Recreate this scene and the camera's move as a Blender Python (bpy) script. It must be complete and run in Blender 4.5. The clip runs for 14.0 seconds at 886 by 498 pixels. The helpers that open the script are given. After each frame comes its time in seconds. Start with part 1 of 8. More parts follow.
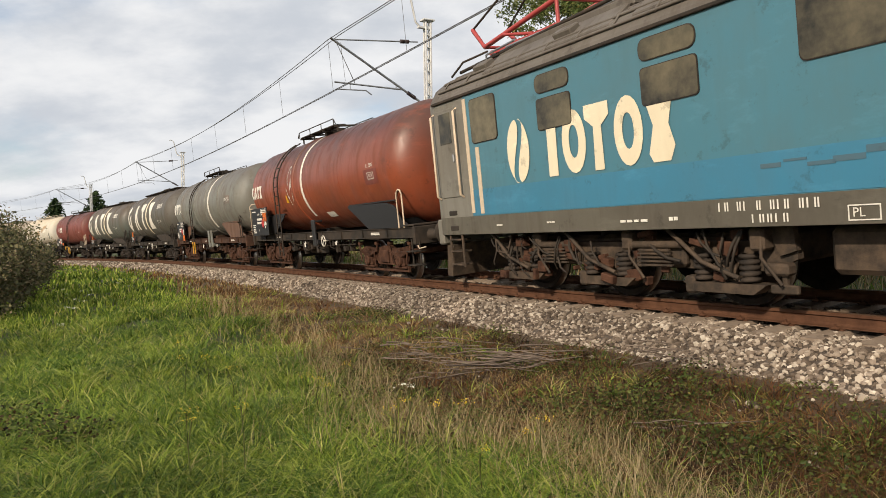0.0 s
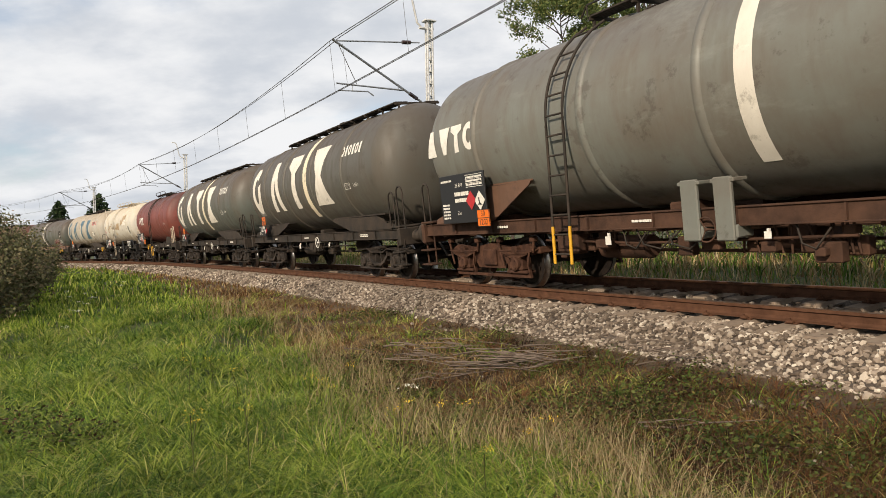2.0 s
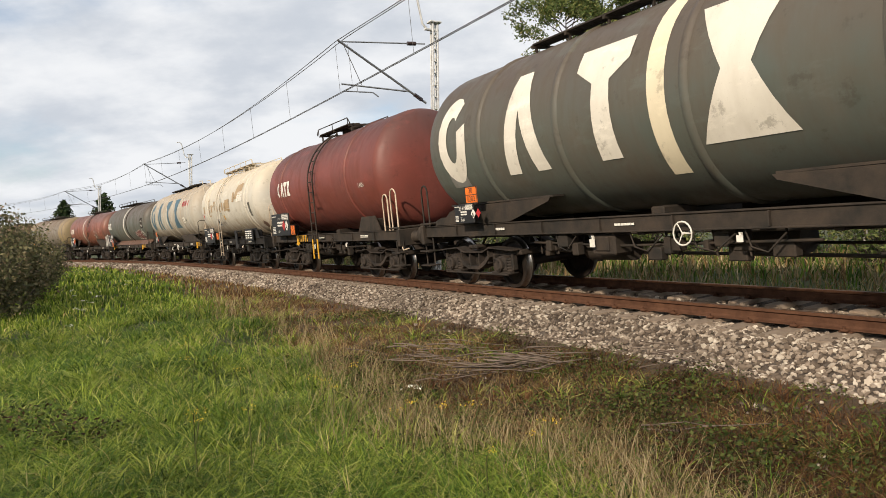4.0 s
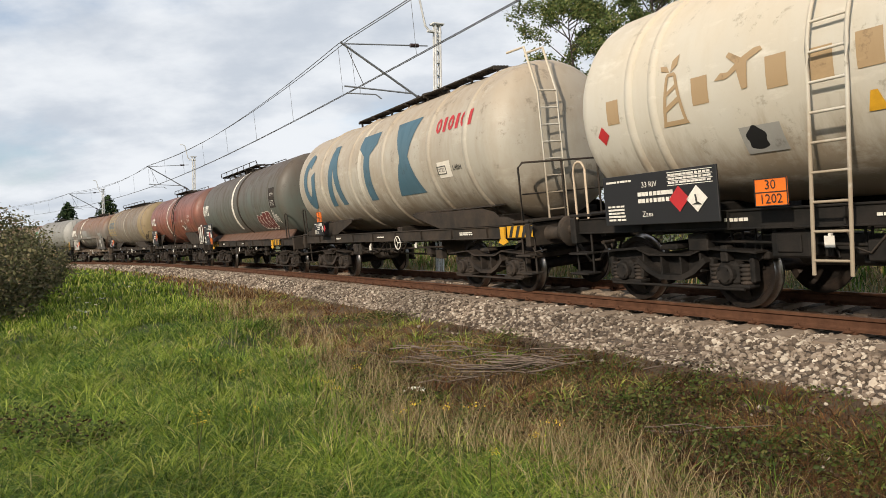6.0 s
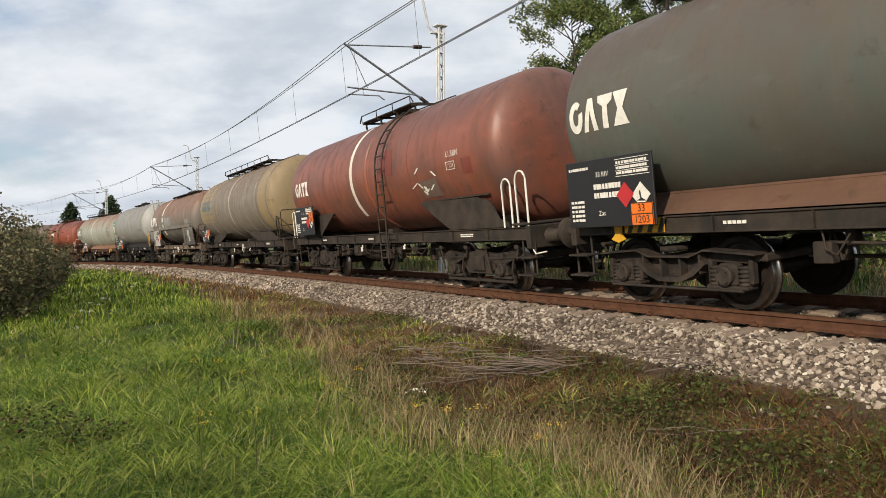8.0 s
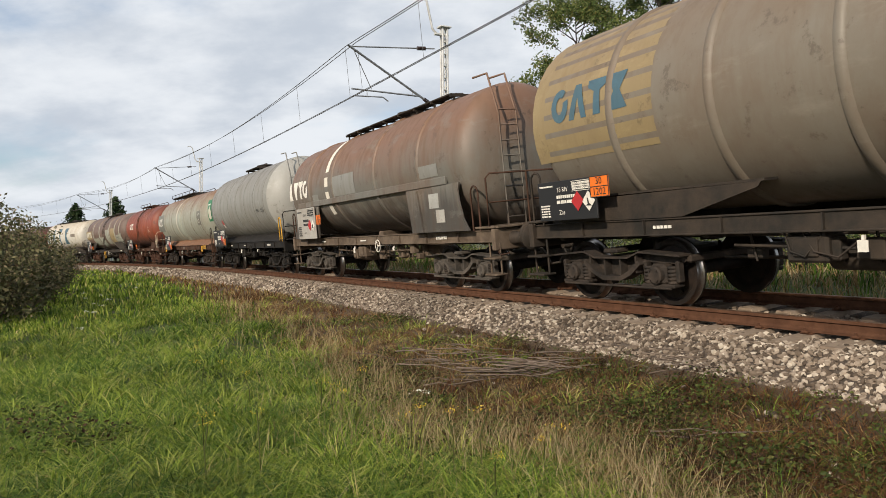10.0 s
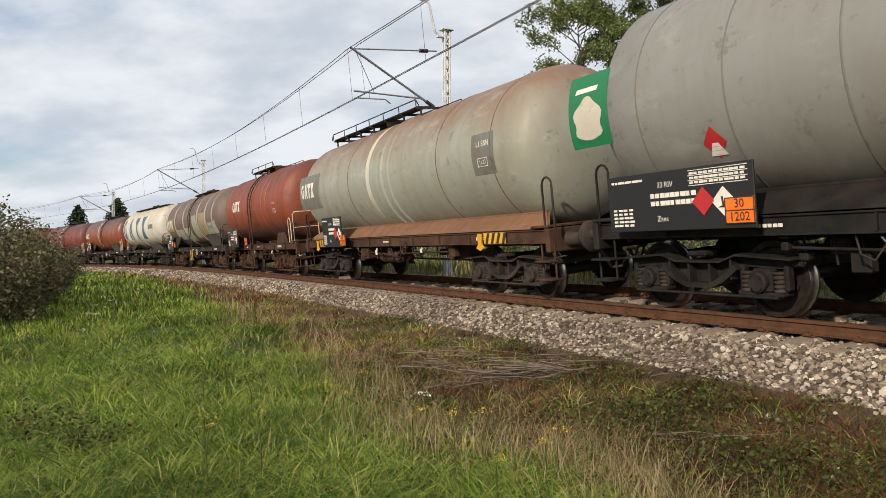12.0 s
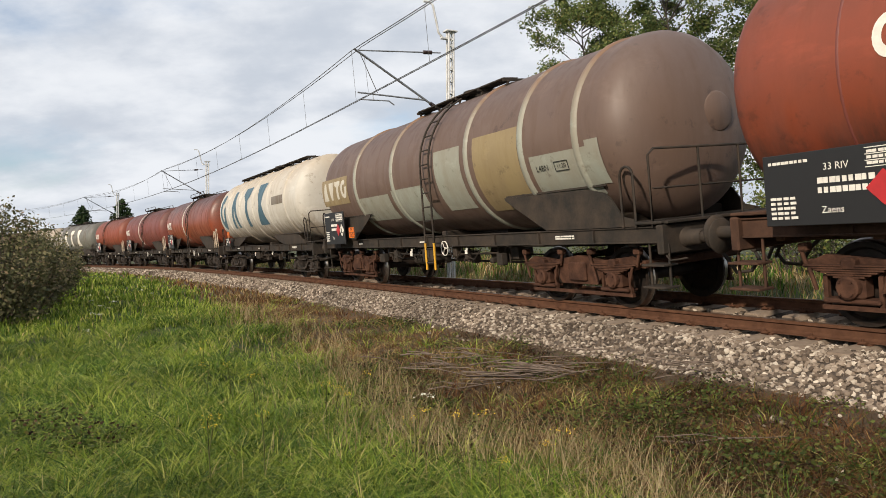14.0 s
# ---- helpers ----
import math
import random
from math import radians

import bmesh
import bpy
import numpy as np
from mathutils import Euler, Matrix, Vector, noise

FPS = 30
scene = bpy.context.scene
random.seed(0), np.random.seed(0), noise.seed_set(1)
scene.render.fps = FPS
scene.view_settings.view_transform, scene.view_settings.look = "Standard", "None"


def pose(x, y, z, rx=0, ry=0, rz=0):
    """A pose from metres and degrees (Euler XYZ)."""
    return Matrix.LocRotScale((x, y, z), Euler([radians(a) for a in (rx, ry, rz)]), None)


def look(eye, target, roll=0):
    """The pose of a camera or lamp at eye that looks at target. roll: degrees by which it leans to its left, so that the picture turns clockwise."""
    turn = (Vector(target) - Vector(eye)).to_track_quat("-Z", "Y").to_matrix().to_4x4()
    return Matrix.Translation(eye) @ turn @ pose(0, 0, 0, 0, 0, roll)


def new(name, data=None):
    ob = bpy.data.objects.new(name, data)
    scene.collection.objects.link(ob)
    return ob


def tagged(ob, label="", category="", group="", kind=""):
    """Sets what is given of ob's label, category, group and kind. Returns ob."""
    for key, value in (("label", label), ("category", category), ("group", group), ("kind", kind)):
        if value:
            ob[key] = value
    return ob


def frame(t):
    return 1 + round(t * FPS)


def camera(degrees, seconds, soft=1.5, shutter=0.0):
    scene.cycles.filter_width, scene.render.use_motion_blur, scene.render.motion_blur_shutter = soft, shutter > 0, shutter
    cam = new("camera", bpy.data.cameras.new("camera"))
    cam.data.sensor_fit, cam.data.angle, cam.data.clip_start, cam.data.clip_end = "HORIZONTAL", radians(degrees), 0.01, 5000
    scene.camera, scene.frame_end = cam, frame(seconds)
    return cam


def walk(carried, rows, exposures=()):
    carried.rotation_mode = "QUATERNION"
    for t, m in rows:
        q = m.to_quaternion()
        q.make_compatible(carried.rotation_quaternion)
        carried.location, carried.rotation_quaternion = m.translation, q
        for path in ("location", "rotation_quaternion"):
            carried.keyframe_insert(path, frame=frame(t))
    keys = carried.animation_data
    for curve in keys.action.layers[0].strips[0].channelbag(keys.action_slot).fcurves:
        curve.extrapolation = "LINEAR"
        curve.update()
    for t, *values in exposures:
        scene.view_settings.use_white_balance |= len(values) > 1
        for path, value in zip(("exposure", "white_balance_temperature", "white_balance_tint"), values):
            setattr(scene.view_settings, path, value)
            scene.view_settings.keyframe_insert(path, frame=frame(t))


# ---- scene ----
EYE_Z = 1.0636            # camera height above the near rail
cam = camera(63.14, 14.0, soft=0.8)
VIEW = ((0.0, 0.30, -1.57, -2.34), (0.5, 0.36, -1.54, -2.59), (1.0, 0.43, -1.51, -2.71), (1.5, 0.48, -1.51, -2.73), (2.0, 0.53, -1.52, -2.69),
        (2.5, 0.59, -1.51, -2.57), (3.0, 0.64, -1.46, -2.36), (5.5, 1.04, -1.33, -2.46), (6.0, 1.07, -1.26, -2.42), (6.5, 1.11, -1.23, -2.36),
        (7.0, 1.16, -1.20, -2.31), (7.5, 1.20, -1.17, -2.24), (8.0, 1.25, -1.14, -2.19), (10.5, 1.58, -0.98, -2.11), (11.0, 1.60, -0.93, -2.08),
        (11.5, 1.64, -0.89, -2.06), (12.0, 1.68, -0.84, -2.02), (12.5, 1.72, -0.80, -1.96), (13.0, 1.78, -0.77, -1.92), (13.5, 1.87, -0.76, -1.93),
        (14.0, 1.95, -0.71, -1.91))


def view(yaw, pitch, roll):
    return Matrix.Translation((0, 0, EYE_Z)) @ pose(0, 0, 0, 0, 0, yaw) @ pose(0, 0, 0, 90 + pitch) @ pose(0, 0, 0, 0, 0, roll)


walk(cam, [(t, view(a, b, c)) for t, a, b, c in VIEW],
     exposures=[(0.0, 0.07, 6640, 11), (3.0, 0.11, 6600, 11), (7.0, 0.06, 6340, 10), (11.0, 0.03, 6340, 10), (14.0, 0.06, 6380, 11)])

# ---- light ----
SUN_AZ, SUN_EL = radians(213), radians(27)      # compass bearing of the sun from +y, clockwise
world = bpy.data.worlds.new("world")
scene.world = world
world.use_nodes = True


def sky(nt):
    nt.nodes.clear()
    N, L = nt.nodes.new, nt.links.new
    out, bg = N("ShaderNodeOutputWorld"), N("ShaderNodeBackground")
    st = N("ShaderNodeTexSky")
    st.sky_type, st.sun_disc = "NISHITA", False
    st.sun_elevation, st.sun_rotation = SUN_EL, SUN_AZ
    st.dust_density, st.ozone_density = 1.5, 2.0
    dim = N("ShaderNodeMixRGB")
    dim.blend_type, dim.inputs[0].default_value = "MULTIPLY", 1.0
    dim.inputs[2].default_value = (0.15, 0.145, 0.14, 1)
    L(st.outputs[0], dim.inputs[1])
    co, sep = N("ShaderNodeTexCoord"), N("ShaderNodeSeparateXYZ")
    L(co.outputs["Generated"], sep.inputs[0])
    up = N("ShaderNodeMath"); up.operation = "MAXIMUM"; up.inputs[1].default_value = 0.0
    L(sep.outputs[2], up.inputs[0])
    lift = N("ShaderNodeMath"); lift.inputs[1].default_value = 0.34
    L(up.outputs[0], lift.inputs[0])
    flat = []
    for k in (0, 1):
        dv = N("ShaderNodeMath"); dv.operation = "DIVIDE"
        L(sep.outputs[k], dv.inputs[0]); L(lift.outputs[0], dv.inputs[1])
        flat.append(dv)
    cmb = N("ShaderNodeCombineXYZ")
    L(flat[0].outputs[0], cmb.inputs[0]); L(flat[1].outputs[0], cmb.inputs[1])
    def cloud(scale, detail, lo, hi, off):
        mp = N("ShaderNodeMapping"); mp.inputs["Scale"].default_value = (scale * 0.8, scale, 1); mp.inputs["Location"].default_value = (off, off * 0.7, 0)
        nz = N("ShaderNodeTexNoise"); nz.inputs["Detail"].default_value = detail; nz.inputs["Scale"].default_value = 1.0
        nz.inputs["Roughness"].default_value = 0.55
        rp = N("ShaderNodeMapRange"); rp.inputs[1].default_value, rp.inputs[2].default_value = lo, hi
        rp.interpolation_type = "SMOOTHSTEP"
        L(cmb.outputs[0], mp.inputs[0]); L(mp.outputs[0], nz.inputs[0]); L(nz.outputs[0], rp.inputs[0])
        return rp.outputs[0]
    cover = cloud(1.5, 7, 0.30, 0.52, 3.1)
    shade = cloud(3.4, 9, 0.32, 0.64, 7.7)
    tone = N("ShaderNodeMixRGB")
    tone.inputs[1].default_value = (0.565, 0.61, 0.67, 1)
    tone.inputs[2].default_value = (0.83, 0.85, 0.87, 1)
    L(shade, tone.inputs[0])
    mix = N("ShaderNodeMixRGB")
    L(cover, mix.inputs[0]); L(dim.outputs[0], mix.inputs[1]); L(tone.outputs[0], mix.inputs[2])
    L(mix.outputs[0], bg.inputs[0])
    bg.inputs[1].default_value = 1.0
    L(bg.outputs[0], out.inputs[0])


sky(world.node_tree)
sun = new("sun", bpy.data.lights.new("sun", "SUN"))
sun.data.energy, sun.data.angle, sun.data.color = 4.5, radians(1.5), (1.0, 0.86, 0.68)
sun.matrix_world = look((math.sin(SUN_AZ) * 60, math.cos(SUN_AZ) * 60, math.tan(SUN_EL) * 60), (0, 0, 0))

# ---- the line of the track ----
HEAD, K0, K1, FALL, CANT, OFF = 0.50563, -0.000104, 7.444e-05, -0.003558, 0.0682, 8.2431
RAIL = 0.162
SPEED, GAIN = 13.87, 0.00914
S0, DS = -260.0, 0.25
_s = np.arange(S0, 420.0, DS)
_k = np.where(_s < -10, 0.0, np.minimum(K0 + K1 * _s, K0 + K1 * 95))
_i0 = int(round(-S0 / DS))
_a = np.concatenate([[0], np.cumsum((_k[1:] + _k[:-1]) * DS / 2)])
_a = _a - _a[_i0] + HEAD
def _run(v):
    c = np.concatenate([[0], np.cumsum((v[1:] + v[:-1]) * DS / 2)])
    return c - c[_i0]
_x = OFF * math.cos(HEAD) + _run(-np.sin(_a))
_y = OFF * math.sin(HEAD) + _run(np.cos(_a))


def line(s):
    """Centre line: x, y, heading, z of the near rail at the distance s along it."""
    return np.interp(s, _s, _x), np.interp(s, _s, _y), np.interp(s, _s, _a), FALL * np.asarray(s)


def place(s, side, z):
    """World points; side is metres from the centre line towards the meadow, z above the rails (canted)."""
    x, y, a, g = line(s)
    q = side * math.cos(CANT) + z * math.sin(CANT)
    h = z * math.cos(CANT) - (side - 0.75) * math.sin(CANT)
    return np.stack(np.broadcast_arrays(x - np.cos(a) * q, y - np.sin(a) * q, g + h), -1)


def level(s, side, z):
    """As place(), but plumb."""
    x, y, a, g = line(s)
    return np.stack(np.broadcast_arrays(x - np.cos(a) * side, y - np.sin(a) * side, g + z), -1)


def riding(s):
    """Pose of a vehicle standing at s: x forwards, -y towards the meadow."""
    x, y, a, g = (float(v) for v in line(s))
    f, far, up = Vector((math.sin(a), -math.cos(a), 0)), Vector((math.cos(a), math.sin(a), 0)), Vector((0, 0, 1))
    c, n = math.cos(CANT), math.sin(CANT)
    m = Matrix((f, far * c + up * n, up * c - far * n)).transposed().to_4x4()
    m.translation = Vector((x, y, g + 0.75 * n))
    return m


def nearest(px, py):
    """Track distance and side of plan points."""
    sel = slice(0, None, 8)
    tx, ty, ta, ts = _x[sel], _y[sel], _a[sel], _s[sel]
    s = np.empty(len(px)); side = np.empty(len(px))
    for i in range(0, len(px), 4000):
        dx = px[i:i + 4000, None] - tx; dy = py[i:i + 4000, None] - ty
        k = np.argmin(dx * dx + dy * dy, 1)
        r = np.arange(len(k))
        along = -dx[r, k] * np.sin(ta[k]) + dy[r, k] * np.cos(ta[k])
        s[i:i + 4000] = ts[k] + along
        side[i:i + 4000] = -dx[r, k] * np.cos(ta[k]) - dy[r, k] * np.sin(ta[k])
    return s, side


# ---- materials ----
def material(name, rough=0.6, metal=0.0):
    m = bpy.data.materials.new(name)
    m.use_nodes = True
    b = m.node_tree.nodes["Principled BSDF"]
    b.inputs["Roughness"].default_value, b.inputs["Metallic"].default_value = rough, metal
    return m, m.node_tree.nodes.new, m.node_tree.links.new, b


def noise_of(N, L, vec, scale, detail=5, rough=0.6, stretch=(1, 1, 1), lo=0.4, hi=0.6):
    mp, nz, rp = N("ShaderNodeMapping"), N("ShaderNodeTexNoise"), N("ShaderNodeMapRange")
    mp.inputs["Scale"].default_value = stretch
    nz.inputs["Scale"].default_value, nz.inputs["Detail"].default_value, nz.inputs["Roughness"].default_value = scale, detail, rough
    rp.inputs[1].default_value, rp.inputs[2].default_value = lo, hi
    L(vec, mp.inputs[0]); L(mp.outputs[0], nz.inputs[0]); L(nz.outputs[0], rp.inputs[0])
    return rp.outputs[0]


def blend(N, L, fac, a, b, amount=1.0):
    mx = N("ShaderNodeMixRGB")
    if amount != 1.0:
        mu = N("ShaderNodeMath"); mu.operation = "MULTIPLY"; mu.inputs[1].default_value = amount
        L(fac, mu.inputs[0]); fac = mu.outputs[0]
    L(fac, mx.inputs[0])
    for v, k in ((a, 1), (b, 2)):
        if isinstance(v, tuple):
            mx.inputs[k].default_value = (*v, 1)
        else:
            L(v, mx.inputs[k])
    return mx.outputs[0]


def relief(N, L, b, height, strength, distance=0.01):
    bp = N("ShaderNodeBump")
    bp.inputs["Strength"].default_value, bp.inputs["Distance"].default_value = strength, distance
    L(height, bp.inputs["Height"]); L(bp.outputs[0], b.inputs["Normal"])


def paint(name, base, dirt, amount=0.5, top=None, rough=0.62, seed=0.0, top_from=3.0, top_to=3.9, low=None):
    """Weathered coach paint: streaks down the side, blotches, dust lying on the upper half, specks. Shade is also put
    into the upper half and the belly.
    """
    m, N, L, b = material(name, rough)
    co = N("ShaderNodeTexCoord").outputs["Object"]
    sh = N("ShaderNodeMapping"); sh.inputs["Location"].default_value = (seed * 7.3, seed * 3.1, seed)
    L(co, sh.inputs[0])
    v = sh.outputs[0]
    col = blend(N, L, noise_of(N, L, v, 0.7, 6, 0.65, lo=0.42, hi=0.72), base, dirt, amount)
    # Upper half: dust, its colour also darkened as shade on the tank's top.
    if top:
        sp = N("ShaderNodeSeparateXYZ"); L(co, sp.inputs[0])
        wob = noise_of(N, L, v, 0.9, 5, 0.6, (1, 1, 0.5), 0.2, 0.8)
        ad = N("ShaderNodeMath"); ad.operation = "MULTIPLY_ADD"; ad.inputs[1].default_value = 0.9
        L(wob, ad.inputs[0]); L(sp.outputs[2], ad.inputs[2])
        rp = N("ShaderNodeMapRange"); rp.inputs[1].default_value, rp.inputs[2].default_value = top_from + 0.45, top_to + 0.45
        L(ad.outputs[0], rp.inputs[0])
        col = blend(N, L, rp.outputs[0], col, top)
    # Belly: stains on some paints; shade under the barrel put into the colour.
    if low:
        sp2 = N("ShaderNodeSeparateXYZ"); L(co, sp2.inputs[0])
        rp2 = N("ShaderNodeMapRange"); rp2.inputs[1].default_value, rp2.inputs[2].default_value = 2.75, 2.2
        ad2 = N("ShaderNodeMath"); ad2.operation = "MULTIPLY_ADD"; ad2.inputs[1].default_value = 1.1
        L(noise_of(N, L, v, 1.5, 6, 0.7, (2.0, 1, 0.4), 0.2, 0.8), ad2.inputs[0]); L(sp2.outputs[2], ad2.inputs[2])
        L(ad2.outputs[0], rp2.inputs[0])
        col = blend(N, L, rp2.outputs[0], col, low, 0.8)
    streak = noise_of(N, L, v, 2.6, 5, 0.62, (1.3, 1, 0.22), 0.46, 0.76)
    col = blend(N, L, streak, col, dirt, min(1, amount * 0.65))
    scab = noise_of(N, L, v, 2.6, 8, 0.75, lo=0.58, hi=0.64)
    col = blend(N, L, scab, col, tuple(0.5 * c for c in dirt), 0.5)
    pale = noise_of(N, L, v, 1.1, 7, 0.7, (1.0, 1.0, 2.5), 0.56, 0.72)
    col = blend(N, L, pale, col, tuple(min(1, 1.35 * c + 0.01) for c in base), 0.55)
    fine = noise_of(N, L, v, 45, 3, 0.6, lo=0.62, hi=0.75)
    col = blend(N, L, fine, col, dirt, 0.35)
    L(col, b.inputs["Base Color"])
    ro = N("ShaderNodeMapRange"); ro.inputs[3].default_value, ro.inputs[4].default_value = rough - 0.08, min(1, rough + 0.25)
    L(streak, ro.inputs[0]); L(ro.outputs[0], b.inputs["Roughness"])
    wave = noise_of(N, L, v, 1.6, 3, 0.5, lo=0, hi=1)
    relief(N, L, b, wave, 0.12, 0.05)
    return m


def rough_stuff(name, a, c, scale=6, rough=0.85, bump=0.4, metal=0.0, speck=None, per_piece=0.0):
    m, N, L, b = material(name, rough, metal)
    b.inputs["Specular IOR Level"].default_value = 0.18
    co = N("ShaderNodeTexCoord").outputs["Object"]
    f = noise_of(N, L, co, scale, 6, 0.65, lo=0.35, hi=0.65)
    col = blend(N, L, f, a, c)
    if speck:
        col = blend(N, L, noise_of(N, L, co, scale * 6, 3, 0.6, lo=0.55, hi=0.7), col, speck, 0.7)
    if per_piece:
        g = N("ShaderNodeNewGeometry")
        hs = N("ShaderNodeMapRange"); hs.inputs[3].default_value, hs.inputs[4].default_value = 1 - per_piece, 1 + per_piece
        L(g.outputs["Random Per Island"], hs.inputs[0])
        mu = N("ShaderNodeVectorMath"); mu.operation = "SCALE"
        L(col, mu.inputs[0]); L(hs.outputs[0], mu.inputs["Scale"])
        col = mu.outputs[0]
    L(col, b.inputs["Base Color"])
    if bump:
        relief(N, L, b, noise_of(N, L, co, scale * 8, 4, 0.6, lo=0, hi=1), bump, 0.01)
    return m


def leafy(name, stops, rough=0.6, trans=0.25, spec=0.12):
    """Leaves and blades: a colour for each piece out of a few, a little light coming through."""
    m, N, L, b = material(name, rough)
    b.inputs["Specular IOR Level"].default_value = spec
    g, cr = N("ShaderNodeNewGeometry"), N("ShaderNodeValToRGB")
    el = cr.color_ramp.elements
    while len(el) < len(stops):
        el.new(0.5)
    for e, (p, c) in zip(el, stops):
        e.position, e.color = p, (*c, 1)
    L(g.outputs["Random Per Island"], cr.inputs[0])
    co = N("ShaderNodeTexCoord").outputs["Object"]
    big = noise_of(N, L, co, 0.35, 4, 0.6, lo=0.35, hi=0.65)
    mu = N("ShaderNodeMapRange"); mu.inputs[3].default_value, mu.inputs[4].default_value = 0.72, 1.25
    L(big, mu.inputs[0])
    vm = N("ShaderNodeVectorMath"); vm.operation = "SCALE"
    L(cr.outputs[0], vm.inputs[0]); L(mu.outputs[0], vm.inputs["Scale"])
    L(vm.outputs[0], b.inputs["Base Color"])
    if trans:
        tr, mx = N("ShaderNodeBsdfTranslucent"), N("ShaderNodeMixShader")
        L(vm.outputs[0], tr.inputs[0])
        mx.inputs[0].default_value = trans
        out = m.node_tree.nodes["Material Output"]
        L(b.outputs[0], mx.inputs[1]); L(tr.outputs[0], mx.inputs[2]); L(mx.outputs[0], out.inputs[0])
    return m


def plain(name, c, rough=0.5, metal=0.0):
    m, N, L, b = material(name, rough, metal)
    co = N("ShaderNodeTexCoord").outputs["Object"]
    col = blend(N, L, noise_of(N, L, co, 9, 6, 0.7, lo=0.4, hi=0.75), c, tuple(v * 0.6 + 0.006 for v in c), 0.6)
    L(col, b.inputs["Base Color"])
    return m


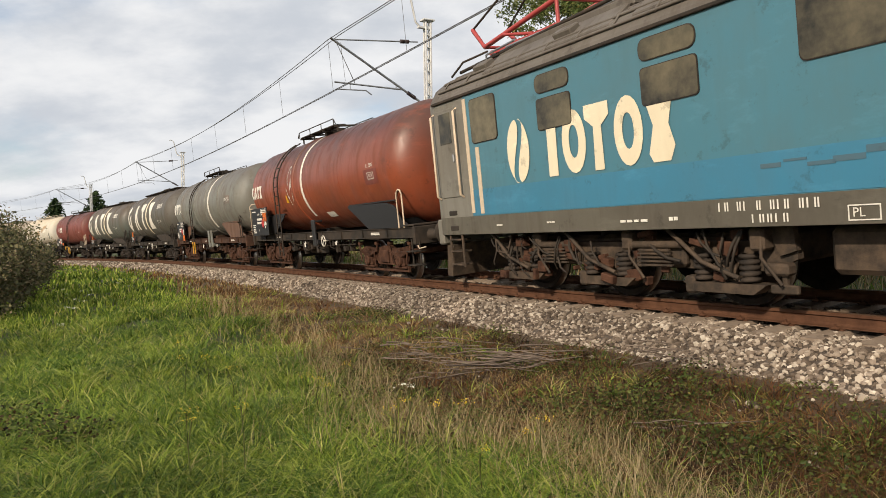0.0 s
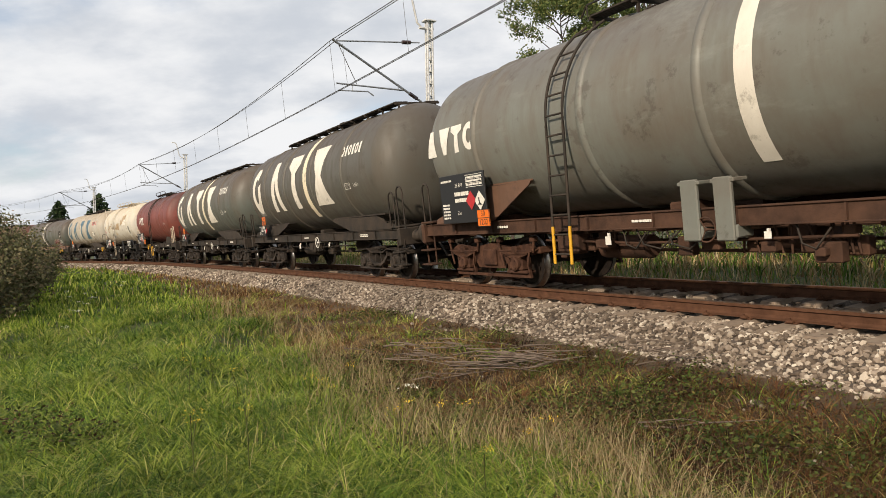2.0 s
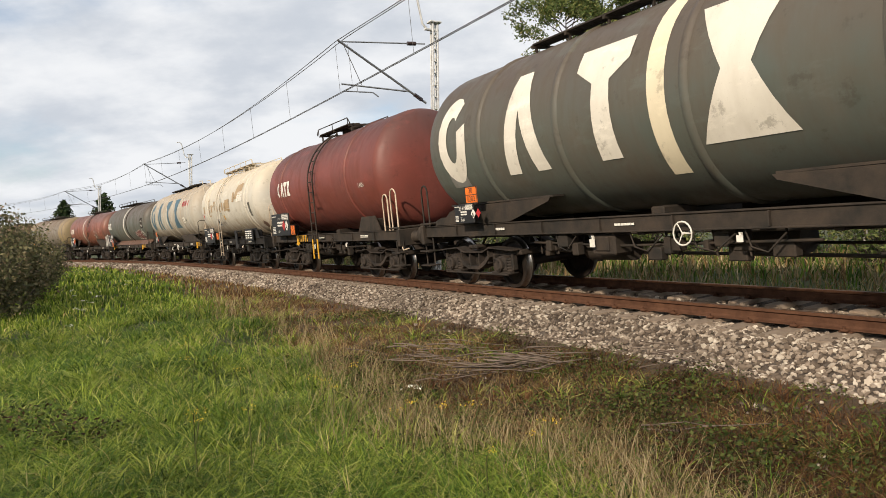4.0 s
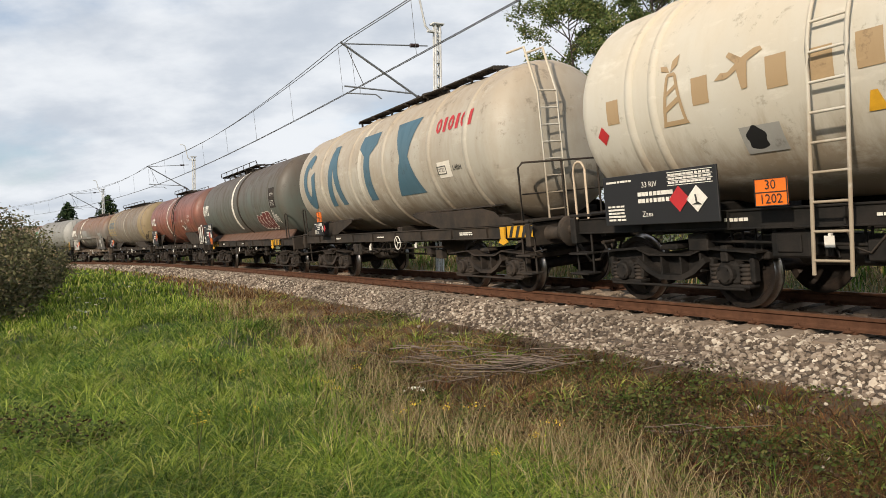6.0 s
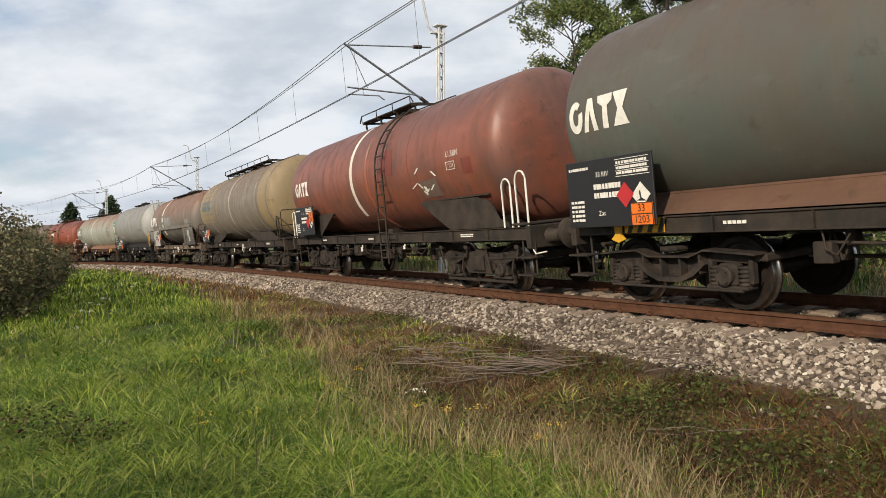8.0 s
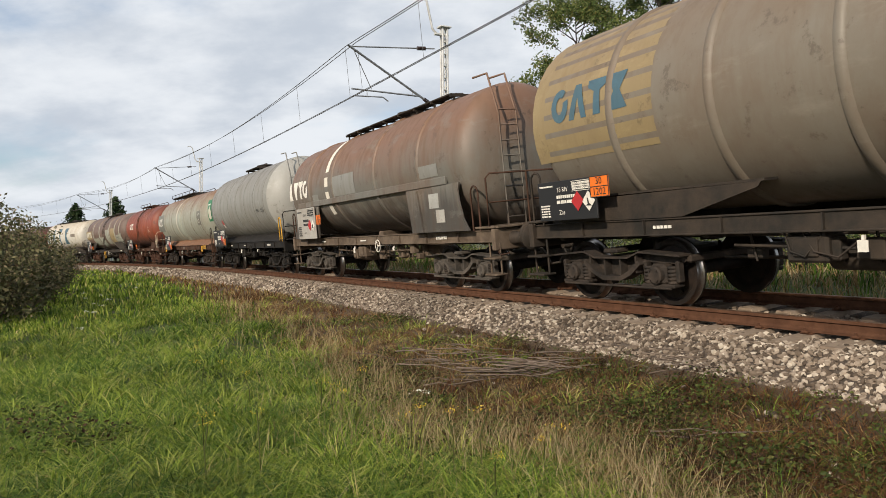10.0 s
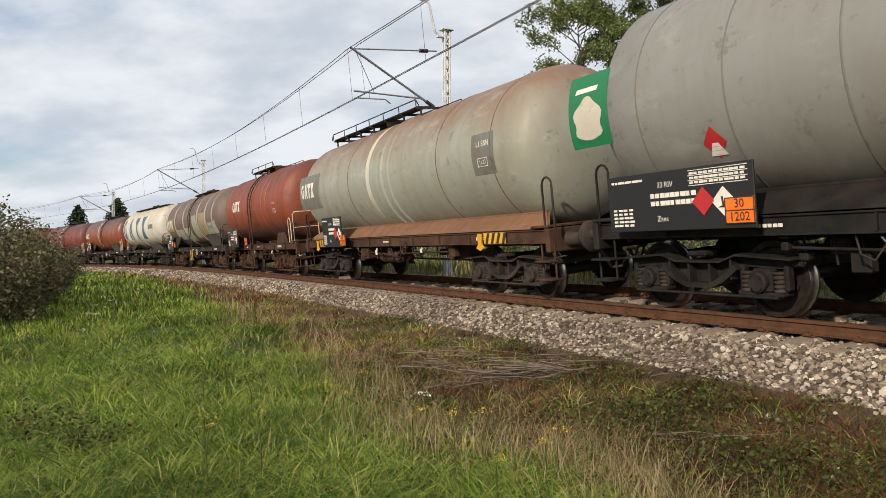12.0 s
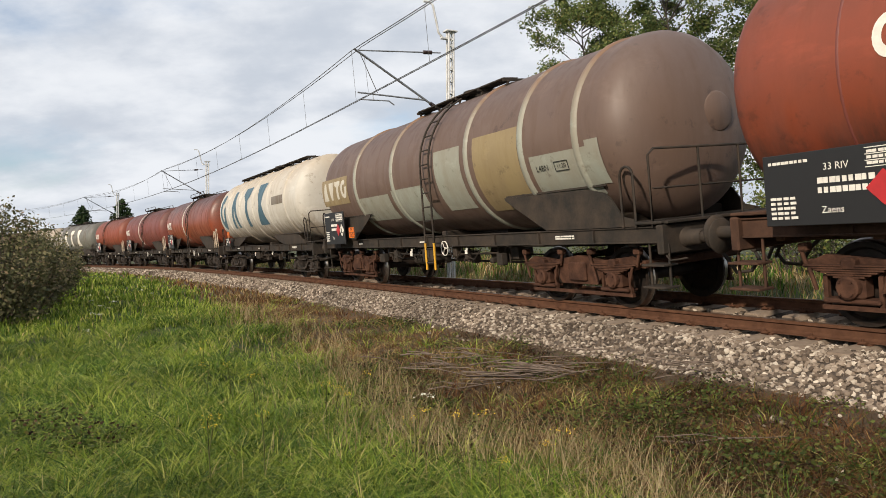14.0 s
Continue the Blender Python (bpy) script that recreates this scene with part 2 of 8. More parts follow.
RUST, DUST, SOOT = (0.115, 0.052, 0.028), (0.19, 0.125, 0.08), (0.035, 0.032, 0.03)
M = dict(
    orange=paint("orange_paint", (0.225, 0.052, 0.022), (0.12, 0.037, 0.02), 0.7, (0.08, 0.035, 0.025), rough=0.5, seed=1, top_from=2.6, top_to=3.7),
    rustorange=paint("blotched_rust_red_paint", (0.205, 0.064, 0.036), (0.075, 0.045, 0.036), 0.85, (0.13, 0.06, 0.044), rough=0.55, seed=29, top_from=3.0, top_to=3.9),
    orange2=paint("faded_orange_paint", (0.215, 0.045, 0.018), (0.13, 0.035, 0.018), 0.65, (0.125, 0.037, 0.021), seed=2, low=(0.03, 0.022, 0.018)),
    oxide=paint("oxide_red_paint", (0.17, 0.04, 0.028), (0.10, 0.033, 0.024), 0.6, (0.085, 0.032, 0.025), seed=3),
    grey=paint("grey_green_paint", (0.145, 0.15, 0.13), (0.11, 0.083, 0.06), 0.75, (0.108, 0.1, 0.088), seed=4),
    dark=paint("dark_grey_paint", (0.077, 0.074, 0.061), (0.08, 0.062, 0.045), 0.65, (0.075, 0.063, 0.05), seed=5),
    dark2=paint("dark_green_grey_paint", (0.08, 0.09, 0.076), (0.092, 0.072, 0.052), 0.8, (0.078, 0.059, 0.043), seed=6, top_from=2.6, top_to=3.7),
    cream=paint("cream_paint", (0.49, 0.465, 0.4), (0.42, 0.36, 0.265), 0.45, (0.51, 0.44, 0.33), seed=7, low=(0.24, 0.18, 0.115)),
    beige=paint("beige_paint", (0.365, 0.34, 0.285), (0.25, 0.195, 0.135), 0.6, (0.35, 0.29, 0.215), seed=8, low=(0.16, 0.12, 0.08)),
    tan=paint("ochre_paint", (0.25, 0.19, 0.095), (0.17, 0.12, 0.07), 0.5, (0.22, 0.16, 0.085), seed=9),
    ribbed=paint("brown_grey_paint", (0.17, 0.15, 0.12), (0.13, 0.09, 0.06), 0.7, (0.15, 0.11, 0.075), seed=10),
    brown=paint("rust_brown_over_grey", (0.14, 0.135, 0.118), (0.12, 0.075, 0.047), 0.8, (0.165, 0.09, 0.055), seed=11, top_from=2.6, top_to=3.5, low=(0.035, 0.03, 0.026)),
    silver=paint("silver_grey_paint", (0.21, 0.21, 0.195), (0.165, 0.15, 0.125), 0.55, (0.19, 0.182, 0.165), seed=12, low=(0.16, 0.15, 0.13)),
    sage=paint("pale_sage_paint", (0.27, 0.285, 0.24), (0.2, 0.155, 0.105), 0.5, (0.185, 0.108, 0.066), seed=13, top_from=2.9, top_to=3.9),
    umber=paint("umber_over_sage", (0.125, 0.082, 0.062), (0.085, 0.055, 0.045), 0.5, (0.11, 0.075, 0.062), seed=14),
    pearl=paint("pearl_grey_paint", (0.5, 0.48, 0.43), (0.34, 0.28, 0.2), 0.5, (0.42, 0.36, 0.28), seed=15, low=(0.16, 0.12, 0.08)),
    skirt=paint("rusty_brown_skirt", (0.12, 0.062, 0.037), (0.07, 0.04, 0.027), 0.7, seed=16, rough=0.7),
    rustskirt=paint("orange_rusty_skirt", (0.2, 0.098, 0.048), (0.11, 0.055, 0.033), 0.7, seed=30, rough=0.75),
    white=paint("dirty_white_paint", (0.66, 0.62, 0.54), (0.38, 0.33, 0.26), 0.4, seed=17, rough=0.6),
    blueletter=paint("petrol_blue_paint", (0.05, 0.11, 0.15), (0.07, 0.1, 0.11), 0.4, seed=18),
    locoblue=paint("loco_blue_paint", (0.056, 0.166, 0.22), (0.07, 0.14, 0.165), 0.6, seed=19, rough=0.4),
    skyblue=paint("loco_bright_blue_paint", (0.04, 0.17, 0.27), (0.05, 0.14, 0.2), 0.5, seed=20, rough=0.4),
    locogrey=paint("loco_grey_paint", (0.165, 0.158, 0.135), (0.11, 0.094, 0.072), 0.7, seed=21),
    locostrip=paint("grimy_loco_strip", (0.098, 0.09, 0.07), (0.06, 0.05, 0.037), 0.8, seed=28),
    roofgrey=paint("loco_roof_paint", (0.12, 0.105, 0.088), (0.06, 0.047, 0.035), 0.85, seed=22, rough=0.7),
    creamletter=paint("cream_letter_paint", (0.68, 0.6, 0.44), (0.5, 0.43, 0.3), 0.4, seed=23),
    frame=rough_stuff("grimy_frame", (0.022, 0.02, 0.0175), (0.05, 0.038, 0.029), 3, 0.75, 0.3),
    blackframe=rough_stuff("black_frame", (0.009, 0.009, 0.0085), (0.024, 0.02, 0.017), 3, 0.65, 0.3),
    rustframe=rough_stuff("rusty_frame", (0.036, 0.02, 0.014), (0.08, 0.042, 0.027), 3, 0.85, 0.4),
    bogie=rough_stuff("grimy_bogie", (0.02, 0.0175, 0.0155), (0.05, 0.038, 0.03), 5, 0.8, 0.4),
    blackbogie=rough_stuff("black_bogie", (0.009, 0.0085, 0.008), (0.024, 0.02, 0.017), 5, 0.75, 0.4),
    locobogie=rough_stuff("dusty_loco_bogie", (0.032, 0.026, 0.021), (0.09, 0.064, 0.045), 5, 0.8, 0.4),
    rustbogie=rough_stuff("rusty_bogie", (0.034, 0.016, 0.0105), (0.085, 0.041, 0.025), 5, 0.85, 0.4),
    greybogie=rough_stuff("grey_dusty_bogie", (0.04, 0.036, 0.032), (0.1, 0.085, 0.07), 5, 0.8, 0.4),
    dustframe=rough_stuff("dusty_brown_frame", (0.075, 0.055, 0.04), (0.15, 0.115, 0.085), 3, 0.8, 0.3),
    wheel=rough_stuff("wheel_steel", (0.014, 0.012, 0.011), (0.032, 0.023, 0.018), 8, 0.6, 0.2, 0.3),
    tread=rough_stuff("worn_tread_steel", (0.35, 0.34, 0.33), (0.25, 0.23, 0.21), 20, 0.3, 0, 1.0),
    black=plain("black_board", (0.011, 0.011, 0.012), 0.55),
    board_grey=paint("grey_board", (0.36, 0.35, 0.32), (0.24, 0.2, 0.16), 0.5, seed=24),
    yellow=plain("yellow_paint", (0.62, 0.33, 0.02)),
    hazard=plain("hazard_orange", (0.75, 0.16, 0.01)),
    red=plain("red_sign", (0.42, 0.022, 0.025)),
    pantored=plain("red_paint", (0.36, 0.05, 0.045)),
    ash=paint("ash_grey_paint", (0.31, 0.31, 0.29), (0.23, 0.21, 0.18), 0.5, seed=26),
    caramel=paint("caramel_paint", (0.34, 0.24, 0.13), (0.27, 0.18, 0.1), 0.4, seed=25),
    maroon=plain("maroon_spray", (0.12, 0.018, 0.016)),
    green=plain("green_panel", (0.012, 0.16, 0.06)),
    letter=plain("white_lettering", (0.7, 0.67, 0.6)),
    creamrail=plain("cream_handrail", (0.55, 0.44, 0.32)),
    ink=plain("black_lettering", (0.02, 0.02, 0.02)),
    glass=rough_stuff("dusty_window", (0.028, 0.028, 0.025), (0.15, 0.13, 0.085), 1.1, 0.12, 0),
    steel=plain("galvanised_steel", (0.3, 0.31, 0.32), 0.5, 0.6),
    wire=plain("weathered_wire", (0.12, 0.12, 0.12), 0.6, 0.5),
    insul=plain("dark_insulator", (0.05, 0.03, 0.025), 0.25),
    mast=rough_stuff("white_mast", (0.66, 0.67, 0.67), (0.48, 0.48, 0.46), 4, 0.7, 0.2),
    railside=rough_stuff("rusty_rail", (0.06, 0.027, 0.015), (0.105, 0.05, 0.028), 6, 0.85, 0.3),
    railhead=rough_stuff("rail_head", (0.085, 0.046, 0.028), (0.125, 0.077, 0.05), 10, 0.5, 0, 0.15),
    sleeper=rough_stuff("concrete_sleeper", (0.29, 0.23, 0.175), (0.18, 0.135, 0.1), 5, 0.9, 0.3),
    stone=leafy("ballast_stone", [(0.0, (0.055, 0.042, 0.032)), (0.3, (0.13, 0.1, 0.075)), (0.6, (0.22, 0.175, 0.135)), (0.85, (0.34, 0.285, 0.225)), (1.0, (0.5, 0.44, 0.36))], 0.9, 0, 0.2),
    bed=rough_stuff("ballast_bed", (0.10, 0.08, 0.065), (0.05, 0.04, 0.033), 22, 0.95, 0.8, speck=(0.2, 0.17, 0.14)),
)


# ---- mesh building ----
class Shape:
    """Collects vertices and faces of one part."""

    def __init__(self):
        self.v, self.f, self.s, self.mi = [], [], [], []

    def add(self, verts, faces, smooth=False, mat=0):
        o = len(self.v)
        self.v += [tuple(p) for p in verts]
        self.f += [tuple(i + o for i in q) for q in faces]
        self.s += [smooth] * len(faces)
        self.mi += [mat] * len(faces)
        return self

    def box(self, c, size, ch=0.0, m=None, mat=0):
        hx, hy, hz = (d / 2 for d in size)
        ch = min(ch, hx * 0.9, hy * 0.9, hz * 0.9)
        if ch <= 0:
            vs = [(x, y, z) for x in (-hx, hx) for y in (-hy, hy) for z in (-hz, hz)]
            fs = [(0, 1, 3, 2), (4, 6, 7, 5), (0, 4, 5, 1), (2, 3, 7, 6), (0, 2, 6, 4), (1, 5, 7, 3)]
        else:
            vs, fs = [], []
            sg = [(x, y, z) for x in (-1, 1) for y in (-1, 1) for z in (-1, 1)]
            for x, y, z in sg:
                vs += [(x * hx, y * (hy - ch), z * (hz - ch)), (x * (hx - ch), y * hy, z * (hz - ch)), (x * (hx - ch), y * (hy - ch), z * hz)]
            ix = lambda x, y, z, k: sg.index((x, y, z)) * 3 + k
            for a in (-1, 1):
                for k, quad in ((0, [(a, -1, -1), (a, 1, -1), (a, 1, 1), (a, -1, 1)]), (1, [(-1, a, -1), (1, a, -1), (1, a, 1), (-1, a, 1)]),
                                (2, [(-1, -1, a), (1, -1, a), (1, 1, a), (-1, 1, a)])):
                    q = [ix(*p, k) for p in quad]
                    fs.append(tuple(q if (a > 0) == (k != 1) else q[::-1]))
            for a in (-1, 1):
                for b in (-1, 1):
                    for k0, k1, e in ((0, 1, lambda t: (a, b, t)), (0, 2, lambda t: (a, t, b)), (1, 2, lambda t: (t, a, b))):
                        fs.append((ix(*e(-1), k0), ix(*e(1), k0), ix(*e(1), k1), ix(*e(-1), k1)))
            for x, y, z in sg:
                fs.append((ix(x, y, z, 0), ix(x, y, z, 1), ix(x, y, z, 2)))
        if m is not None:
            vs = [m @ Vector(p) for p in vs]
        return self.add([(p[0] + c[0], p[1] + c[1], p[2] + c[2]) for p in vs], fs, False, mat)

    def tube(self, pts, r, n=6, r2=None, caps=True, mat=0):
        pts = [Vector(p) for p in pts]
        k = len(pts)
        rings = []
        for i, p in enumerate(pts):
            d = (pts[min(i + 1, k - 1)] - pts[max(i - 1, 0)]).normalized()
            a = d.cross(Vector((0, 0, 1)))
            if a.length < 0.05:
                a = d.cross(Vector((0, 1, 0)))
            a.normalize()
            b = d.cross(a)
            rr = r if r2 is None else r + (r2 - r) * i / (k - 1)
            rings.append([p + (a * math.cos(2 * math.pi * j / n) + b * math.sin(2 * math.pi * j / n)) * rr for j in range(n)])
        fs = [(i * n + j, i * n + (j + 1) % n, (i + 1) * n + (j + 1) % n, (i + 1) * n + j) for i in range(k - 1) for j in range(n)]
        self.add([q for g in rings for q in g], fs, True, mat)
        if caps:
            for g in (rings[0], rings[-1]):
                self.add(g, [tuple(range(n))], False, mat)
        return self

    def spin(self, profile, n=32, at=(0, 0), smooth=True, a0=0.0, a1=2 * math.pi, mat=0, axis="x"):
        """Turns (along, radius) pairs round an axis through at; angle 0 is the meadow side, rising to the top."""
        full = abs(a1 - a0) > 6.28
        cnt = n if full else n + 1
        vs = []
        for x, r in profile:
            for j in range(cnt):
                t = a0 + (a1 - a0) * j / n
                c, s = -r * math.cos(t), r * math.sin(t)
                vs.append((x, at[0] + c, at[1] + s) if axis == "x" else (at[0] + c, x, at[1] + s) if axis == "y" else (at[0] + c, at[1] + s, x))
        k = len(profile)
        fs = [(i * cnt + j, i * cnt + (j + 1) % cnt, (i + 1) * cnt + (j + 1) % cnt, (i + 1) * cnt + j) for i in range(k - 1) for j in range(n)]
        return self.add(vs, fs, smooth, mat)

    def slab(self, poly, y0, y1, mat=0):
        """A flat (x, z) outline given thickness in y."""
        n = len(poly)
        vs = [(x, y0, z) for x, z in poly] + [(x, y1, z) for x, z in poly]
        fs = [tuple(range(n)), tuple(range(2 * n - 1, n - 1, -1))] + [(i, i + n, (i + 1) % n + n, (i + 1) % n) for i in range(n)]
        return self.add(vs, fs, False, mat)


def mesh_of(name, sh, mats):
    me = bpy.data.meshes.new(name)
    me.from_pydata(sh.v, [], sh.f)
    for m in (mats if isinstance(mats, (list, tuple)) else (mats,)):
        me.materials.append(m)
    me.polygons.foreach_set("use_smooth", sh.s)
    me.polygons.foreach_set("material_index", sh.mi)
    bm = bmesh.new(); bm.from_mesh(me)
    bmesh.ops.recalc_face_normals(bm, faces=bm.faces)
    bm.to_mesh(me); bm.free()
    return me


def part(name, sh, mat, parent=None, label="", at=None):
    """One mesh object under its thing; sh is a Shape or ready mesh data."""
    me = sh if isinstance(sh, bpy.types.Mesh) else mesh_of(name, sh, mat)
    ob = new(name, me)
    if parent is not None:
        ob.parent = parent
    if at is not None:
        ob.matrix_basis = at if isinstance(at, Matrix) else Matrix.Translation(at)
    return tagged(ob, label)


def raw(name, verts, faces_flat, per, mats, smooth=False, mat_index=None):
    """Mesh from arrays, all faces with the same number of corners."""
    me = bpy.data.meshes.new(name)
    nf = len(faces_flat) // per
    me.vertices.add(len(verts)); me.vertices.foreach_set("co", np.asarray(verts, np.float32).ravel())
    me.loops.add(len(faces_flat)); me.loops.foreach_set("vertex_index", np.asarray(faces_flat, np.int32))
    me.polygons.add(nf)
    me.polygons.foreach_set("loop_start", np.arange(nf, dtype=np.int32) * per)
    if mat_index is not None:
        me.polygons.foreach_set("material_index", np.asarray(mat_index, np.int32))
    me.polygons.foreach_set("use_smooth", np.full(nf, smooth))
    for m in mats:
        me.materials.append(m)
    me.update(calc_edges=True)
    me.validate()
    return me


# ---- ground ----
rng = np.random.default_rng(4)


def lumps(x, y, scale, amp, seed):
    r = np.random.default_rng(seed)
    z = 0
    for k in range(6):
        a, ph, w = r.uniform(0, 6.28), r.uniform(0, 6.28), scale * r.uniform(0.6, 2.2)
        z = z + np.sin((x * math.cos(a) + y * math.sin(a)) / w + ph)
    return z * amp / 3


def ground_z(x, y):
    s, side = nearest(x, y)
    base = FALL * np.clip(s, -60, 120)
    near = np.interp(side, [-80, -30, -9, -5, -3.2, -2.2, 2.2, 3.4, 4.6, 6.5, 12, 40], [-0.5, -0.35, -0.25, -0.45, -0.62, -0.62, -0.56, -0.62, -0.60, -0.52, -0.55, -0.6])
    rough = lumps(x, y, 0.45, 0.035, 1) + lumps(x, y, 1.6, 0.06, 2)
    return base + near + rough * np.clip((np.abs(side) - 2.0) / 2.5, 0, 1)


def edge_of_green(s):
    return np.interp(s, [-10, 0, 3.5, 5, 6.7, 9.2, 13.4, 25, 33, 50, 80], [6.0, 5.6, 5.5, 5.6, 5.4, 5.05, 4.9, 4.2, 3.7, 2.7, 2.3])


def build_ground():
    rad = np.concatenate([np.linspace(0.6, 16, 78), np.geomspace(16.3, 90, 80), np.geomspace(95, 3500, 26)])
    na = 360
    ang = np.linspace(0, 2 * math.pi, na, endpoint=False)
    R_, A_ = np.meshgrid(rad, ang, indexing="ij")
    x, y = (R_ * np.sin(A_)).ravel(), (R_ * np.cos(A_)).ravel()
    z = ground_z(x, y)
    v = np.concatenate([np.stack([x, y, z], 1), [[0, 0, -0.6]]])
    i, j = np.meshgrid(np.arange(len(rad) - 1), np.arange(na), indexing="ij")
    q = np.stack([i * na + j, i * na + (j + 1) % na, (i + 1) * na + (j + 1) % na, (i + 1) * na + j], -1).reshape(-1, 4)
    c_ = v[q].mean(1)
    s, side = nearest(c_[:, 0], c_[:, 1])
    dry = (side < edge_of_green(s) + lumps(c_[:, 0], c_[:, 1], 0.7, 0.4, 5)) & (side > 1.5) & (s > -20) & (s < 110)
    me = raw("ground", v, q.ravel(), 4, [ground_mat, strip_mat], True, dry.astype(np.int32))
    bm = bmesh.new(); bm.from_mesh(me); bm.verts.ensure_lookup_table()
    c = bm.verts[len(v) - 1]
    for k in range(na):
        f = bm.faces.new((c, bm.verts[(k + 1) % na], bm.verts[k])); f.smooth = True
    bmesh.ops.recalc_face_normals(bm, faces=bm.faces)
    bm.to_mesh(me); bm.free()
    tagged(new("ground", me), "green meadow with a dry brown strip beside the track", "ground", kind="structure")


def make_ground_mat(name, tint):
    m, N, L, b = material(name, 0.95)
    co = N("ShaderNodeTexCoord").outputs["Object"]
    a = noise_of(N, L, co, 0.25, 6, 0.65, lo=0.35, hi=0.65)
    col = blend(N, L, a, *tint)
    col = blend(N, L, noise_of(N, L, co, 1.4, 6, 0.7, lo=0.45, hi=0.7), col, (0.085, 0.06, 0.028), 0.7)
    col = blend(N, L, noise_of(N, L, co, 14, 5, 0.7, lo=0.45, hi=0.7), col, (0.025, 0.02, 0.01), 0.6)
    L(col, b.inputs["Base Color"])
    relief(N, L, b, noise_of(N, L, co, 25, 5, 0.7, lo=0, hi=1), 0.9, 0.04)
    return m


ground_mat = make_ground_mat("meadow_soil", ((0.035, 0.055, 0.014), (0.06, 0.075, 0.02)))
strip_mat = make_ground_mat("bare_brown_soil", ((0.085, 0.052, 0.028), (0.13, 0.085, 0.048)))
build_ground()


# ---- track ----
def sweep(name, profile, s, fn, mats, smooth=False, closed=False, mat_of=None):
    """A (side, z) outline carried along the track."""
    k = len(profile)
    rows = [fn(s, p[0], p[1]) for p in profile]
    v = np.stack(rows, 1).reshape(-1, 3)
    q, mi = [], []
    for i in range(len(s) - 1):
        for j in range(k if closed else k - 1):
            a, b_ = i * k + j, i * k + (j + 1) % k
            q += [a, b_, b_ + k, a + k]
            mi.append(mat_of(j) if mat_of else 0)
    return raw(name, v, q, 4, mats, smooth, mi)


along = np.concatenate([np.arange(-70, 60, 0.5), np.arange(60, 260, 2.0)])
track = tagged(new("railway_track"), "single railway track with rusty rails on concrete sleepers", "railway track", kind="structure")
bed = part("ballast_bed", sweep("ballast_bed", [(-3.0, -0.75), (-2.5, -0.62), (-1.95, -0.36), (-1.6, -0.215), (-0.9, -0.235), (0, -0.25), (0.9, -0.22), (1.3, -0.215), (1.52, -0.21),
                                                (1.72, -0.33), (1.95, -0.47), (2.3, -0.62), (2.6, -0.8)], along, place, [M["bed"]], True), None, track, "pale gravel bed")
# flat-bottomed rail, worn head
RP = [(-0.0355, 0.0), (0.0355, 0.0), (0.036, -0.036), (0.009, -0.052), (0.008, -0.118), (0.03, -0.138), (0.066, -0.152), (0.066, -RAIL),
      (-0.066, -RAIL), (-0.066, -0.152), (-0.03, -0.138), (-0.008, -0.118), (-0.009, -0.052), (-0.036, -0.036)]
for c in (0.752, -0.752):
    part("rail", sweep("rail", [(a + c, b) for a, b in RP], along, place, [M["railside"], M["railhead"]], False, True, lambda j: 1 if j == 0 else 0), None, track, "rusty steel rail")


def sleeper_shape():
    sh = Shape()
    for sg in (-1, 1):
        sh.slab([(-0.14, 0), (-0.14, -0.1), (0.14, -0.1), (0.14, 0), (0.11, 0.075), (-0.11, 0.075)], sg * 0.35, sg * 1.3)
        sh.box((0, sg * 0.752, 0.085), (0.16, 0.2, 0.02), 0.005, mat=1)
        for k in (-1, 1):
            sh.box((0, sg * 0.752 + k * 0.105, 0.105), (0.09, 0.06, 0.035), 0.012, mat=1)
            sh.tube([(0, sg * 0.752 + k * 0.11, 0.1), (0, sg * 0.752 + k * 0.11, 0.15)], 0.016, 6, mat=1)
    sh.slab([(-0.12, 0), (-0.12, -0.08), (0.12, -0.08), (0.12, 0), (0.09, 0.05), (-0.09, 0.05)], -0.36, 0.36)
    return sh


sleeper_me = mesh_of("sleeper", sleeper_shape(), [M["sleeper"], M["railside"]])
for k in range(150):
    s_ = -12 + 0.6 * k
    part("sleeper", sleeper_me, None, track, at=riding(s_) @ Matrix.Translation((random.uniform(-0.02, 0.02), 0, -RAIL - 0.095)))


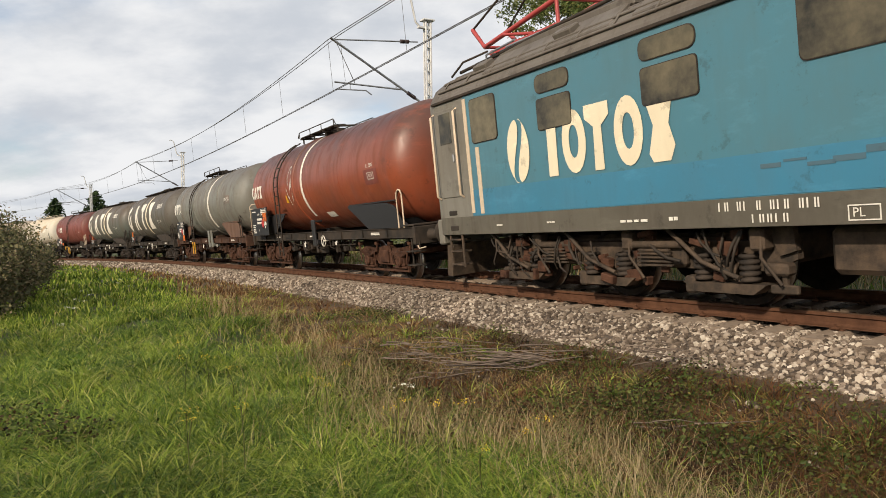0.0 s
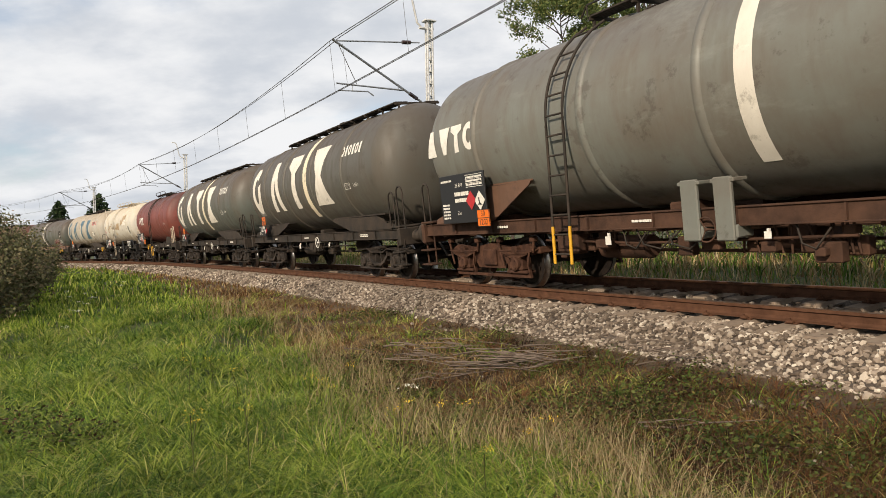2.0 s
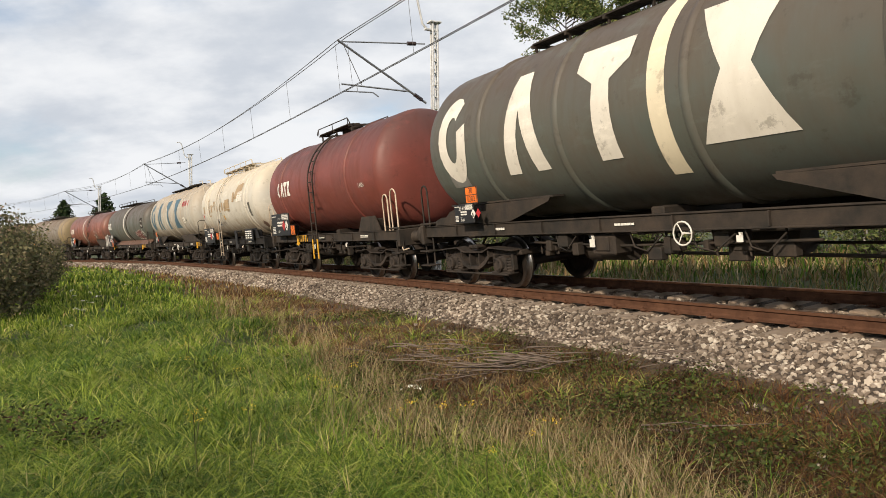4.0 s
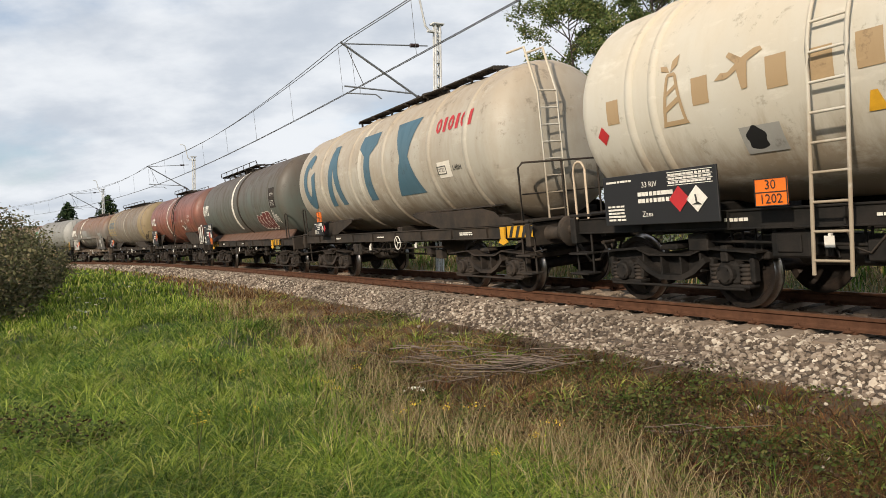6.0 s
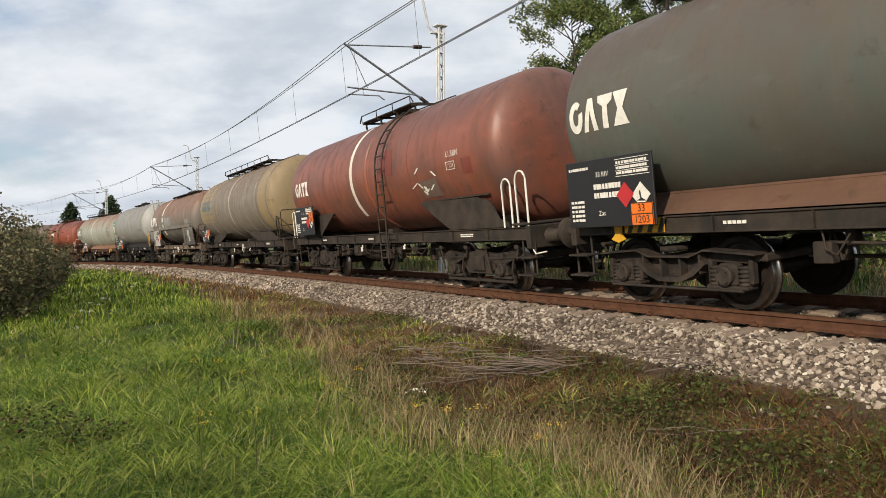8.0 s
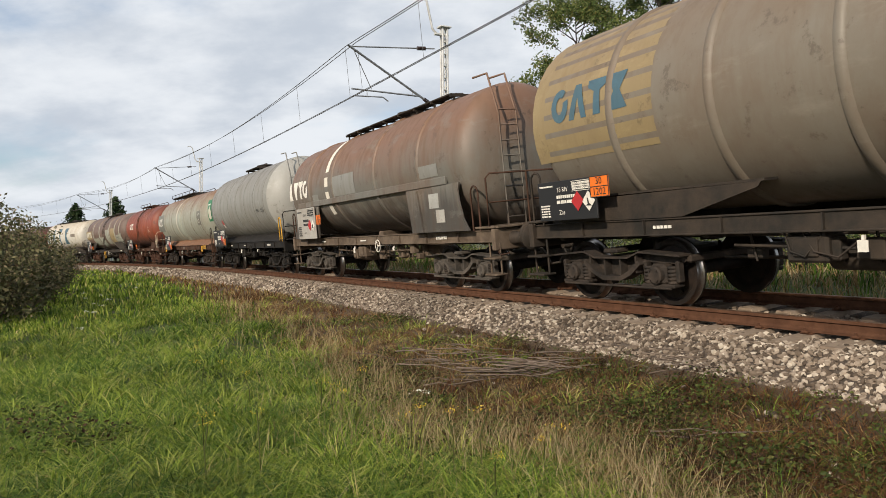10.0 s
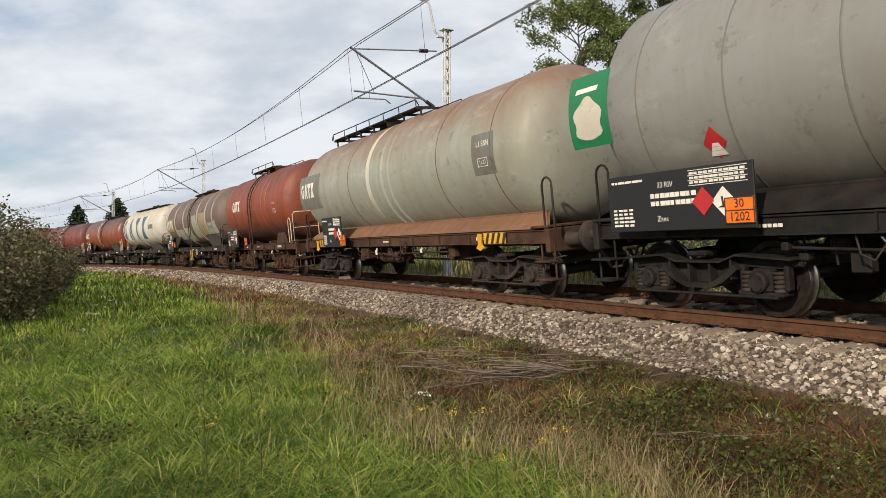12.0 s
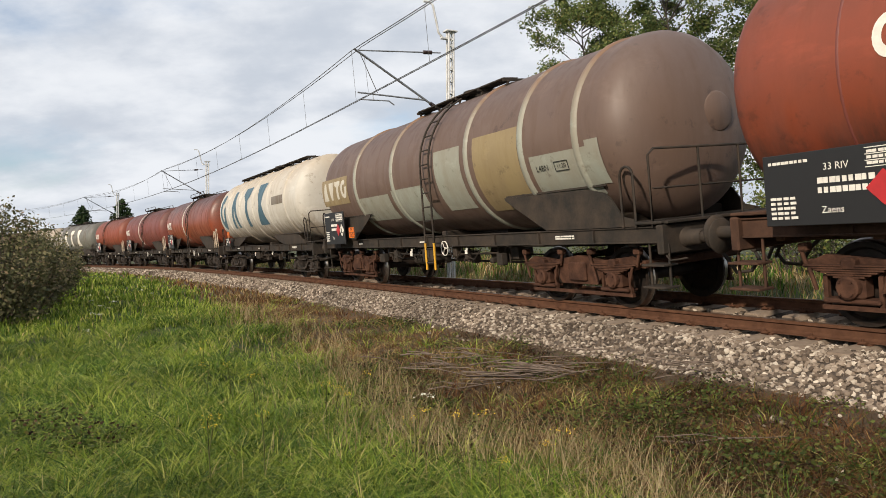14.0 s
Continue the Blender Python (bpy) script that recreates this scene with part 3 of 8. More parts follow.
# ---- overhead line ----
def pole_at(s, top):
    root = new("catenary_pole")
    p = level(s, -2.6, 0.0)
    a = float(line(s)[2])
    root.matrix_basis = Matrix.Translation(p) @ pose(0, 0, 0, 0, 0, math.degrees(a) + 180)      # x points to the track's meadow side
    tagged(root, "white lattice overhead line mast with a slanting bracket", "mast", "masts along the line")
    sh = Shape()
    for x, y in ((-0.085, -0.07), (0.085, -0.07), (-0.085, 0.07), (0.085, 0.07)):
        sh.box((x, y, top / 2 - 0.6), (0.055, 0.045, top + 1.2), 0.008)
    lean_m = Matrix.Rotation(radians(-1.9), 4, "Y")
    part("mast_leg", sh, M["mast"], root, at=lean_m)
    lat = Shape()
    n = int(top / 0.38)
    for i in range(n):
        z = 0.1 + i * (top - 0.2) / n
        w = 0.085 if i % 2 else -0.085
        for y in (-0.07, 0.07):
            lat.tube([(-w, y, z), (w, y, z + (top - 0.2) / n)], 0.01, 4, caps=False)
        lat.box((0, 0, z), (0.15, 0.12, 0.02))
    part("lacing", lat, M["mast"], root, at=lean_m)
    cap = Shape().box((0, 0, top), (0.4, 0.3, 0.05), 0.01).box((0.1, 0, top - 0.25), (0.5, 0.12, 0.06), 0.01)
    part("cap", cap, M["mast"], root, at=lean_m)
    part("foundation", Shape().box((0, 0, -0.75), (0.7, 0.7, 0.9), 0.04), M["sleeper"], root)
    arm = Shape().tube([(0.28, 0, top - 0.22), (0.42, 0, top - 0.1), (0.62, 0, top + 0.75), (0.75, 0, top + 0.85), (0.95, 0, top + 0.83)], 0.035, 6)
    part("feeder_bracket", arm, M["mast"], root, at=lean_m)
    tip = (3.07, 0, 6.99)
    part("bracket_tube", Shape().tube([(0.15, 0, 5.25), tip], 0.038, 8), M["steel"], root)
    part("tie_tube", Shape().tube([(0.12, 0, 7.13), (2.95, 0, 6.95)], 0.022, 6), M["steel"], root)
    part("registration_tube", Shape().tube([(0.72, 0, 5.58), (3.0, 0, 5.68)], 0.026, 6).tube([(0.95, 0, 5.6), (0.95, 0, 5.74)], 0.014, 5), M["steel"], root)
    part("steady_arm", Shape().tube([(1.8, 0, 5.36), (1.98, 0, 5.48), (2.95, 0, 5.47)], 0.02, 6).tube([(2.5, 0, 5.48), (2.5, 0, 5.66)], 0.012, 5), M["steel"], root)
    part("stay", Shape().tube([(2.9, 0, 6.9), (2.35, 0, 5.7)], 0.012, 5).tube([(2.75, 0, 6.88), (2.65, 0, 5.72)], 0.006, 4), M["wire"], root)
    ins = Shape()
    for a_, b_ in (((0.3, 0, 5.34), (0.58, 0, 5.51)), ((0.45, 0, 7.11), (0.75, 0, 7.09))):
        a_, b_ = Vector(a_), Vector(b_)
        for i in range(7):
            ins.tube([a_.lerp(b_, i / 7), a_.lerp(b_, (i + 0.55) / 7)], 0.065, 8)
    tagged(part("insulator", ins, M["insul"], root), kind="stuff")
    return root


POLES = [(-15.5, 7.8), (20.54, 7.85), (56.0, 7.75), (83.4, 7.5), (118.0, 7.5)]
for s_, h_ in POLES:
    pole_at(s_, h_)


def hang(s, lo, at_ends):
    """Height of a wire slung between the poles."""
    z = np.empty_like(s)
    ps = [p[0] for p in POLES]
    for i, v in enumerate(s):
        k = min(max(np.searchsorted(ps, v) - 1, 0), len(ps) - 2)
        t = (v - ps[k]) / (ps[k + 1] - ps[k])
        z[i] = at_ends - (at_ends - lo) * 4 * t * (1 - t)
    return z


ws = np.arange(-15.5, 118.1, 1.25)


def wire(name, side, z, r, label):
    sh = Shape()
    sh.tube([tuple(p) for p in place(ws, side, z)], r, 5)
    tagged(part(name, sh, M["wire"]), label, "overhead wire", "overhead wires", "")


wire("contact_wire", 0.0, 5.42 + 0 * ws, 0.011, "thin dark contact wire slung over the track")
wire("contact_wire", -0.06, 5.42 + 0 * ws, 0.011, "thin dark contact wire slung over the track")
mz = hang(ws, 6.62, 6.95)
wire("messenger_wire", 0.0, mz, 0.012, "sagging grey messenger wire above the contact wire")
wire("feeder_wire", -0.35, hang(ws, 6.8, 7.08), 0.012, "sagging grey feeder wire beside the messenger wire")
for k in range(1, len(ws) - 1, 4):
    a_, b_ = place(ws[k], 0.0, 5.43), place(ws[k], 0.0, mz[k])
    tagged(part("dropper", Shape().tube([tuple(a_), tuple(b_)], 0.006, 4), M["wire"]), "thin vertical dropper wire between the overhead wires", "dropper wire", "droppers")


# ---- the train ----
WHEEL_R = 0.46


def wheelset_mesh(r=WHEEL_R, name="wheelset"):
    sh = Shape()
    sh.spin([(-0.9, 0.075), (-0.7, 0.09), (0.7, 0.09), (0.9, 0.075)], 10, axis="y")
    for sg in (-1, 1):
        prof = [(0.665, 0.10), (0.68, r * 0.42), (0.715, r * 0.72), (0.682, r * 0.86), (0.682, r + 0.03), (0.712, r + 0.03), (0.722, r + 0.003), (0.815, r - 0.003), (0.815, r * 0.86),
                (0.775, r * 0.8), (0.79, r * 0.45), (0.83, 0.14), (0.83, 0.09)]
        prof = [(y * sg, q) for y, q in prof]
        sh.spin(prof[:6], 28, axis="y", smooth=False)
        sh.spin(prof[5:8], 28, axis="y", mat=1)
        sh.spin(prof[7:], 28, axis="y", smooth=False)
        for k in range(4):
            t = k * math.pi / 2
            sh.box((math.cos(t) * r * 0.62, sg * 0.8, math.sin(t) * r * 0.62), (0.06, 0.02, 0.06))
    return mesh_of(name, sh, [M["wheel"], M["tread"]])


WHEELSET = wheelset_mesh()
LOCO_WHEELSET = wheelset_mesh(0.6, "wheelset_large")


def spring_mesh(h=0.26, r=0.085, n=5):
    prof = []
    for i in range(n):
        z = i * h / n
        prof += [(z, r * 0.72), (z + h / n * 0.2, r), (z + h / n * 0.6, r), (z + h / n * 0.8, r * 0.72)]
    return mesh_of("spring", Shape().spin(prof, 12, axis="z"), [M["bogie"]])


SPRING = spring_mesh()
BIG_SPRING = spring_mesh(0.34, 0.12, 5)


def axlebox_mesh(mat):
    sh = Shape().box((0, -0.99, 0), (0.30, 0.22, 0.30), 0.05)
    sh.spin([(-1.16, 0.001), (-1.16, 0.10), (-1.14, 0.125), (-1.08, 0.13)], 14, axis="y", smooth=False)
    for k in range(4):
        t = k * math.pi / 2 + 0.78
        sh.tube([(math.cos(t) * 0.09, -1.15, math.sin(t) * 0.09), (math.cos(t) * 0.09, -1.175, math.sin(t) * 0.09)], 0.014, 6)
    sh.box((0, -1.0, -0.15), (0.62, 0.2, 0.05), 0.015)
    return mesh_of("axle_box", sh, [mat])


def bogie_frame(mat):
    """Welded two-axle bogie with coil springs: dipped side frames, cross beam, brake gear."""
    sh = Shape()
    for sg in (-1, 1):
        top = [(-1.32, 0.72), (-1.32, 0.64), (-1.22, 0.60), (-0.62, 0.62), (-0.42, 0.47), (-0.2, 0.38), (0.2, 0.38), (0.42, 0.47), (0.62, 0.62), (1.22, 0.60), (1.32, 0.64), (1.32, 0.72),
               (0.6, 0.76), (0.36, 0.68), (-0.36, 0.68), (-0.6, 0.76)]
        sh.slab(top, sg * 0.92, sg * 0.965)
        for x in (-0.5, -0.17, 0.17, 0.5):
            sh.box((x, sg * 1.02, 0.6 if abs(x) > 0.3 else 0.54), (0.03, 0.16, 0.26 if abs(x) > 0.3 else 0.3), 0.006)
        lip = [(-1.36, 0.74), (-0.6, 0.79), (-0.36, 0.705), (0.36, 0.705), (0.6, 0.79), (1.36, 0.74), (1.36, 0.715), (0.6, 0.765), (0.36, 0.68), (-0.36, 0.68), (-0.6, 0.765), (-1.36, 0.715)]
        sh.slab(lip, sg * 0.9, sg * 1.13)
        lower = [(-0.62, 0.6), (-0.42, 0.45), (-0.2, 0.36), (0.2, 0.36), (0.42, 0.45), (0.62, 0.6), (0.58, 0.66), (0.38, 0.51), (0.18, 0.425), (-0.18, 0.425), (-0.38, 0.51), (-0.58, 0.66)]
        sh.slab(lower, sg * 0.9, sg * 1.13)
        for x in (-0.62, 0.62, -1.22, 1.22):
            sh.box((x, sg * 0.99, 0.5), (0.07, 0.12, 0.3), 0.02)
        sh.tube([(-1.15, sg * 1.1, 0.28), (1.15, sg * 1.1, 0.28)], 0.02, 6)
        for x in (-0.36, 0.36):
            sh.box((x, sg * 0.75, 0.42), (0.08, 0.14, 0.34), 0.03)
            sh.tube([(x * 0.9, sg * 0.8, 0.75), (x, sg * 0.8, 0.3)], 0.025, 6)
        sh.box((0, sg * 1.0, 0.79), (0.3, 0.24, 0.07), 0.02)
    sh.box((0, 0, 0.6), (0.5, 1.9, 0.22), 0.04)
    sh.tube([(0, 0, 0.6), (0, 0, 0.95)], 0.2, 12)
    for x in (-1.34, 1.34):
        sh.box((x, 0, 0.67), (0.1, 1.9, 0.1), 0.02)
    for x in (-0.4, 0.4):
        sh.tube([(x, -0.8, 0.36), (x, 0.8, 0.36)], 0.04, 6)
    return mesh_of("bogie", sh, [mat])


def old_bogie_frame(mat):
    """Older plate-frame bogie with leaf springs hung on shackles."""
    sh = Shape()
    for sg in (-1, 1):
        sh.slab([(-1.45, 0.70), (-1.3, 0.60), (-1.12, 0.62), (-0.66, 0.62), (-0.45, 0.36), (0.45, 0.36), (0.66, 0.62), (1.12, 0.62), (1.3, 0.60), (1.45, 0.70), (1.2, 0.80), (0.6, 0.74), (0, 0.82), (-0.6, 0.74), (-1.2, 0.80)],
                sg * 0.94, sg * 1.02)
        for c in (-0.9, 0.9):
            for k in range(6):
                w = 0.56 - k * 0.075
                sh.box((c, sg * 1.06, 0.665 + 0.02 - k * 0.024), (w * 2 * 0.92, 0.1, 0.02), 0.004)
            for x in (-0.52, 0.52):
                sh.tube([(c + x * 0.95, sg * 1.06, 0.66), (c + x * 1.08, sg * 1.06, 0.88)], 0.026, 6)
                sh.tube([(c + x * 0.85, sg * 1.1, 0.66), (c + x * 0.7, sg * 1.1, 0.42)], 0.022, 6)
                sh.box((c + x, sg * 1.04, 0.88), (0.12, 0.12, 0.1), 0.02)
            sh.box((c, sg * 1.06, 0.7), (0.16, 0.13, 0.14), 0.03)
        sh.box((0, sg * 1.04, 0.56), (0.44, 0.06, 0.3), 0.02)
        sh.slab([(-1.25, 0.26), (1.25, 0.26), (1.25, 0.21), (-1.25, 0.21)], sg * 1.0, sg * 1.05)
        for x in (-1.2, -0.6, 0.6, 1.2):
            sh.box((x, sg * 1.02, 0.4), (0.05, 0.05, 0.36))
        for x in (-0.38, 0.38):
            sh.box((x, sg * 0.75, 0.42), (0.09, 0.14, 0.36), 0.03)
    sh.box((0, 0, 0.6), (0.5, 1.9, 0.24), 0.04)
    sh.tube([(0, 0, 0.6), (0, 0, 0.95)], 0.2, 12)
    for x in (-1.42, 1.42):
        sh.box((x, 0, 0.68), (0.1, 1.95, 0.12), 0.02)
    return mesh_of("bogie", sh, [mat])


BOGIES = {k: bogie_frame(M[k]) for k in ("bogie", "rustbogie", "greybogie", "blackbogie")}
OLD_BOGIES = {k: old_bogie_frame(M[k]) for k in ("bogie", "rustbogie")}
AXLEBOX = {k: axlebox_mesh(M[k]) for k in ("bogie", "rustbogie", "greybogie", "blackbogie", "locobogie")}
FLIP = pose(0, 0, 0, 0, 0, 180)
WHEELS = []       # (wheelset, rest pose, radius, vehicle key)


def bogie(root, x, mat="bogie", old=False):
    b = part("bogie", (OLD_BOGIES if old else BOGIES)[mat], None, root, at=(x, 0, 0))
    for dx in (-0.9, 0.9):
        for m in (Matrix.Translation((dx, 0, WHEEL_R)), Matrix.Translation((dx, 0, WHEEL_R)) @ FLIP):
            part("axle_box", AXLEBOX[mat], None, b, at=m)
        if not old:
            for sx in (-0.22, 0.22):
                for y in (-1.0, 1.0):
                    part("spring", SPRING, None, b, at=(dx + sx, y, WHEEL_R - 0.13))
        w = part("wheelset", WHEELSET, None, root, at=(x + dx, 0, WHEEL_R))
        WHEELS.append((w, Vector((x + dx, 0, WHEEL_R)), WHEEL_R))
    return b


def buffer_mesh():
    sh = Shape()
    sh.spin([(0, 0.13), (0.05, 0.13), (0.05, 0.11), (0.3, 0.105), (0.32, 0.09)], 16)
    sh.spin([(0.3, 0.08), (0.56, 0.08)], 14)
    sh.spin([(0.54, 0.08), (0.565, 0.21), (0.6, 0.23), (0.615, 0.225), (0.62, 0.001)], 20)
    sh.box((-0.01, 0, 0), (0.03, 0.36, 0.36), 0.01)
    return mesh_of("buffer", sh, [M["frame"]])


def hook_mesh():
    sh = Shape().box((0.1, 0, 0), (0.3, 0.08, 0.14), 0.02).tube([(0.2, 0, 0.02), (0.34, 0, 0.05), (0.4, 0, -0.03), (0.33, 0, -0.1)], 0.045, 8)
    for y in (-0.07, 0.07):
        sh.tube([(0.3, y, 0), (0.42, y, -0.25), (0.5, y, -0.4)], 0.022, 6)
    sh.tube([(0.42, -0.1, -0.22), (0.42, 0.1, -0.22)], 0.05, 8)
    sh.tube([(0, -0.35, -0.15), (0.18, -0.35, -0.3), (0.3, -0.3, -0.52), (0.5, -0.25, -0.5), (0.6, -0.22, -0.35)], 0.026, 6)
    return mesh_of("coupling", sh, [M["frame"]])


BUFFER, HOOK = buffer_mesh(), hook_mesh()


def curve_text(body, size):
    cu = bpy.data.curves.new("text", "FONT")
    cu.body, cu.size, cu.align_x, cu.align_y, cu.resolution_u = body, size, "CENTER", "CENTER", 2
    ob = new("text", cu)
    dg = bpy.context.evaluated_depsgraph_get()
    me = bpy.data.meshes.new_from_object(ob.evaluated_get(dg))
    bpy.data.objects.remove(ob)
    bpy.data.curves.remove(cu)
    return me


TEXT = {}
for body, size in (("30", 0.15), ("33", 0.15), ("1202", 0.15), ("1203", 0.15), ("L4BN", 0.16), ("L4BH", 0.16), ("L1.5BN", 0.16), ("Zas", 0.11), ("Zaes", 0.11), ("Zaens", 0.11), ("33 RIV", 0.11), ("PL", 0.14), ("2", 0.14), ("12.24", 0.14), ("11.20", 0.14), ("07.23", 0.14), ("07.25", 0.14), ("11.21", 0.14), ("07.22", 0.14)):
    TEXT[body] = curve_text(body, size)
    TEXT[body].materials.append(M["letter"])
    k = TEXT[body].copy(); k.materials.clear(); k.materials.append(M["ink"]); TEXT[body + "!"] = k
FLAT = Matrix(((1, 0, 0), (0, 0, -1), (0, 1, 0))).to_4x4()     # text that faces the meadow (-y), reading along +x


def write(body, root, at, black=False, scale=1.0):
    return part("lettering", TEXT[body + ("!" if black else "")], None, root, at=Matrix.Translation(at) @ FLAT @ Matrix.Scale(scale, 4))


# plain shapes in the place of marks; (u, v) outlines in a unit cell
def mark_shapes(kind):
    if kind == "bar":
        return [[(0.22, 0), (0.74, 0), (0.78, 1), (0.26, 1)]]
    if kind == "blob":
        return [[(0.5 + (0.42 + 0.07 * math.sin(5 * t)) * math.cos(t) * (1.15 - 0.35 * math.sin(t)), 0.5 + 0.5 * math.sin(t)) for t in np.linspace(0, 6.28, 33)[:-1]]]
    if kind == "diamond":
        return [[(0.5, 0), (1, 0.5), (0.5, 1), (0, 0.5)]]
    if kind == "derrick":
        return [[(0, 0), (1, 0), (0.92, 0.07), (0.06, 0.07)], [(0.05, 0.07), (0.17, 0.07), (0.38, 0.7), (0.27, 0.7)], [(0.82, 0.07), (0.93, 0.07), (0.68, 0.7), (0.57, 0.7)], [(0.2, 0.2), (0.8, 0.34), (0.78, 0.42), (0.22, 0.28)],
                [(0.27, 0.42), (0.72, 0.54), (0.7, 0.6), (0.28, 0.48)], [(0.27, 0.7), (0.68, 0.7), (0.6, 0.75), (0.34, 0.75)], [(0.45, 0.76), (0.7, 0.84), (0.75, 1.0), (0.5, 0.92)], [(0.42, 0.76), (0.1, 0.8), (0.05, 0.88), (0.3, 0.86)]]
    if kind == "aeroplane":
        return [[(0.0, 0.36), (0.26, 0.34), (0.48, 0.5), (0.56, 0.0), (0.68, 0.02), (0.7, 0.66), (1.0, 0.84), (0.96, 0.94), (0.82, 0.93), (0.58, 0.78), (0.32, 1.0), (0.26, 0.9), (0.46, 0.66), (0.3, 0.5), (0.14, 0.52)]]
    if kind == "wedge":
        return [[(0.02, 0), (0.98, 0), (0.68, 1), (0.34, 1)]]
    if kind == "chevron":
        return [[(0, 0), (0.3, 0), (0.5, 0.62), (0.5, 1), (0.33, 1)], [(0.7, 0), (1, 0), (0.67, 1), (0.5, 1), (0.5, 0.62)]]
    if kind == "goblet":
        return [[(0.32, 0), (0.7, 0), (0.68, 0.66), (0.36, 0.66)], [(0.36, 0.66), (0.68, 0.66), (1, 0.8), (1, 1), (0.02, 1), (0.02, 0.8)]]
    if kind == "waist":
        return [[(0, 0.12), (0.15, 0), (0.8, 0), (1, 0.2), (0.8, 0.5), (0.22, 0.5)], [(0.22, 0.5), (0.8, 0.5), (1, 0.86), (0.85, 1), (0.2, 1), (0, 0.8)]]
    if kind == "lorry":
        wheel = lambda x: [(x + 0.07 * math.cos(k * 0.6283), 0.1 + 0.14 * math.sin(k * 0.6283)) for k in range(10)]
        return [[(0.24, 0.25), (1, 0.25), (1, 1), (0.24, 1)], [(0.0, 0.12), (0.2, 0.12), (0.2, 0.8), (0.08, 0.75), (0.0, 0.4)], [(0.0, 0.1), (1, 0.1), (1, 0.21), (0.0, 0.21)], wheel(0.1), wheel(0.68), wheel(0.86)]
    if kind == "flared":
        return [[(0.36, 0), (0.64, 0), (1, 1), (0, 1)]]
    if kind == "slope":
        return [[(0, 0), (1, 0.05), (1, 1), (0.3, 0.9)]]
    if kind == "hour":
        return [[(0, 0), (1, 0), (0.66, 0.5), (0.34, 0.5)], [(0.34, 0.5), (0.66, 0.5), (0.98, 1), (0.02, 1)]]
    ring, n = [], 20
    for i in range(n):
        if kind == "crescent" and i in (1, 2):
            continue
        t0, t1 = 2 * math.pi * i / n, 2 * math.pi * (i + 1) / n
        ring.append([(0.5 + 0.5 * math.cos(t0), 0.5 + 0.5 * math.sin(t0)), (0.5 + 0.5 * math.cos(t1), 0.5 + 0.5 * math.sin(t1)),
                     (0.5 + 0.2 * math.cos(t1), 0.5 + 0.26 * math.sin(t1)), (0.5 + 0.2 * math.cos(t0), 0.5 + 0.26 * math.sin(t0))])
    return ring


def welded(me):
    bm = bmesh.new(); bm.from_mesh(me)
    bmesh.ops.remove_doubles(bm, verts=bm.verts, dist=0.0008)
    bm.to_mesh(me); bm.free()


def on_barrel(sh, polys, x0, z0, w, h, R, zc, lift=0.006, mat=0, slices=8):
    """Lays unit outlines on the tank's side: x0, z0 the lower corner, h measured along the curve."""
    t0 = math.asin(max(-1, min(1, (z0 - zc) / R)))
    for poly in polys:
        bm = bmesh.new()
        bm.faces.new([bm.verts.new((u, v, 0)) for u, v in poly])
        for k in range(1, slices):
            geom = bm.verts[:] + bm.edges[:] + bm.faces[:]
            bmesh.ops.bisect_plane(bm, geom=geom, plane_co=(0, k / slices, 0), plane_no=(0, 1, 0))
        bm.verts.index_update()
        vs = []
        for v in bm.verts:
            t = t0 + v.co.y * h / R
            vs.append((x0 + v.co.x * w, -(R + lift) * math.cos(t), zc + (R + lift) * math.sin(t)))
        sh.add(vs, [[v.index for v in f.verts] for f in bm.faces], True, mat)
        bm.free()


def patch(sh, x0, z0, w, h, R, zc, lift=0.004, mat=0):
    on_barrel(sh, [[(0, 0), (1, 0), (1, 1), (0, 1)]], x0, z0, w, h, R, zc, lift, mat)


def diamond(sh, x, z, r, y, mat=0):
    sh.slab([(x - r, z), (x, z - r), (x + r, z), (x, z + r)], y, y - 0.008, mat)


def bars(sh, x, z, w, h, y, rows, cols=1, gap=0.35, mat=0, seed=0):
    r = random.Random(seed)
    for i in range(rows):
        hh = h / rows
        for j in range(cols):
            ww = w / cols * r.uniform(0.6, 0.95)
            sh.box((x + w * j / cols + ww / 2, y, z + h - hh * (i + 0.5)), (ww, 0.006, hh * (1 - gap)))


def handrail(root, pts, mat, r=0.018):
    return part("handrail", Shape().tube(pts, r, 6), mat, root)


def hoop(x, y, z0, h, w):
    """An upright hoop of bent pipe."""
    pts = [(x - w / 2, y, z0)] + [(x - w / 2 * math.cos(t), y, z0 + h - w / 2 + w / 2 * math.sin(t)) for t in (0, 0.5, 1.05, 1.57, 2.1, 2.65, 3.14)] + [(x + w / 2, y, z0)]
    return pts


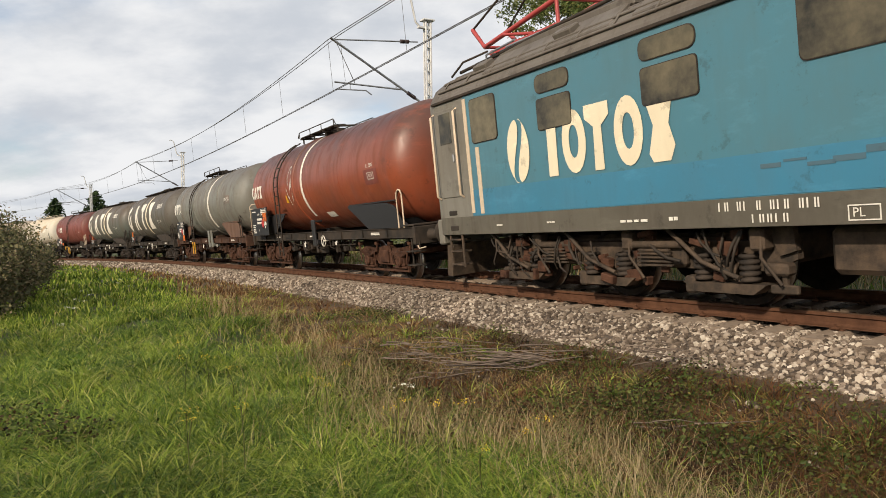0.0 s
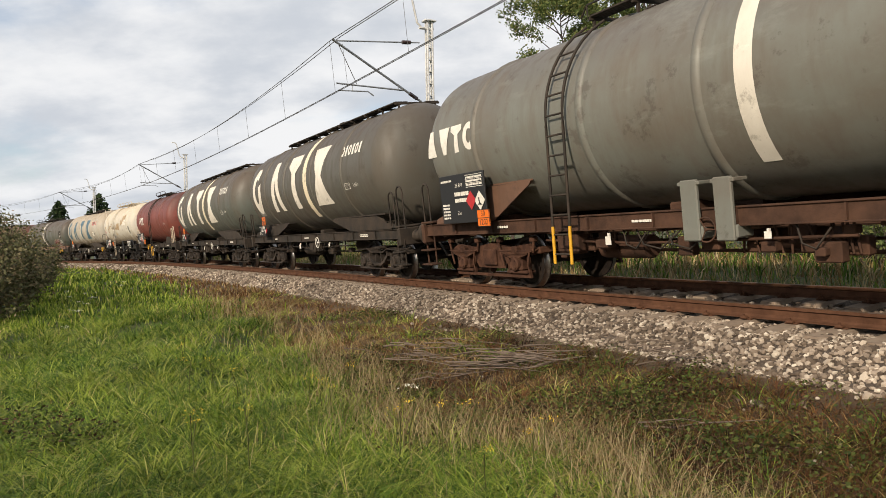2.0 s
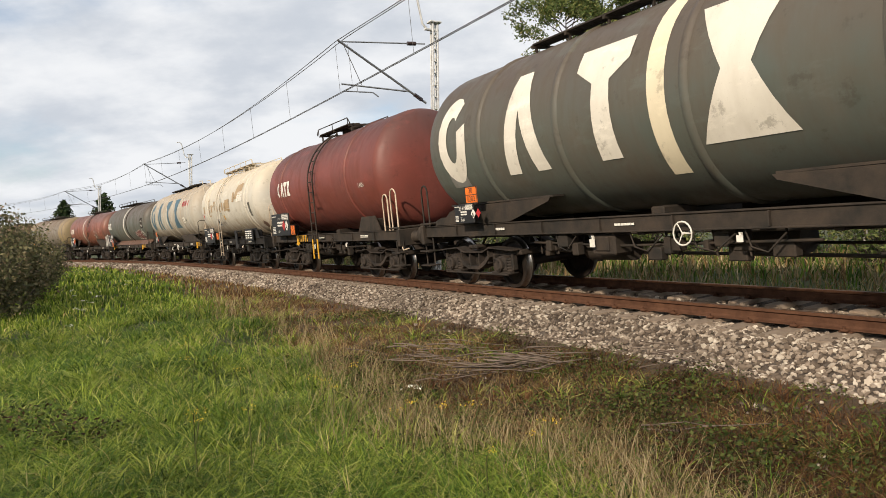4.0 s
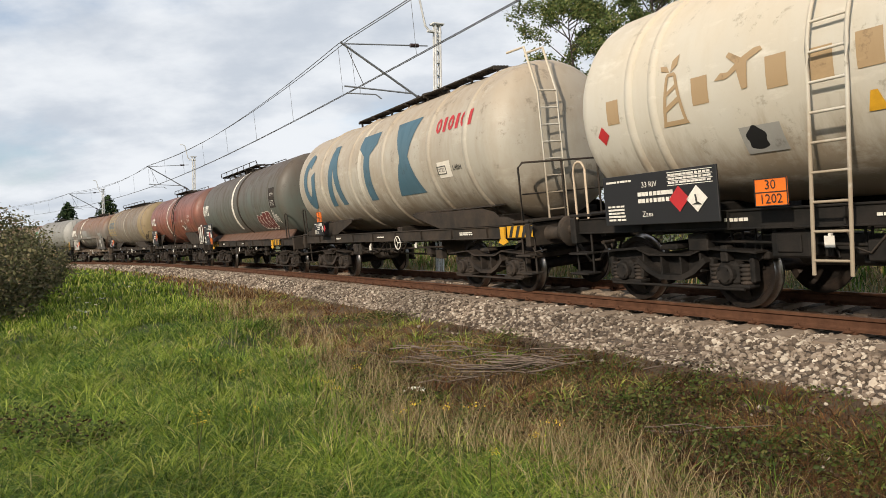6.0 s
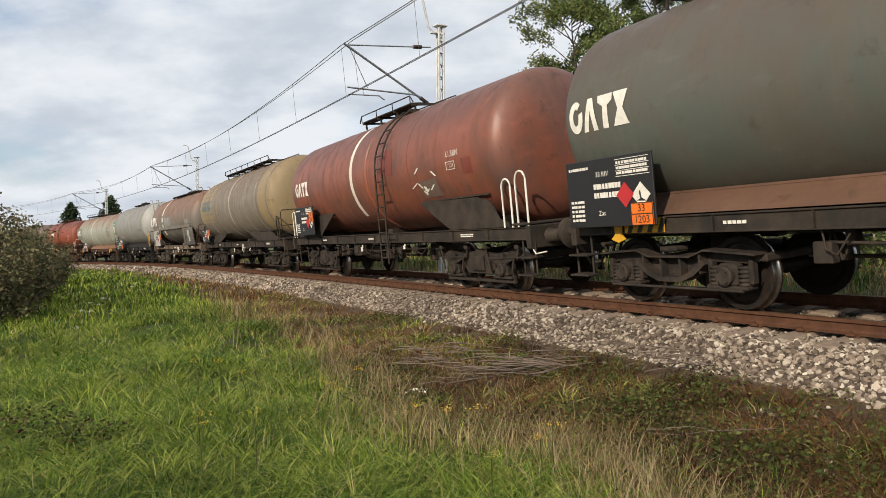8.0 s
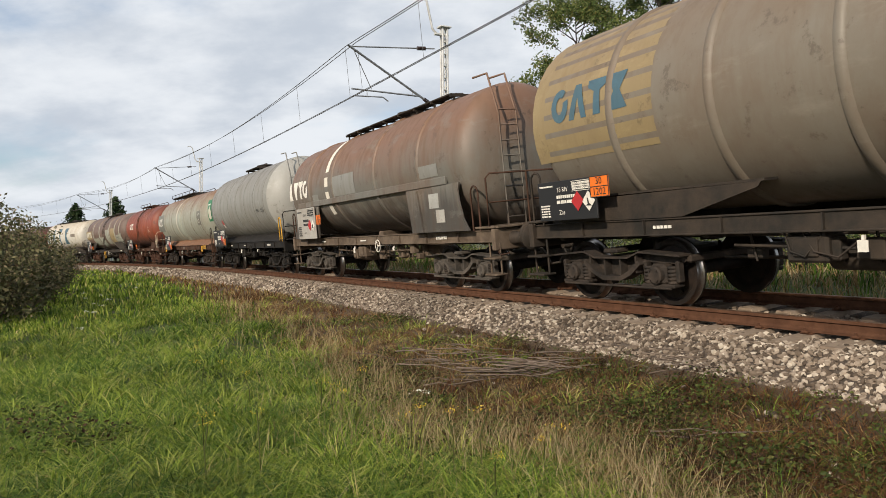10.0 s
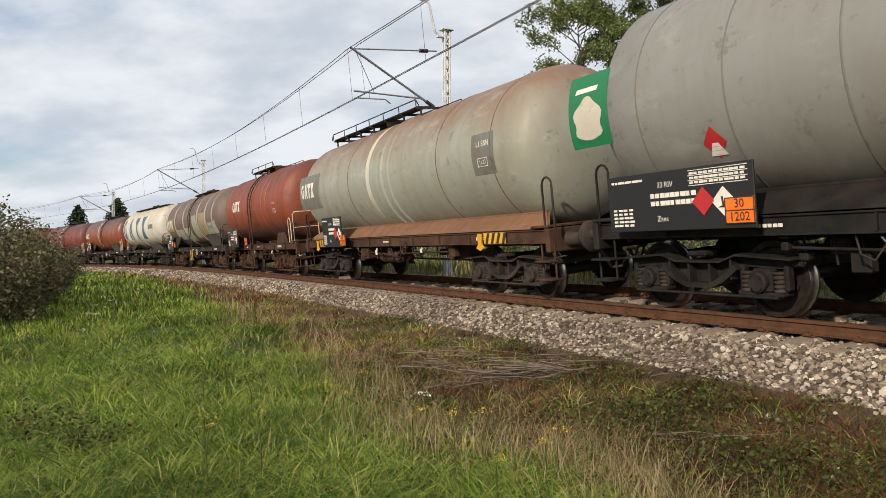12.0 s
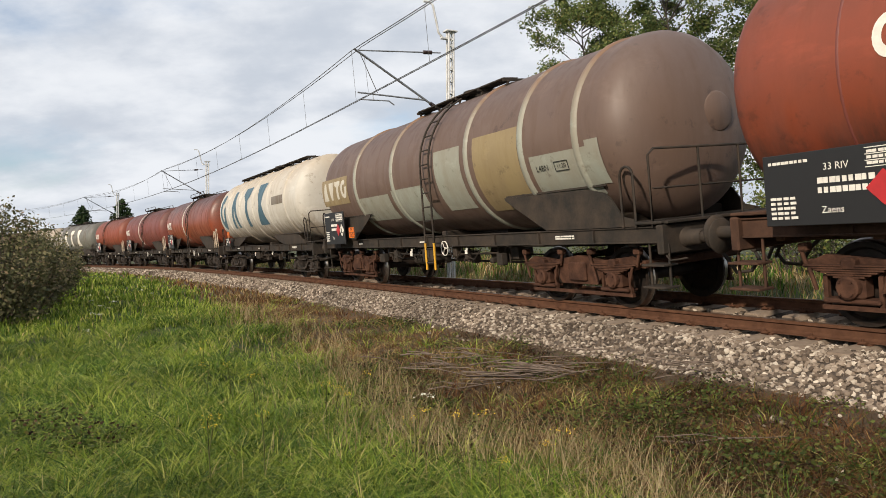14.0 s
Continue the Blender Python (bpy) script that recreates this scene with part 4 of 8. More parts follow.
def ladder_on(root, x, R, zc, z0, mat, yellow=True, lean=0.25):
    sh = Shape()
    zt = zc + R * 0.97
    n = 24
    def at(t):
        # outside of the barrel, straight below the middle
        z = z0 + (zt - z0) * t
        dz = max(z - zc, 0)
        y = -math.sqrt(max((R + 0.09) ** 2 - dz * dz, 0.02))
        return Vector((x - lean * (1 - t) * 0.6, y if z > zc - 0.1 else -(R + 0.09), z))
    for dx in (-0.2, 0.2):
        sh.tube([at(i / n) + Vector((dx, 0, 0)) for i in range(n + 1)], 0.022, 6)
    k = int((zt - z0) / 0.3) + 1
    for i in range(k):
        p = at((i + 0.5) / k)
        sh.tube([p + Vector((-0.2, 0, 0)), p + Vector((0.2, 0, 0))], 0.016, 5)
    lad = part("ladder", sh, mat, root)
    if yellow:
        for dx in (-0.2, 0.2):
            ye = Shape().tube([at(0) + Vector((dx, -0.004, 0)), at(0.16) + Vector((dx, -0.004, 0))], 0.026, 6)
            part("yellow_foot", ye, M["yellow"], lad, "yellow painted ladder foot")


def walkway_on(root, x0, x1, top, mat, rail=True, rail_mat=None):
    sh = Shape()
    crown, top = top, top - (0 if rail else 0.07)
    n = max(2, int((x1 - x0) / 0.9))
    for i in range(n + 1):
        x = x0 + (x1 - x0) * i / n
        sh.box((x, 0, top + 0.08), (0.05, 1.2, 0.05))
        for y in (-0.5, 0.5):
            sh.box((x, y, top + 0.02), (0.04, 0.04, 0.2))
    w = part("walkway", sh, mat, root)
    slat = mesh_of("slat", Shape().box((0, 0, 0), (x1 - x0, 0.05, 0.025)), [mat])
    for y in (-0.42, 0.42):
        for k in range(5):
            part("slat", slat, None, w, at=((x0 + x1) / 2, y + (k - 2) * 0.07, top + 0.1175))
    if rail:
        for y in (-0.62, 0.62):
            r = Shape().tube([(x0 - 0.15, y, top + 0.12), (x0, y, top + 0.28), (x1, y, top + 0.28), (x1 + 0.15, y, top + 0.12)], 0.016, 5)
            for i in range(n + 1):
                x = x0 + (x1 - x0) * i / n
                r.tube([(x, y, top + 0.1), (x, y, top + 0.28)], 0.013, 5)
            part("railing", r, rail_mat or mat, w)
    top = crown
    dome = Shape().spin([(top - 0.1, 0.3), (top + 0.1, 0.3), (top + 0.13, 0.34), (top + 0.17, 0.34), (top + 0.2, 0.2), (top + 0.21, 0.001)], 20, at=((x0 + x1) / 2, 0), axis="z")
    dome.tube([((x0 + x1) / 2 - 0.3, 0, top + 0.22), ((x0 + x1) / 2 + 0.3, 0, top + 0.22)], 0.02, 6)
    part("manhole", dome, mat, root)


def sign_board(root, x, z, w, h, spec, y=-1.47):
    """Black data board near an end: rows of figures as bars, danger diamonds, class word."""
    grey = spec.get("grey_board")
    b = part("data_board", Shape().box((x, y, z), (w, 0.03, h), 0.006), M["board_grey" if grey else "black"], root, "pale grey data board" if grey else "black data board with white lettering")
    ink = "ink" if grey else "letter"
    f = y - 0.018
    t = Shape()
    sd = int(abs(x) * 100 + w * 10)
    bars(t, x - w * 0.46, z - h * 0.42, w * 0.17, h * 0.34, f, 5, 4, 0.45, seed=sd)
    bars(t, x - w * 0.46, z + h * 0.36, w * 0.25, h * 0.045, f, 1, 9, 0.1, seed=sd + 1)
    bars(t, x - w * 0.16, z - h * 0.10, w * 0.32, h * 0.26, f, 2, 9, 0.4, seed=sd + 2)
    bars(t, x + w * 0.12, z + h * 0.22, w * 0.34, h * 0.22, f, 3, 11, 0.5, seed=sd + 3)
    for k in range(4):
        t.box((x + w * 0.29, f, z + h * (0.21 + 0.08 * k)), (w * 0.36, 0.006, 0.008))
    tagged(part("inscription", t, M[ink], b), kind="stuff")
    write("33 RIV", b, (x - w * 0.05, f - 0.003, z + h * 0.27), grey, 0.9)
    write(spec.get("word", "Zas"), b, (x - w * 0.08, f - 0.003, z - h * 0.3), grey, 0.9)
    a, c = Shape(), Shape()
    r = min(0.17, h * 0.24)
    diamond(a, x + w * 0.2 if not spec.get("diamond_out") else x + w * 0.75, z - h * 0.08 + 0.02, r, f)
    part("danger_diamond", a, M["red"], b, "red danger diamond")
    diamond(c, x + w * 0.2 + r * 1.75 if not spec.get("diamond_out") else x + w * 0.75 - r * 2.1, z - h * 0.1 + 0.02, r, f)
    part("danger_diamond", c, M["letter"], b, "white danger diamond")
    g = Shape()
    dx = x + w * 0.2 + r * 1.75 if not spec.get("diamond_out") else x + w * 0.75 - r * 2.1
    g.slab([(dx - r * 0.5, z - h * 0.1 - r * 0.3), (dx + r * 0.5, z - h * 0.1 - r * 0.35), (dx + r * 0.1, z - h * 0.1 - r * 0.1)], f - 0.009, f - 0.012)
    g.tube([(dx, f - 0.012, z - h * 0.1 - r * 0.2), (dx - r * 0.1, f - 0.012, z - h * 0.1 + r * 0.45)], 0.014, 4)
    part("pictogram", g, M["ink"], b)


def hazard_plate(root, x, z, code, un, y=-1.5):
    p = part("hazard_plate", Shape().box((x, y, z), (0.4, 0.012, 0.3), 0.004), M["hazard"], root, "orange hazard plate with black figures")
    k = Shape()
    k.box((x, y - 0.008, z), (0.4, 0.006, 0.012))
    for a in (-1, 1):
        k.box((x + a * 0.195, y - 0.008, z), (0.01, 0.006, 0.3)); k.box((x, y - 0.008, z + a * 0.145), (0.4, 0.006, 0.01))
    part("border", k, M["ink"], p)
    write(code, p, (x, y - 0.012, z + 0.075), True, 0.95)
    write(un, p, (x, y - 0.012, z - 0.075), True, 0.95)


def frame_parts(root, L, mat, solebar_z=(1.02, 1.23), y=1.22, mid=True):
    e = L / 2 - 0.62
    for sg in (-1, 1):
        sh = Shape()
        spans = [(-e, e)] if mid else [(-e, -e + 3.6), (e - 3.6, e)]
        for a, b in spans:
            sh.box(((a + b) / 2, sg * (y - 0.01), sum(solebar_z) / 2), (b - a, 0.02, solebar_z[1] - solebar_z[0] - 0.01))
            for z in solebar_z:
                sh.box(((a + b) / 2, sg * (y - 0.03), z), (b - a, 0.11, 0.022), 0.005)
            n = int((b - a) / 1.3)
            for i in range(1, n):
                sh.box((a + (b - a) * i / n, sg * (y + 0.005), sum(solebar_z) / 2), (0.02, 0.07, solebar_z[1] - solebar_z[0] - 0.03))
        part("solebar", sh, mat, root)
    part("centre_sill", Shape().box((0, 0, 1.02), (2 * e, 0.5, 0.26), 0.02), mat, root)
    cross = mesh_of("cross_member", Shape().box((0, 0, 0), (0.12, 2.3, 0.16), 0.01), mat)
    for i in range(9):
        part("cross_member", cross, None, root, at=(-e * 0.9 + 1.8 * e * i / 8, 0, 1.04))
    for sx in (-1, 1):
        part("headstock", Shape().box((sx * e, 0, 1.06), (0.12, 2.62, 0.40), 0.02).box((sx * (e - 0.2), 0, 1.29), (0.5, 2.6, 0.04), 0.01), mat, root)
        for sy in (-1, 1):
            part("buffer", BUFFER, None, root, at=Matrix.Translation((sx * (e + 0.04), sy * 0.875, 1.06)) @ (FLIP if sx < 0 else Matrix()))
        part("coupling", HOOK, None, root, at=Matrix.Translation((sx * (e + 0.05), 0, 1.04)) @ (FLIP if sx < 0 else Matrix()))
        st = Shape()
        for z in (0.42, 0.72):
            st.box((sx * (e - 0.12), -1.22, z), (0.42, 0.26, 0.03), 0.006)
        st.tube([(sx * (e - 0.3), -1.2, 0.42), (sx * (e - 0.3), -1.2, 1.0)], 0.02, 5).tube([(sx * (e + 0.05), -1.2, 0.42), (sx * (e + 0.05), -1.2, 1.0)], 0.02, 5)
        part("footstep", st, mat, root)


def undergear(root, mat, seed):
    r = random.Random(seed)
    sh = Shape()
    sh.tube([(-1.5, -0.75, 0.72), (-0.55, -0.75, 0.72)], 0.17, 14)
    part("brake_cylinder", sh, mat, root)
    sh = Shape().tube([(0.4, 0.3, 0.75), (1.5, 0.3, 0.75)], 0.2, 14)
    part("air_reservoir", sh, mat, root)
    rods = Shape()
    rods.tube([(-3.2, -0.55, 0.66), (3.2, -0.5, 0.62)], 0.025, 6).tube([(-3.2, 0.4, 0.7), (3.2, 0.45, 0.66)], 0.022, 6)
    rods.tube([(-2.6, -1.05, 0.86), (-0.5, -1.05, 0.8), (2.6, -1.05, 0.86)], 0.02, 6)
    for i in range(17):
        x = r.uniform(-2.9, 2.9)
        rods.box((x, r.uniform(-1.12, -0.75), r.uniform(0.68, 0.92)), (r.uniform(0.08, 0.32), 0.14, r.uniform(0.08, 0.26)), 0.015)
        rods.tube([(x, -0.95, 1.0), (x + r.uniform(-0.1, 0.1), -0.95, 0.66)], 0.016, 5)
    part("brake_rigging", rods, mat, root)
    xb = r.uniform(-2.2, 0.4)
    box_ = Shape().box((xb, -1.0, 0.82), (0.5, 0.34, 0.3), 0.03).box((xb, -1.18, 0.84), (0.3, 0.03, 0.2), 0.01)
    for dx in (-0.2, 0.2):
        box_.box((xb + dx, -1.0, 1.0), (0.05, 0.3, 0.1), 0.008)
    part("valve_box", box_, mat, root)
    hose = Shape()
    for k in range(4):
        x, d = r.uniform(-2.8, 2.2), r.uniform(0.3, 0.9)
        hose.tube([(x, -1.16, 1.0), (x + d * 0.2, -1.2, 0.8), (x + d * 0.6, -1.2, 0.74), (x + d, -1.16, 0.96)], 0.013, 5)
    tagged(part("air_hoses", hose, M["frame"], root, "dark air hoses"), kind="stuff")
    valve = Shape().spin([(-1.3, 0.001), (-1.3, 0.02), (-1.27, 0.02)], 12, at=(0.9, 0.98), axis="y")
    t = [(0.9 + 0.15 * math.cos(a), -1.3, 0.98 + 0.15 * math.sin(a)) for a in np.linspace(0, 6.283, 17)]
    valve.tube(t, 0.012, 5, caps=False)
    for k in range(3):
        a = k * 2.1
        valve.tube([(0.9, -1.3, 0.98), (0.9 + 0.15 * math.cos(a), -1.3, 0.98 + 0.15 * math.sin(a))], 0.009, 4)
    valve.tube([(0.9, -1.3, 0.98), (0.9, -0.9, 0.98)], 0.015, 5)
    part("brake_handwheel", valve, M["letter"] if r.random() < 0.4 else mat, root)
    for x, z, w, h in ((-0.9, 0.86, 0.11, 0.12), (1.7, 0.9, 0.09, 0.08)):
        part("label_plate", Shape().box((x, -1.24, z), (w, 0.01, h)).box((x, -1.22, z + h * 0.6), (0.03, 0.03, h * 0.6)), M["letter"], root)


def tank_wagon(u0, u1, label, spec):
    """u0 front buffers, u1 rear buffers along the train. Returns the Empty at its base."""
    L = u1 - u0
    mid = (u0 + u1) / 2
    root = tagged(new("tank_wagon"), label, "tank wagon", "wagons of the train")
    fx = lambda u: mid - u            # train distance to wagon x
    paintm = M[spec["paint"]]
    R, zc = spec.get("R", 1.43), spec.get("zc", 2.68)
    e = L / 2
    xr, xf = -e + spec.get("rear", 1.0), e - spec.get("front", 1.0)     # tank's extreme ends
    dish = spec.get("dish", 0.5)
    cone = spec.get("cone")
    # dished end: from the crown to the shoulder
    end = [(xd, r) for xd, r in ((0.0, 0.002), (0.02 * dish, 0.25 * R), (0.10 * dish, 0.5 * R), (0.24 * dish, 0.72 * R), (0.42 * dish, 0.86 * R), (0.62 * dish, 0.945 * R), (0.82 * dish, 0.988 * R), (dish, R))]
    if cone:
        end = [(0.0, 0.002), (0.03, 0.5 * R), (0.22, 0.8 * R), (0.55, 0.97 * R), (0.62, R)]
    body = [(xr + a, r) for a, r in end]
    seg = [xr + end[-1][0] + (xf - xr - 2 * end[-1][0]) * k / 12 for k in range(1, 12)]
    body += [(x, R) for x in seg] + [(xf - a, r) for a, r in reversed(end)]
    sh = Shape().spin(body, 64, at=(0, zc))
    tank = part("tank", sh, paintm, root)
    if "front_end" in spec:
        m_, depth = spec["front_end"]
        cap_ = [(xf - depth, R + 0.005)] + [(xf - a + 0.005, r + 0.005) for a, r in reversed(end)]
        part("painted_end", Shape().spin(cap_, 64, at=(0, zc)), M[m_], tank, "tank end in another paint")
    if spec.get("old"):
        cv = Shape().spin([(xf - 0.14, 0.3), (xf - 0.02, 0.3), (xf + 0.0, 0.27), (xf + 0.01, 0.001)], 20, at=(0.25, zc + 0.1))
        part("end_cover", cv, paintm, tank, "round cover on the tank end")
    for x in spec.get("rings", ()):
        x = fx(x)
        part("stiffening_ring", Shape().spin([(x - 0.07, R - 0.002), (x - 0.045, R + 0.035), (x + 0.045, R + 0.035), (x + 0.07, R - 0.002)], 56, at=(0, zc)), M[spec.get("ring_paint", spec["paint"])], tank)
    for x in spec.get("seams", ()):
        x = fx(x)
        part("weld_seam", Shape().spin([(x - 0.018, R - 0.001), (x, R + 0.009), (x + 0.018, R - 0.001)], 56, at=(0, zc)), M[spec.get("seam_paint", spec["paint"])], tank)
    for x, w, m in spec.get("bands", ()):
        x = fx(x)
        part("painted_band", Shape().spin([(x - w / 2, R + 0.005), (x + w / 2, R + 0.005)], 40, at=(0, zc), a0=-0.75, a1=math.pi + 0.75), M[m], tank, "painted band round the tank")
    for k, (x0, z0, w, h, m) in enumerate(spec.get("patches", ())):
        pt_ = Shape(); patch(pt_, fx(x0), z0, w, h, R, zc, 0.0045 + 0.0006 * k)
        part("paint_patch", pt_, M[m], tank)
    for kinds, xs, z0, w0, h, m in spec.get("marks", ()):
        for k, u in zip(kinds, xs):
            w = w0 * {"hour": 1.25, "chevron": 1.15, "goblet": 1.1}.get(k, 1.0) if h > 1.2 else w0
            ms = Shape(); on_barrel(ms, mark_shapes(k), fx(u) - w / 2, z0, w, h, R, zc, 0.009)
            welded(part("painted_mark", ms, M[m], tank).data)
    for body_, u, z, sc in spec.get("codes", ()):
        tt = math.asin((z - zc) / (R + 0.012))
        part("lettering", TEXT[body_], None, tank, at=Matrix.Translation((fx(u), -(R + 0.012) * math.cos(tt), z)) @ pose(0, 0, 0, -math.degrees(tt), 0, 0) @ FLAT @ Matrix.Scale(sc, 4))
    for u, z, w, h, n in spec.get("scribble", ()):
        rs = random.Random(int(abs(u) * 10))
        for k in range(n):
            st = Shape(); a = rs.uniform(0.0, 0.6); v = rs.uniform(0, 1)
            on_barrel(st, [[(a, 0), (a + 0.14, 0), (1 - a, 1), (0.86 - a, 1)]], fx(u) + w * rs.uniform(-0.5, 0.5), z + h * v, w * 0.5, h * 0.22, R, zc, 0.008 + 0.0004 * k)
            part("spray_stroke", st, M["letter"], tank, "white sprayed stroke")
    for body_, u, z, black in spec.get("dates", ()):
        tt = math.asin((z - zc) / (R + 0.014))
        m_ = Matrix.Translation((fx(u), -(R + 0.014) * math.cos(tt), z)) @ pose(0, 0, 0, -math.degrees(tt), 0, 0)
        part("lettering", TEXT[body_ + ("!" if black else "")], None, tank, at=m_ @ FLAT @ Matrix.Scale(0.75, 4))
        bx_ = Shape()
        for sg in (-1, 1):
            bx_.box((0, 0, sg * 0.075), (0.34, 0.004, 0.011)).box((sg * 0.165, 0, 0), (0.011, 0.004, 0.15))
        part("label_frame", bx_, M["ink" if black else "letter"], tank, at=m_)
    # frame
    fm = M[spec.get("frame", "frame")]
    frame_parts(root, L, fm, mid=spec.get("solebar", True))
    bx = spec.get("bogie_in", 2.75 if spec.get("old") else 2.35)
    for x in (-e + bx, e - bx):
        bogie(root, x, spec.get("bogie", "bogie"), spec.get("old", False))
    undergear(root, fm, int(u0 * 10))
    # cradles
    kind = spec.get("cradle", "saddle")
    cm = M[spec.get("cradle_paint", spec.get("frame", "frame"))]
    for sy in (-1, 1):
        def skin(z):
            return math.sqrt(max(R * R - (z - zc) ** 2, 0.01)) + 0.012
        if kind == "long":
            pl = Shape()
            zz = 1.53
            a, b = xr + 0.5, xf - 0.5
            pl.add([(a - 0.5, sy * 1.24, 1.26), (b + 0.5, sy * 1.24, 1.26), (b, sy * (skin(zz)), zz), (a, sy * (skin(zz)), zz)], [(0, 1, 2, 3)])
            pl.add([(a - 0.5, sy * 1.2, 1.25), (b + 0.5, sy * 1.2, 1.25), (b, sy * (skin(zz) - 0.05), zz), (a, sy * (skin(zz) - 0.05), zz)], [(3, 2, 1, 0)])
            pl.box(((a + b) / 2, sy * (skin(zz) + 0.005), zz), (b - a, 0.05, 0.03))
            part("skirt", pl, cm, root)
        elif kind == "mid":
            pl = Shape().box(((xr + xf) / 2, sy * (skin(2.28) + 0.02), 2.28), (xf - xr - 2.0, 0.06, 0.16), 0.01)
            part("flange", pl, paintm, root)
            for x in (xr + 1.7, xf - 1.7):
                k = 1 if x > 0 else -1
                cd = part("cradle", Shape().slab([(x - k * 1.05, 1.26), (x + k * 1.45, 1.26), (x + k * 1.25, 1.5), (x + k * 1.14, 1.85), (x + k * 1.12, 2.05), (x + k * 1.2, 2.2), (x - k * 1.2, 2.2)], sy * 1.38, sy * 1.41), M[spec["paint"]], root)
                part("pale_patch", Shape().box((x + 0.1, sy * 1.415, 1.9), (0.42, 0.008, 0.3)), M["ash"], cd)
                part("pale_patch", Shape().box((x + 0.35, sy * 1.42, 1.58), (0.36, 0.008, 0.26)), M["board_grey"], cd)
                part("gusset", Shape().slab([(x - k * 0.5, 1.26), (x - k * 0.44, 1.26), (x - k * 0.6, 2.15), (x - k * 0.66, 2.15)], sy * 1.412, sy * 1.45), M[spec["paint"]], cd)
        if kind == "small":
            for sx, x in ((-1, xr + 1.5), (1, xf - 1.5)):
                part("cradle", Shape().slab([(x - 0.7, 1.25), (x + 0.7, 1.25), (x + 0.42, 1.62), (x - 0.42, 1.62)], sy * 1.2, sy * 1.23).box((x, sy * 1.1, 1.4), (0.9, 0.2, 0.3), 0.03), cm, root)
        if kind in ("saddle", "thin"):
            zt = 1.86 if kind == "saddle" else 1.6
            for sx, x in ((-1, xr + 0.95), (1, xf - 0.95)):
                k = 2.6 if kind == "saddle" else 3.2
                pl = Shape()
                y0 = sy * 1.25
                outline = [(x + sx * 0.75, 1.25), (x + sx * 0.7, 1.34), (x + sx * 0.45, 1.4), (x + sx * 0.25, zt - 0.2), (x + sx * 0.1, zt - 0.1), (x - sx * 0.3, zt - 0.02),
                           (x - sx * k, zt), (x - sx * (k - 0.05), zt - 0.06), (x - sx * (k - 1.2), 1.25)]
                pl.slab(outline, sy * 1.26, sy * 1.235)
                pl.slab([(x - sx * k, zt), (x + sx * 0.1, zt), (x + sx * 0.1, zt + 0.03), (x - sx * k, zt + 0.03)], sy * 1.2, sy * (skin(zt) + 0.03))
                part("cradle", pl, cm, root)
                cr = Shape().box((x, 0, 1.32), (0.3, 2.2, 0.24), 0.02)
                part("bolster", cr, cm, root)
    if kind != "long":
        for x in (xr + 2.0, 0, xf - 2.0):
            part("tank_support", Shape().box((x, 0, 1.22), (0.25, 1.6, 0.2), 0.02), fm, root)
    # walkway, ladder, end rails
    wm = M[spec.get("walk_paint", "frame")]
    wx = spec.get("walk", (-1.4, 1.4))
    walkway_on(root, wx[0], wx[1], zc + R, wm, spec.get("rail", True), wm)
    if "ladder" in spec:
        ladder_on(root, fx(spec["ladder"]), R, zc, 0.55, M[spec.get("ladder_paint", "frame")], spec.get("ladder_foot", True))
    hm = M[spec.get("rail_paint", "frame")]
    if spec.get("front_rails", True):
        x = e - spec.get("rail_in", 1.05)
        if spec.get("hoop", True):
            handrail(root, hoop(x - 0.15, -1.27, 1.24, 0.85, 0.26), M[spec["hoop_paint"]] if "hoop_paint" in spec else hm, 0.019)
        if spec.get("platform"):
            handrail(root, [(x + 0.3, -1.27, 1.24), (x + 0.3, -1.27, 2.2), (x + 0.36, -1.22, 2.28), (x + 0.36, 1.22, 2.28), (x + 0.3, 1.27, 2.2), (x + 0.3, 1.27, 1.24)], hm, 0.019)
            handrail(root, [(x + 0.33, -1.25, 1.75), (x + 0.33, 1.25, 1.75)], hm, 0.016)
            for y in (-0.4, 0.4):
                handrail(root, [(x + 0.36, y, 1.24), (x + 0.36, y, 2.28)], hm, 0.018)
            part("platform", Shape().box((x + 0.1, 0, 1.29), (0.9, 2.5, 0.04), 0.005), fm, root)
        elif spec.get("second_hoop", True):
            handrail(root, hoop(x + 0.3, -1.27, 1.24, 0.95, 0.3), hm, 0.019)
        handrail(root, [(e - 0.72, -1.2, 0.95), (e - 0.5, -1.25, 0.78), (e - 0.2, -1.25, 0.82)], hm, 0.014)
    if spec.get("rear_platform"):
        x = -e + 0.42
        handrail(root, [(x, -1.27, 1.24), (x, -1.27, 2.3), (x + 0.06, -1.2, 2.38), (x + 0.06, 1.2, 2.38), (x, 1.27, 2.3), (x, 1.27, 1.24)], hm, 0.02)
        handrail(root, [(x, -1.27, 1.8), (x, 1.27, 1.8)], hm, 0.016)
        handrail(root, [(x, -1.27, 2.2), (x + 0.5, -1.27, 2.2), (x + 0.55, -1.27, 1.24)], hm, 0.018)
        part("platform", Shape().box((x + 0.35, 0, 1.29), (0.9, 2.5, 0.04), 0.005), fm, root)
    if spec.get("rear_rails", True):
        handrail(root, hoop(-e + 0.85, -1.27, 1.24, 0.85, 0.26), hm, 0.019)
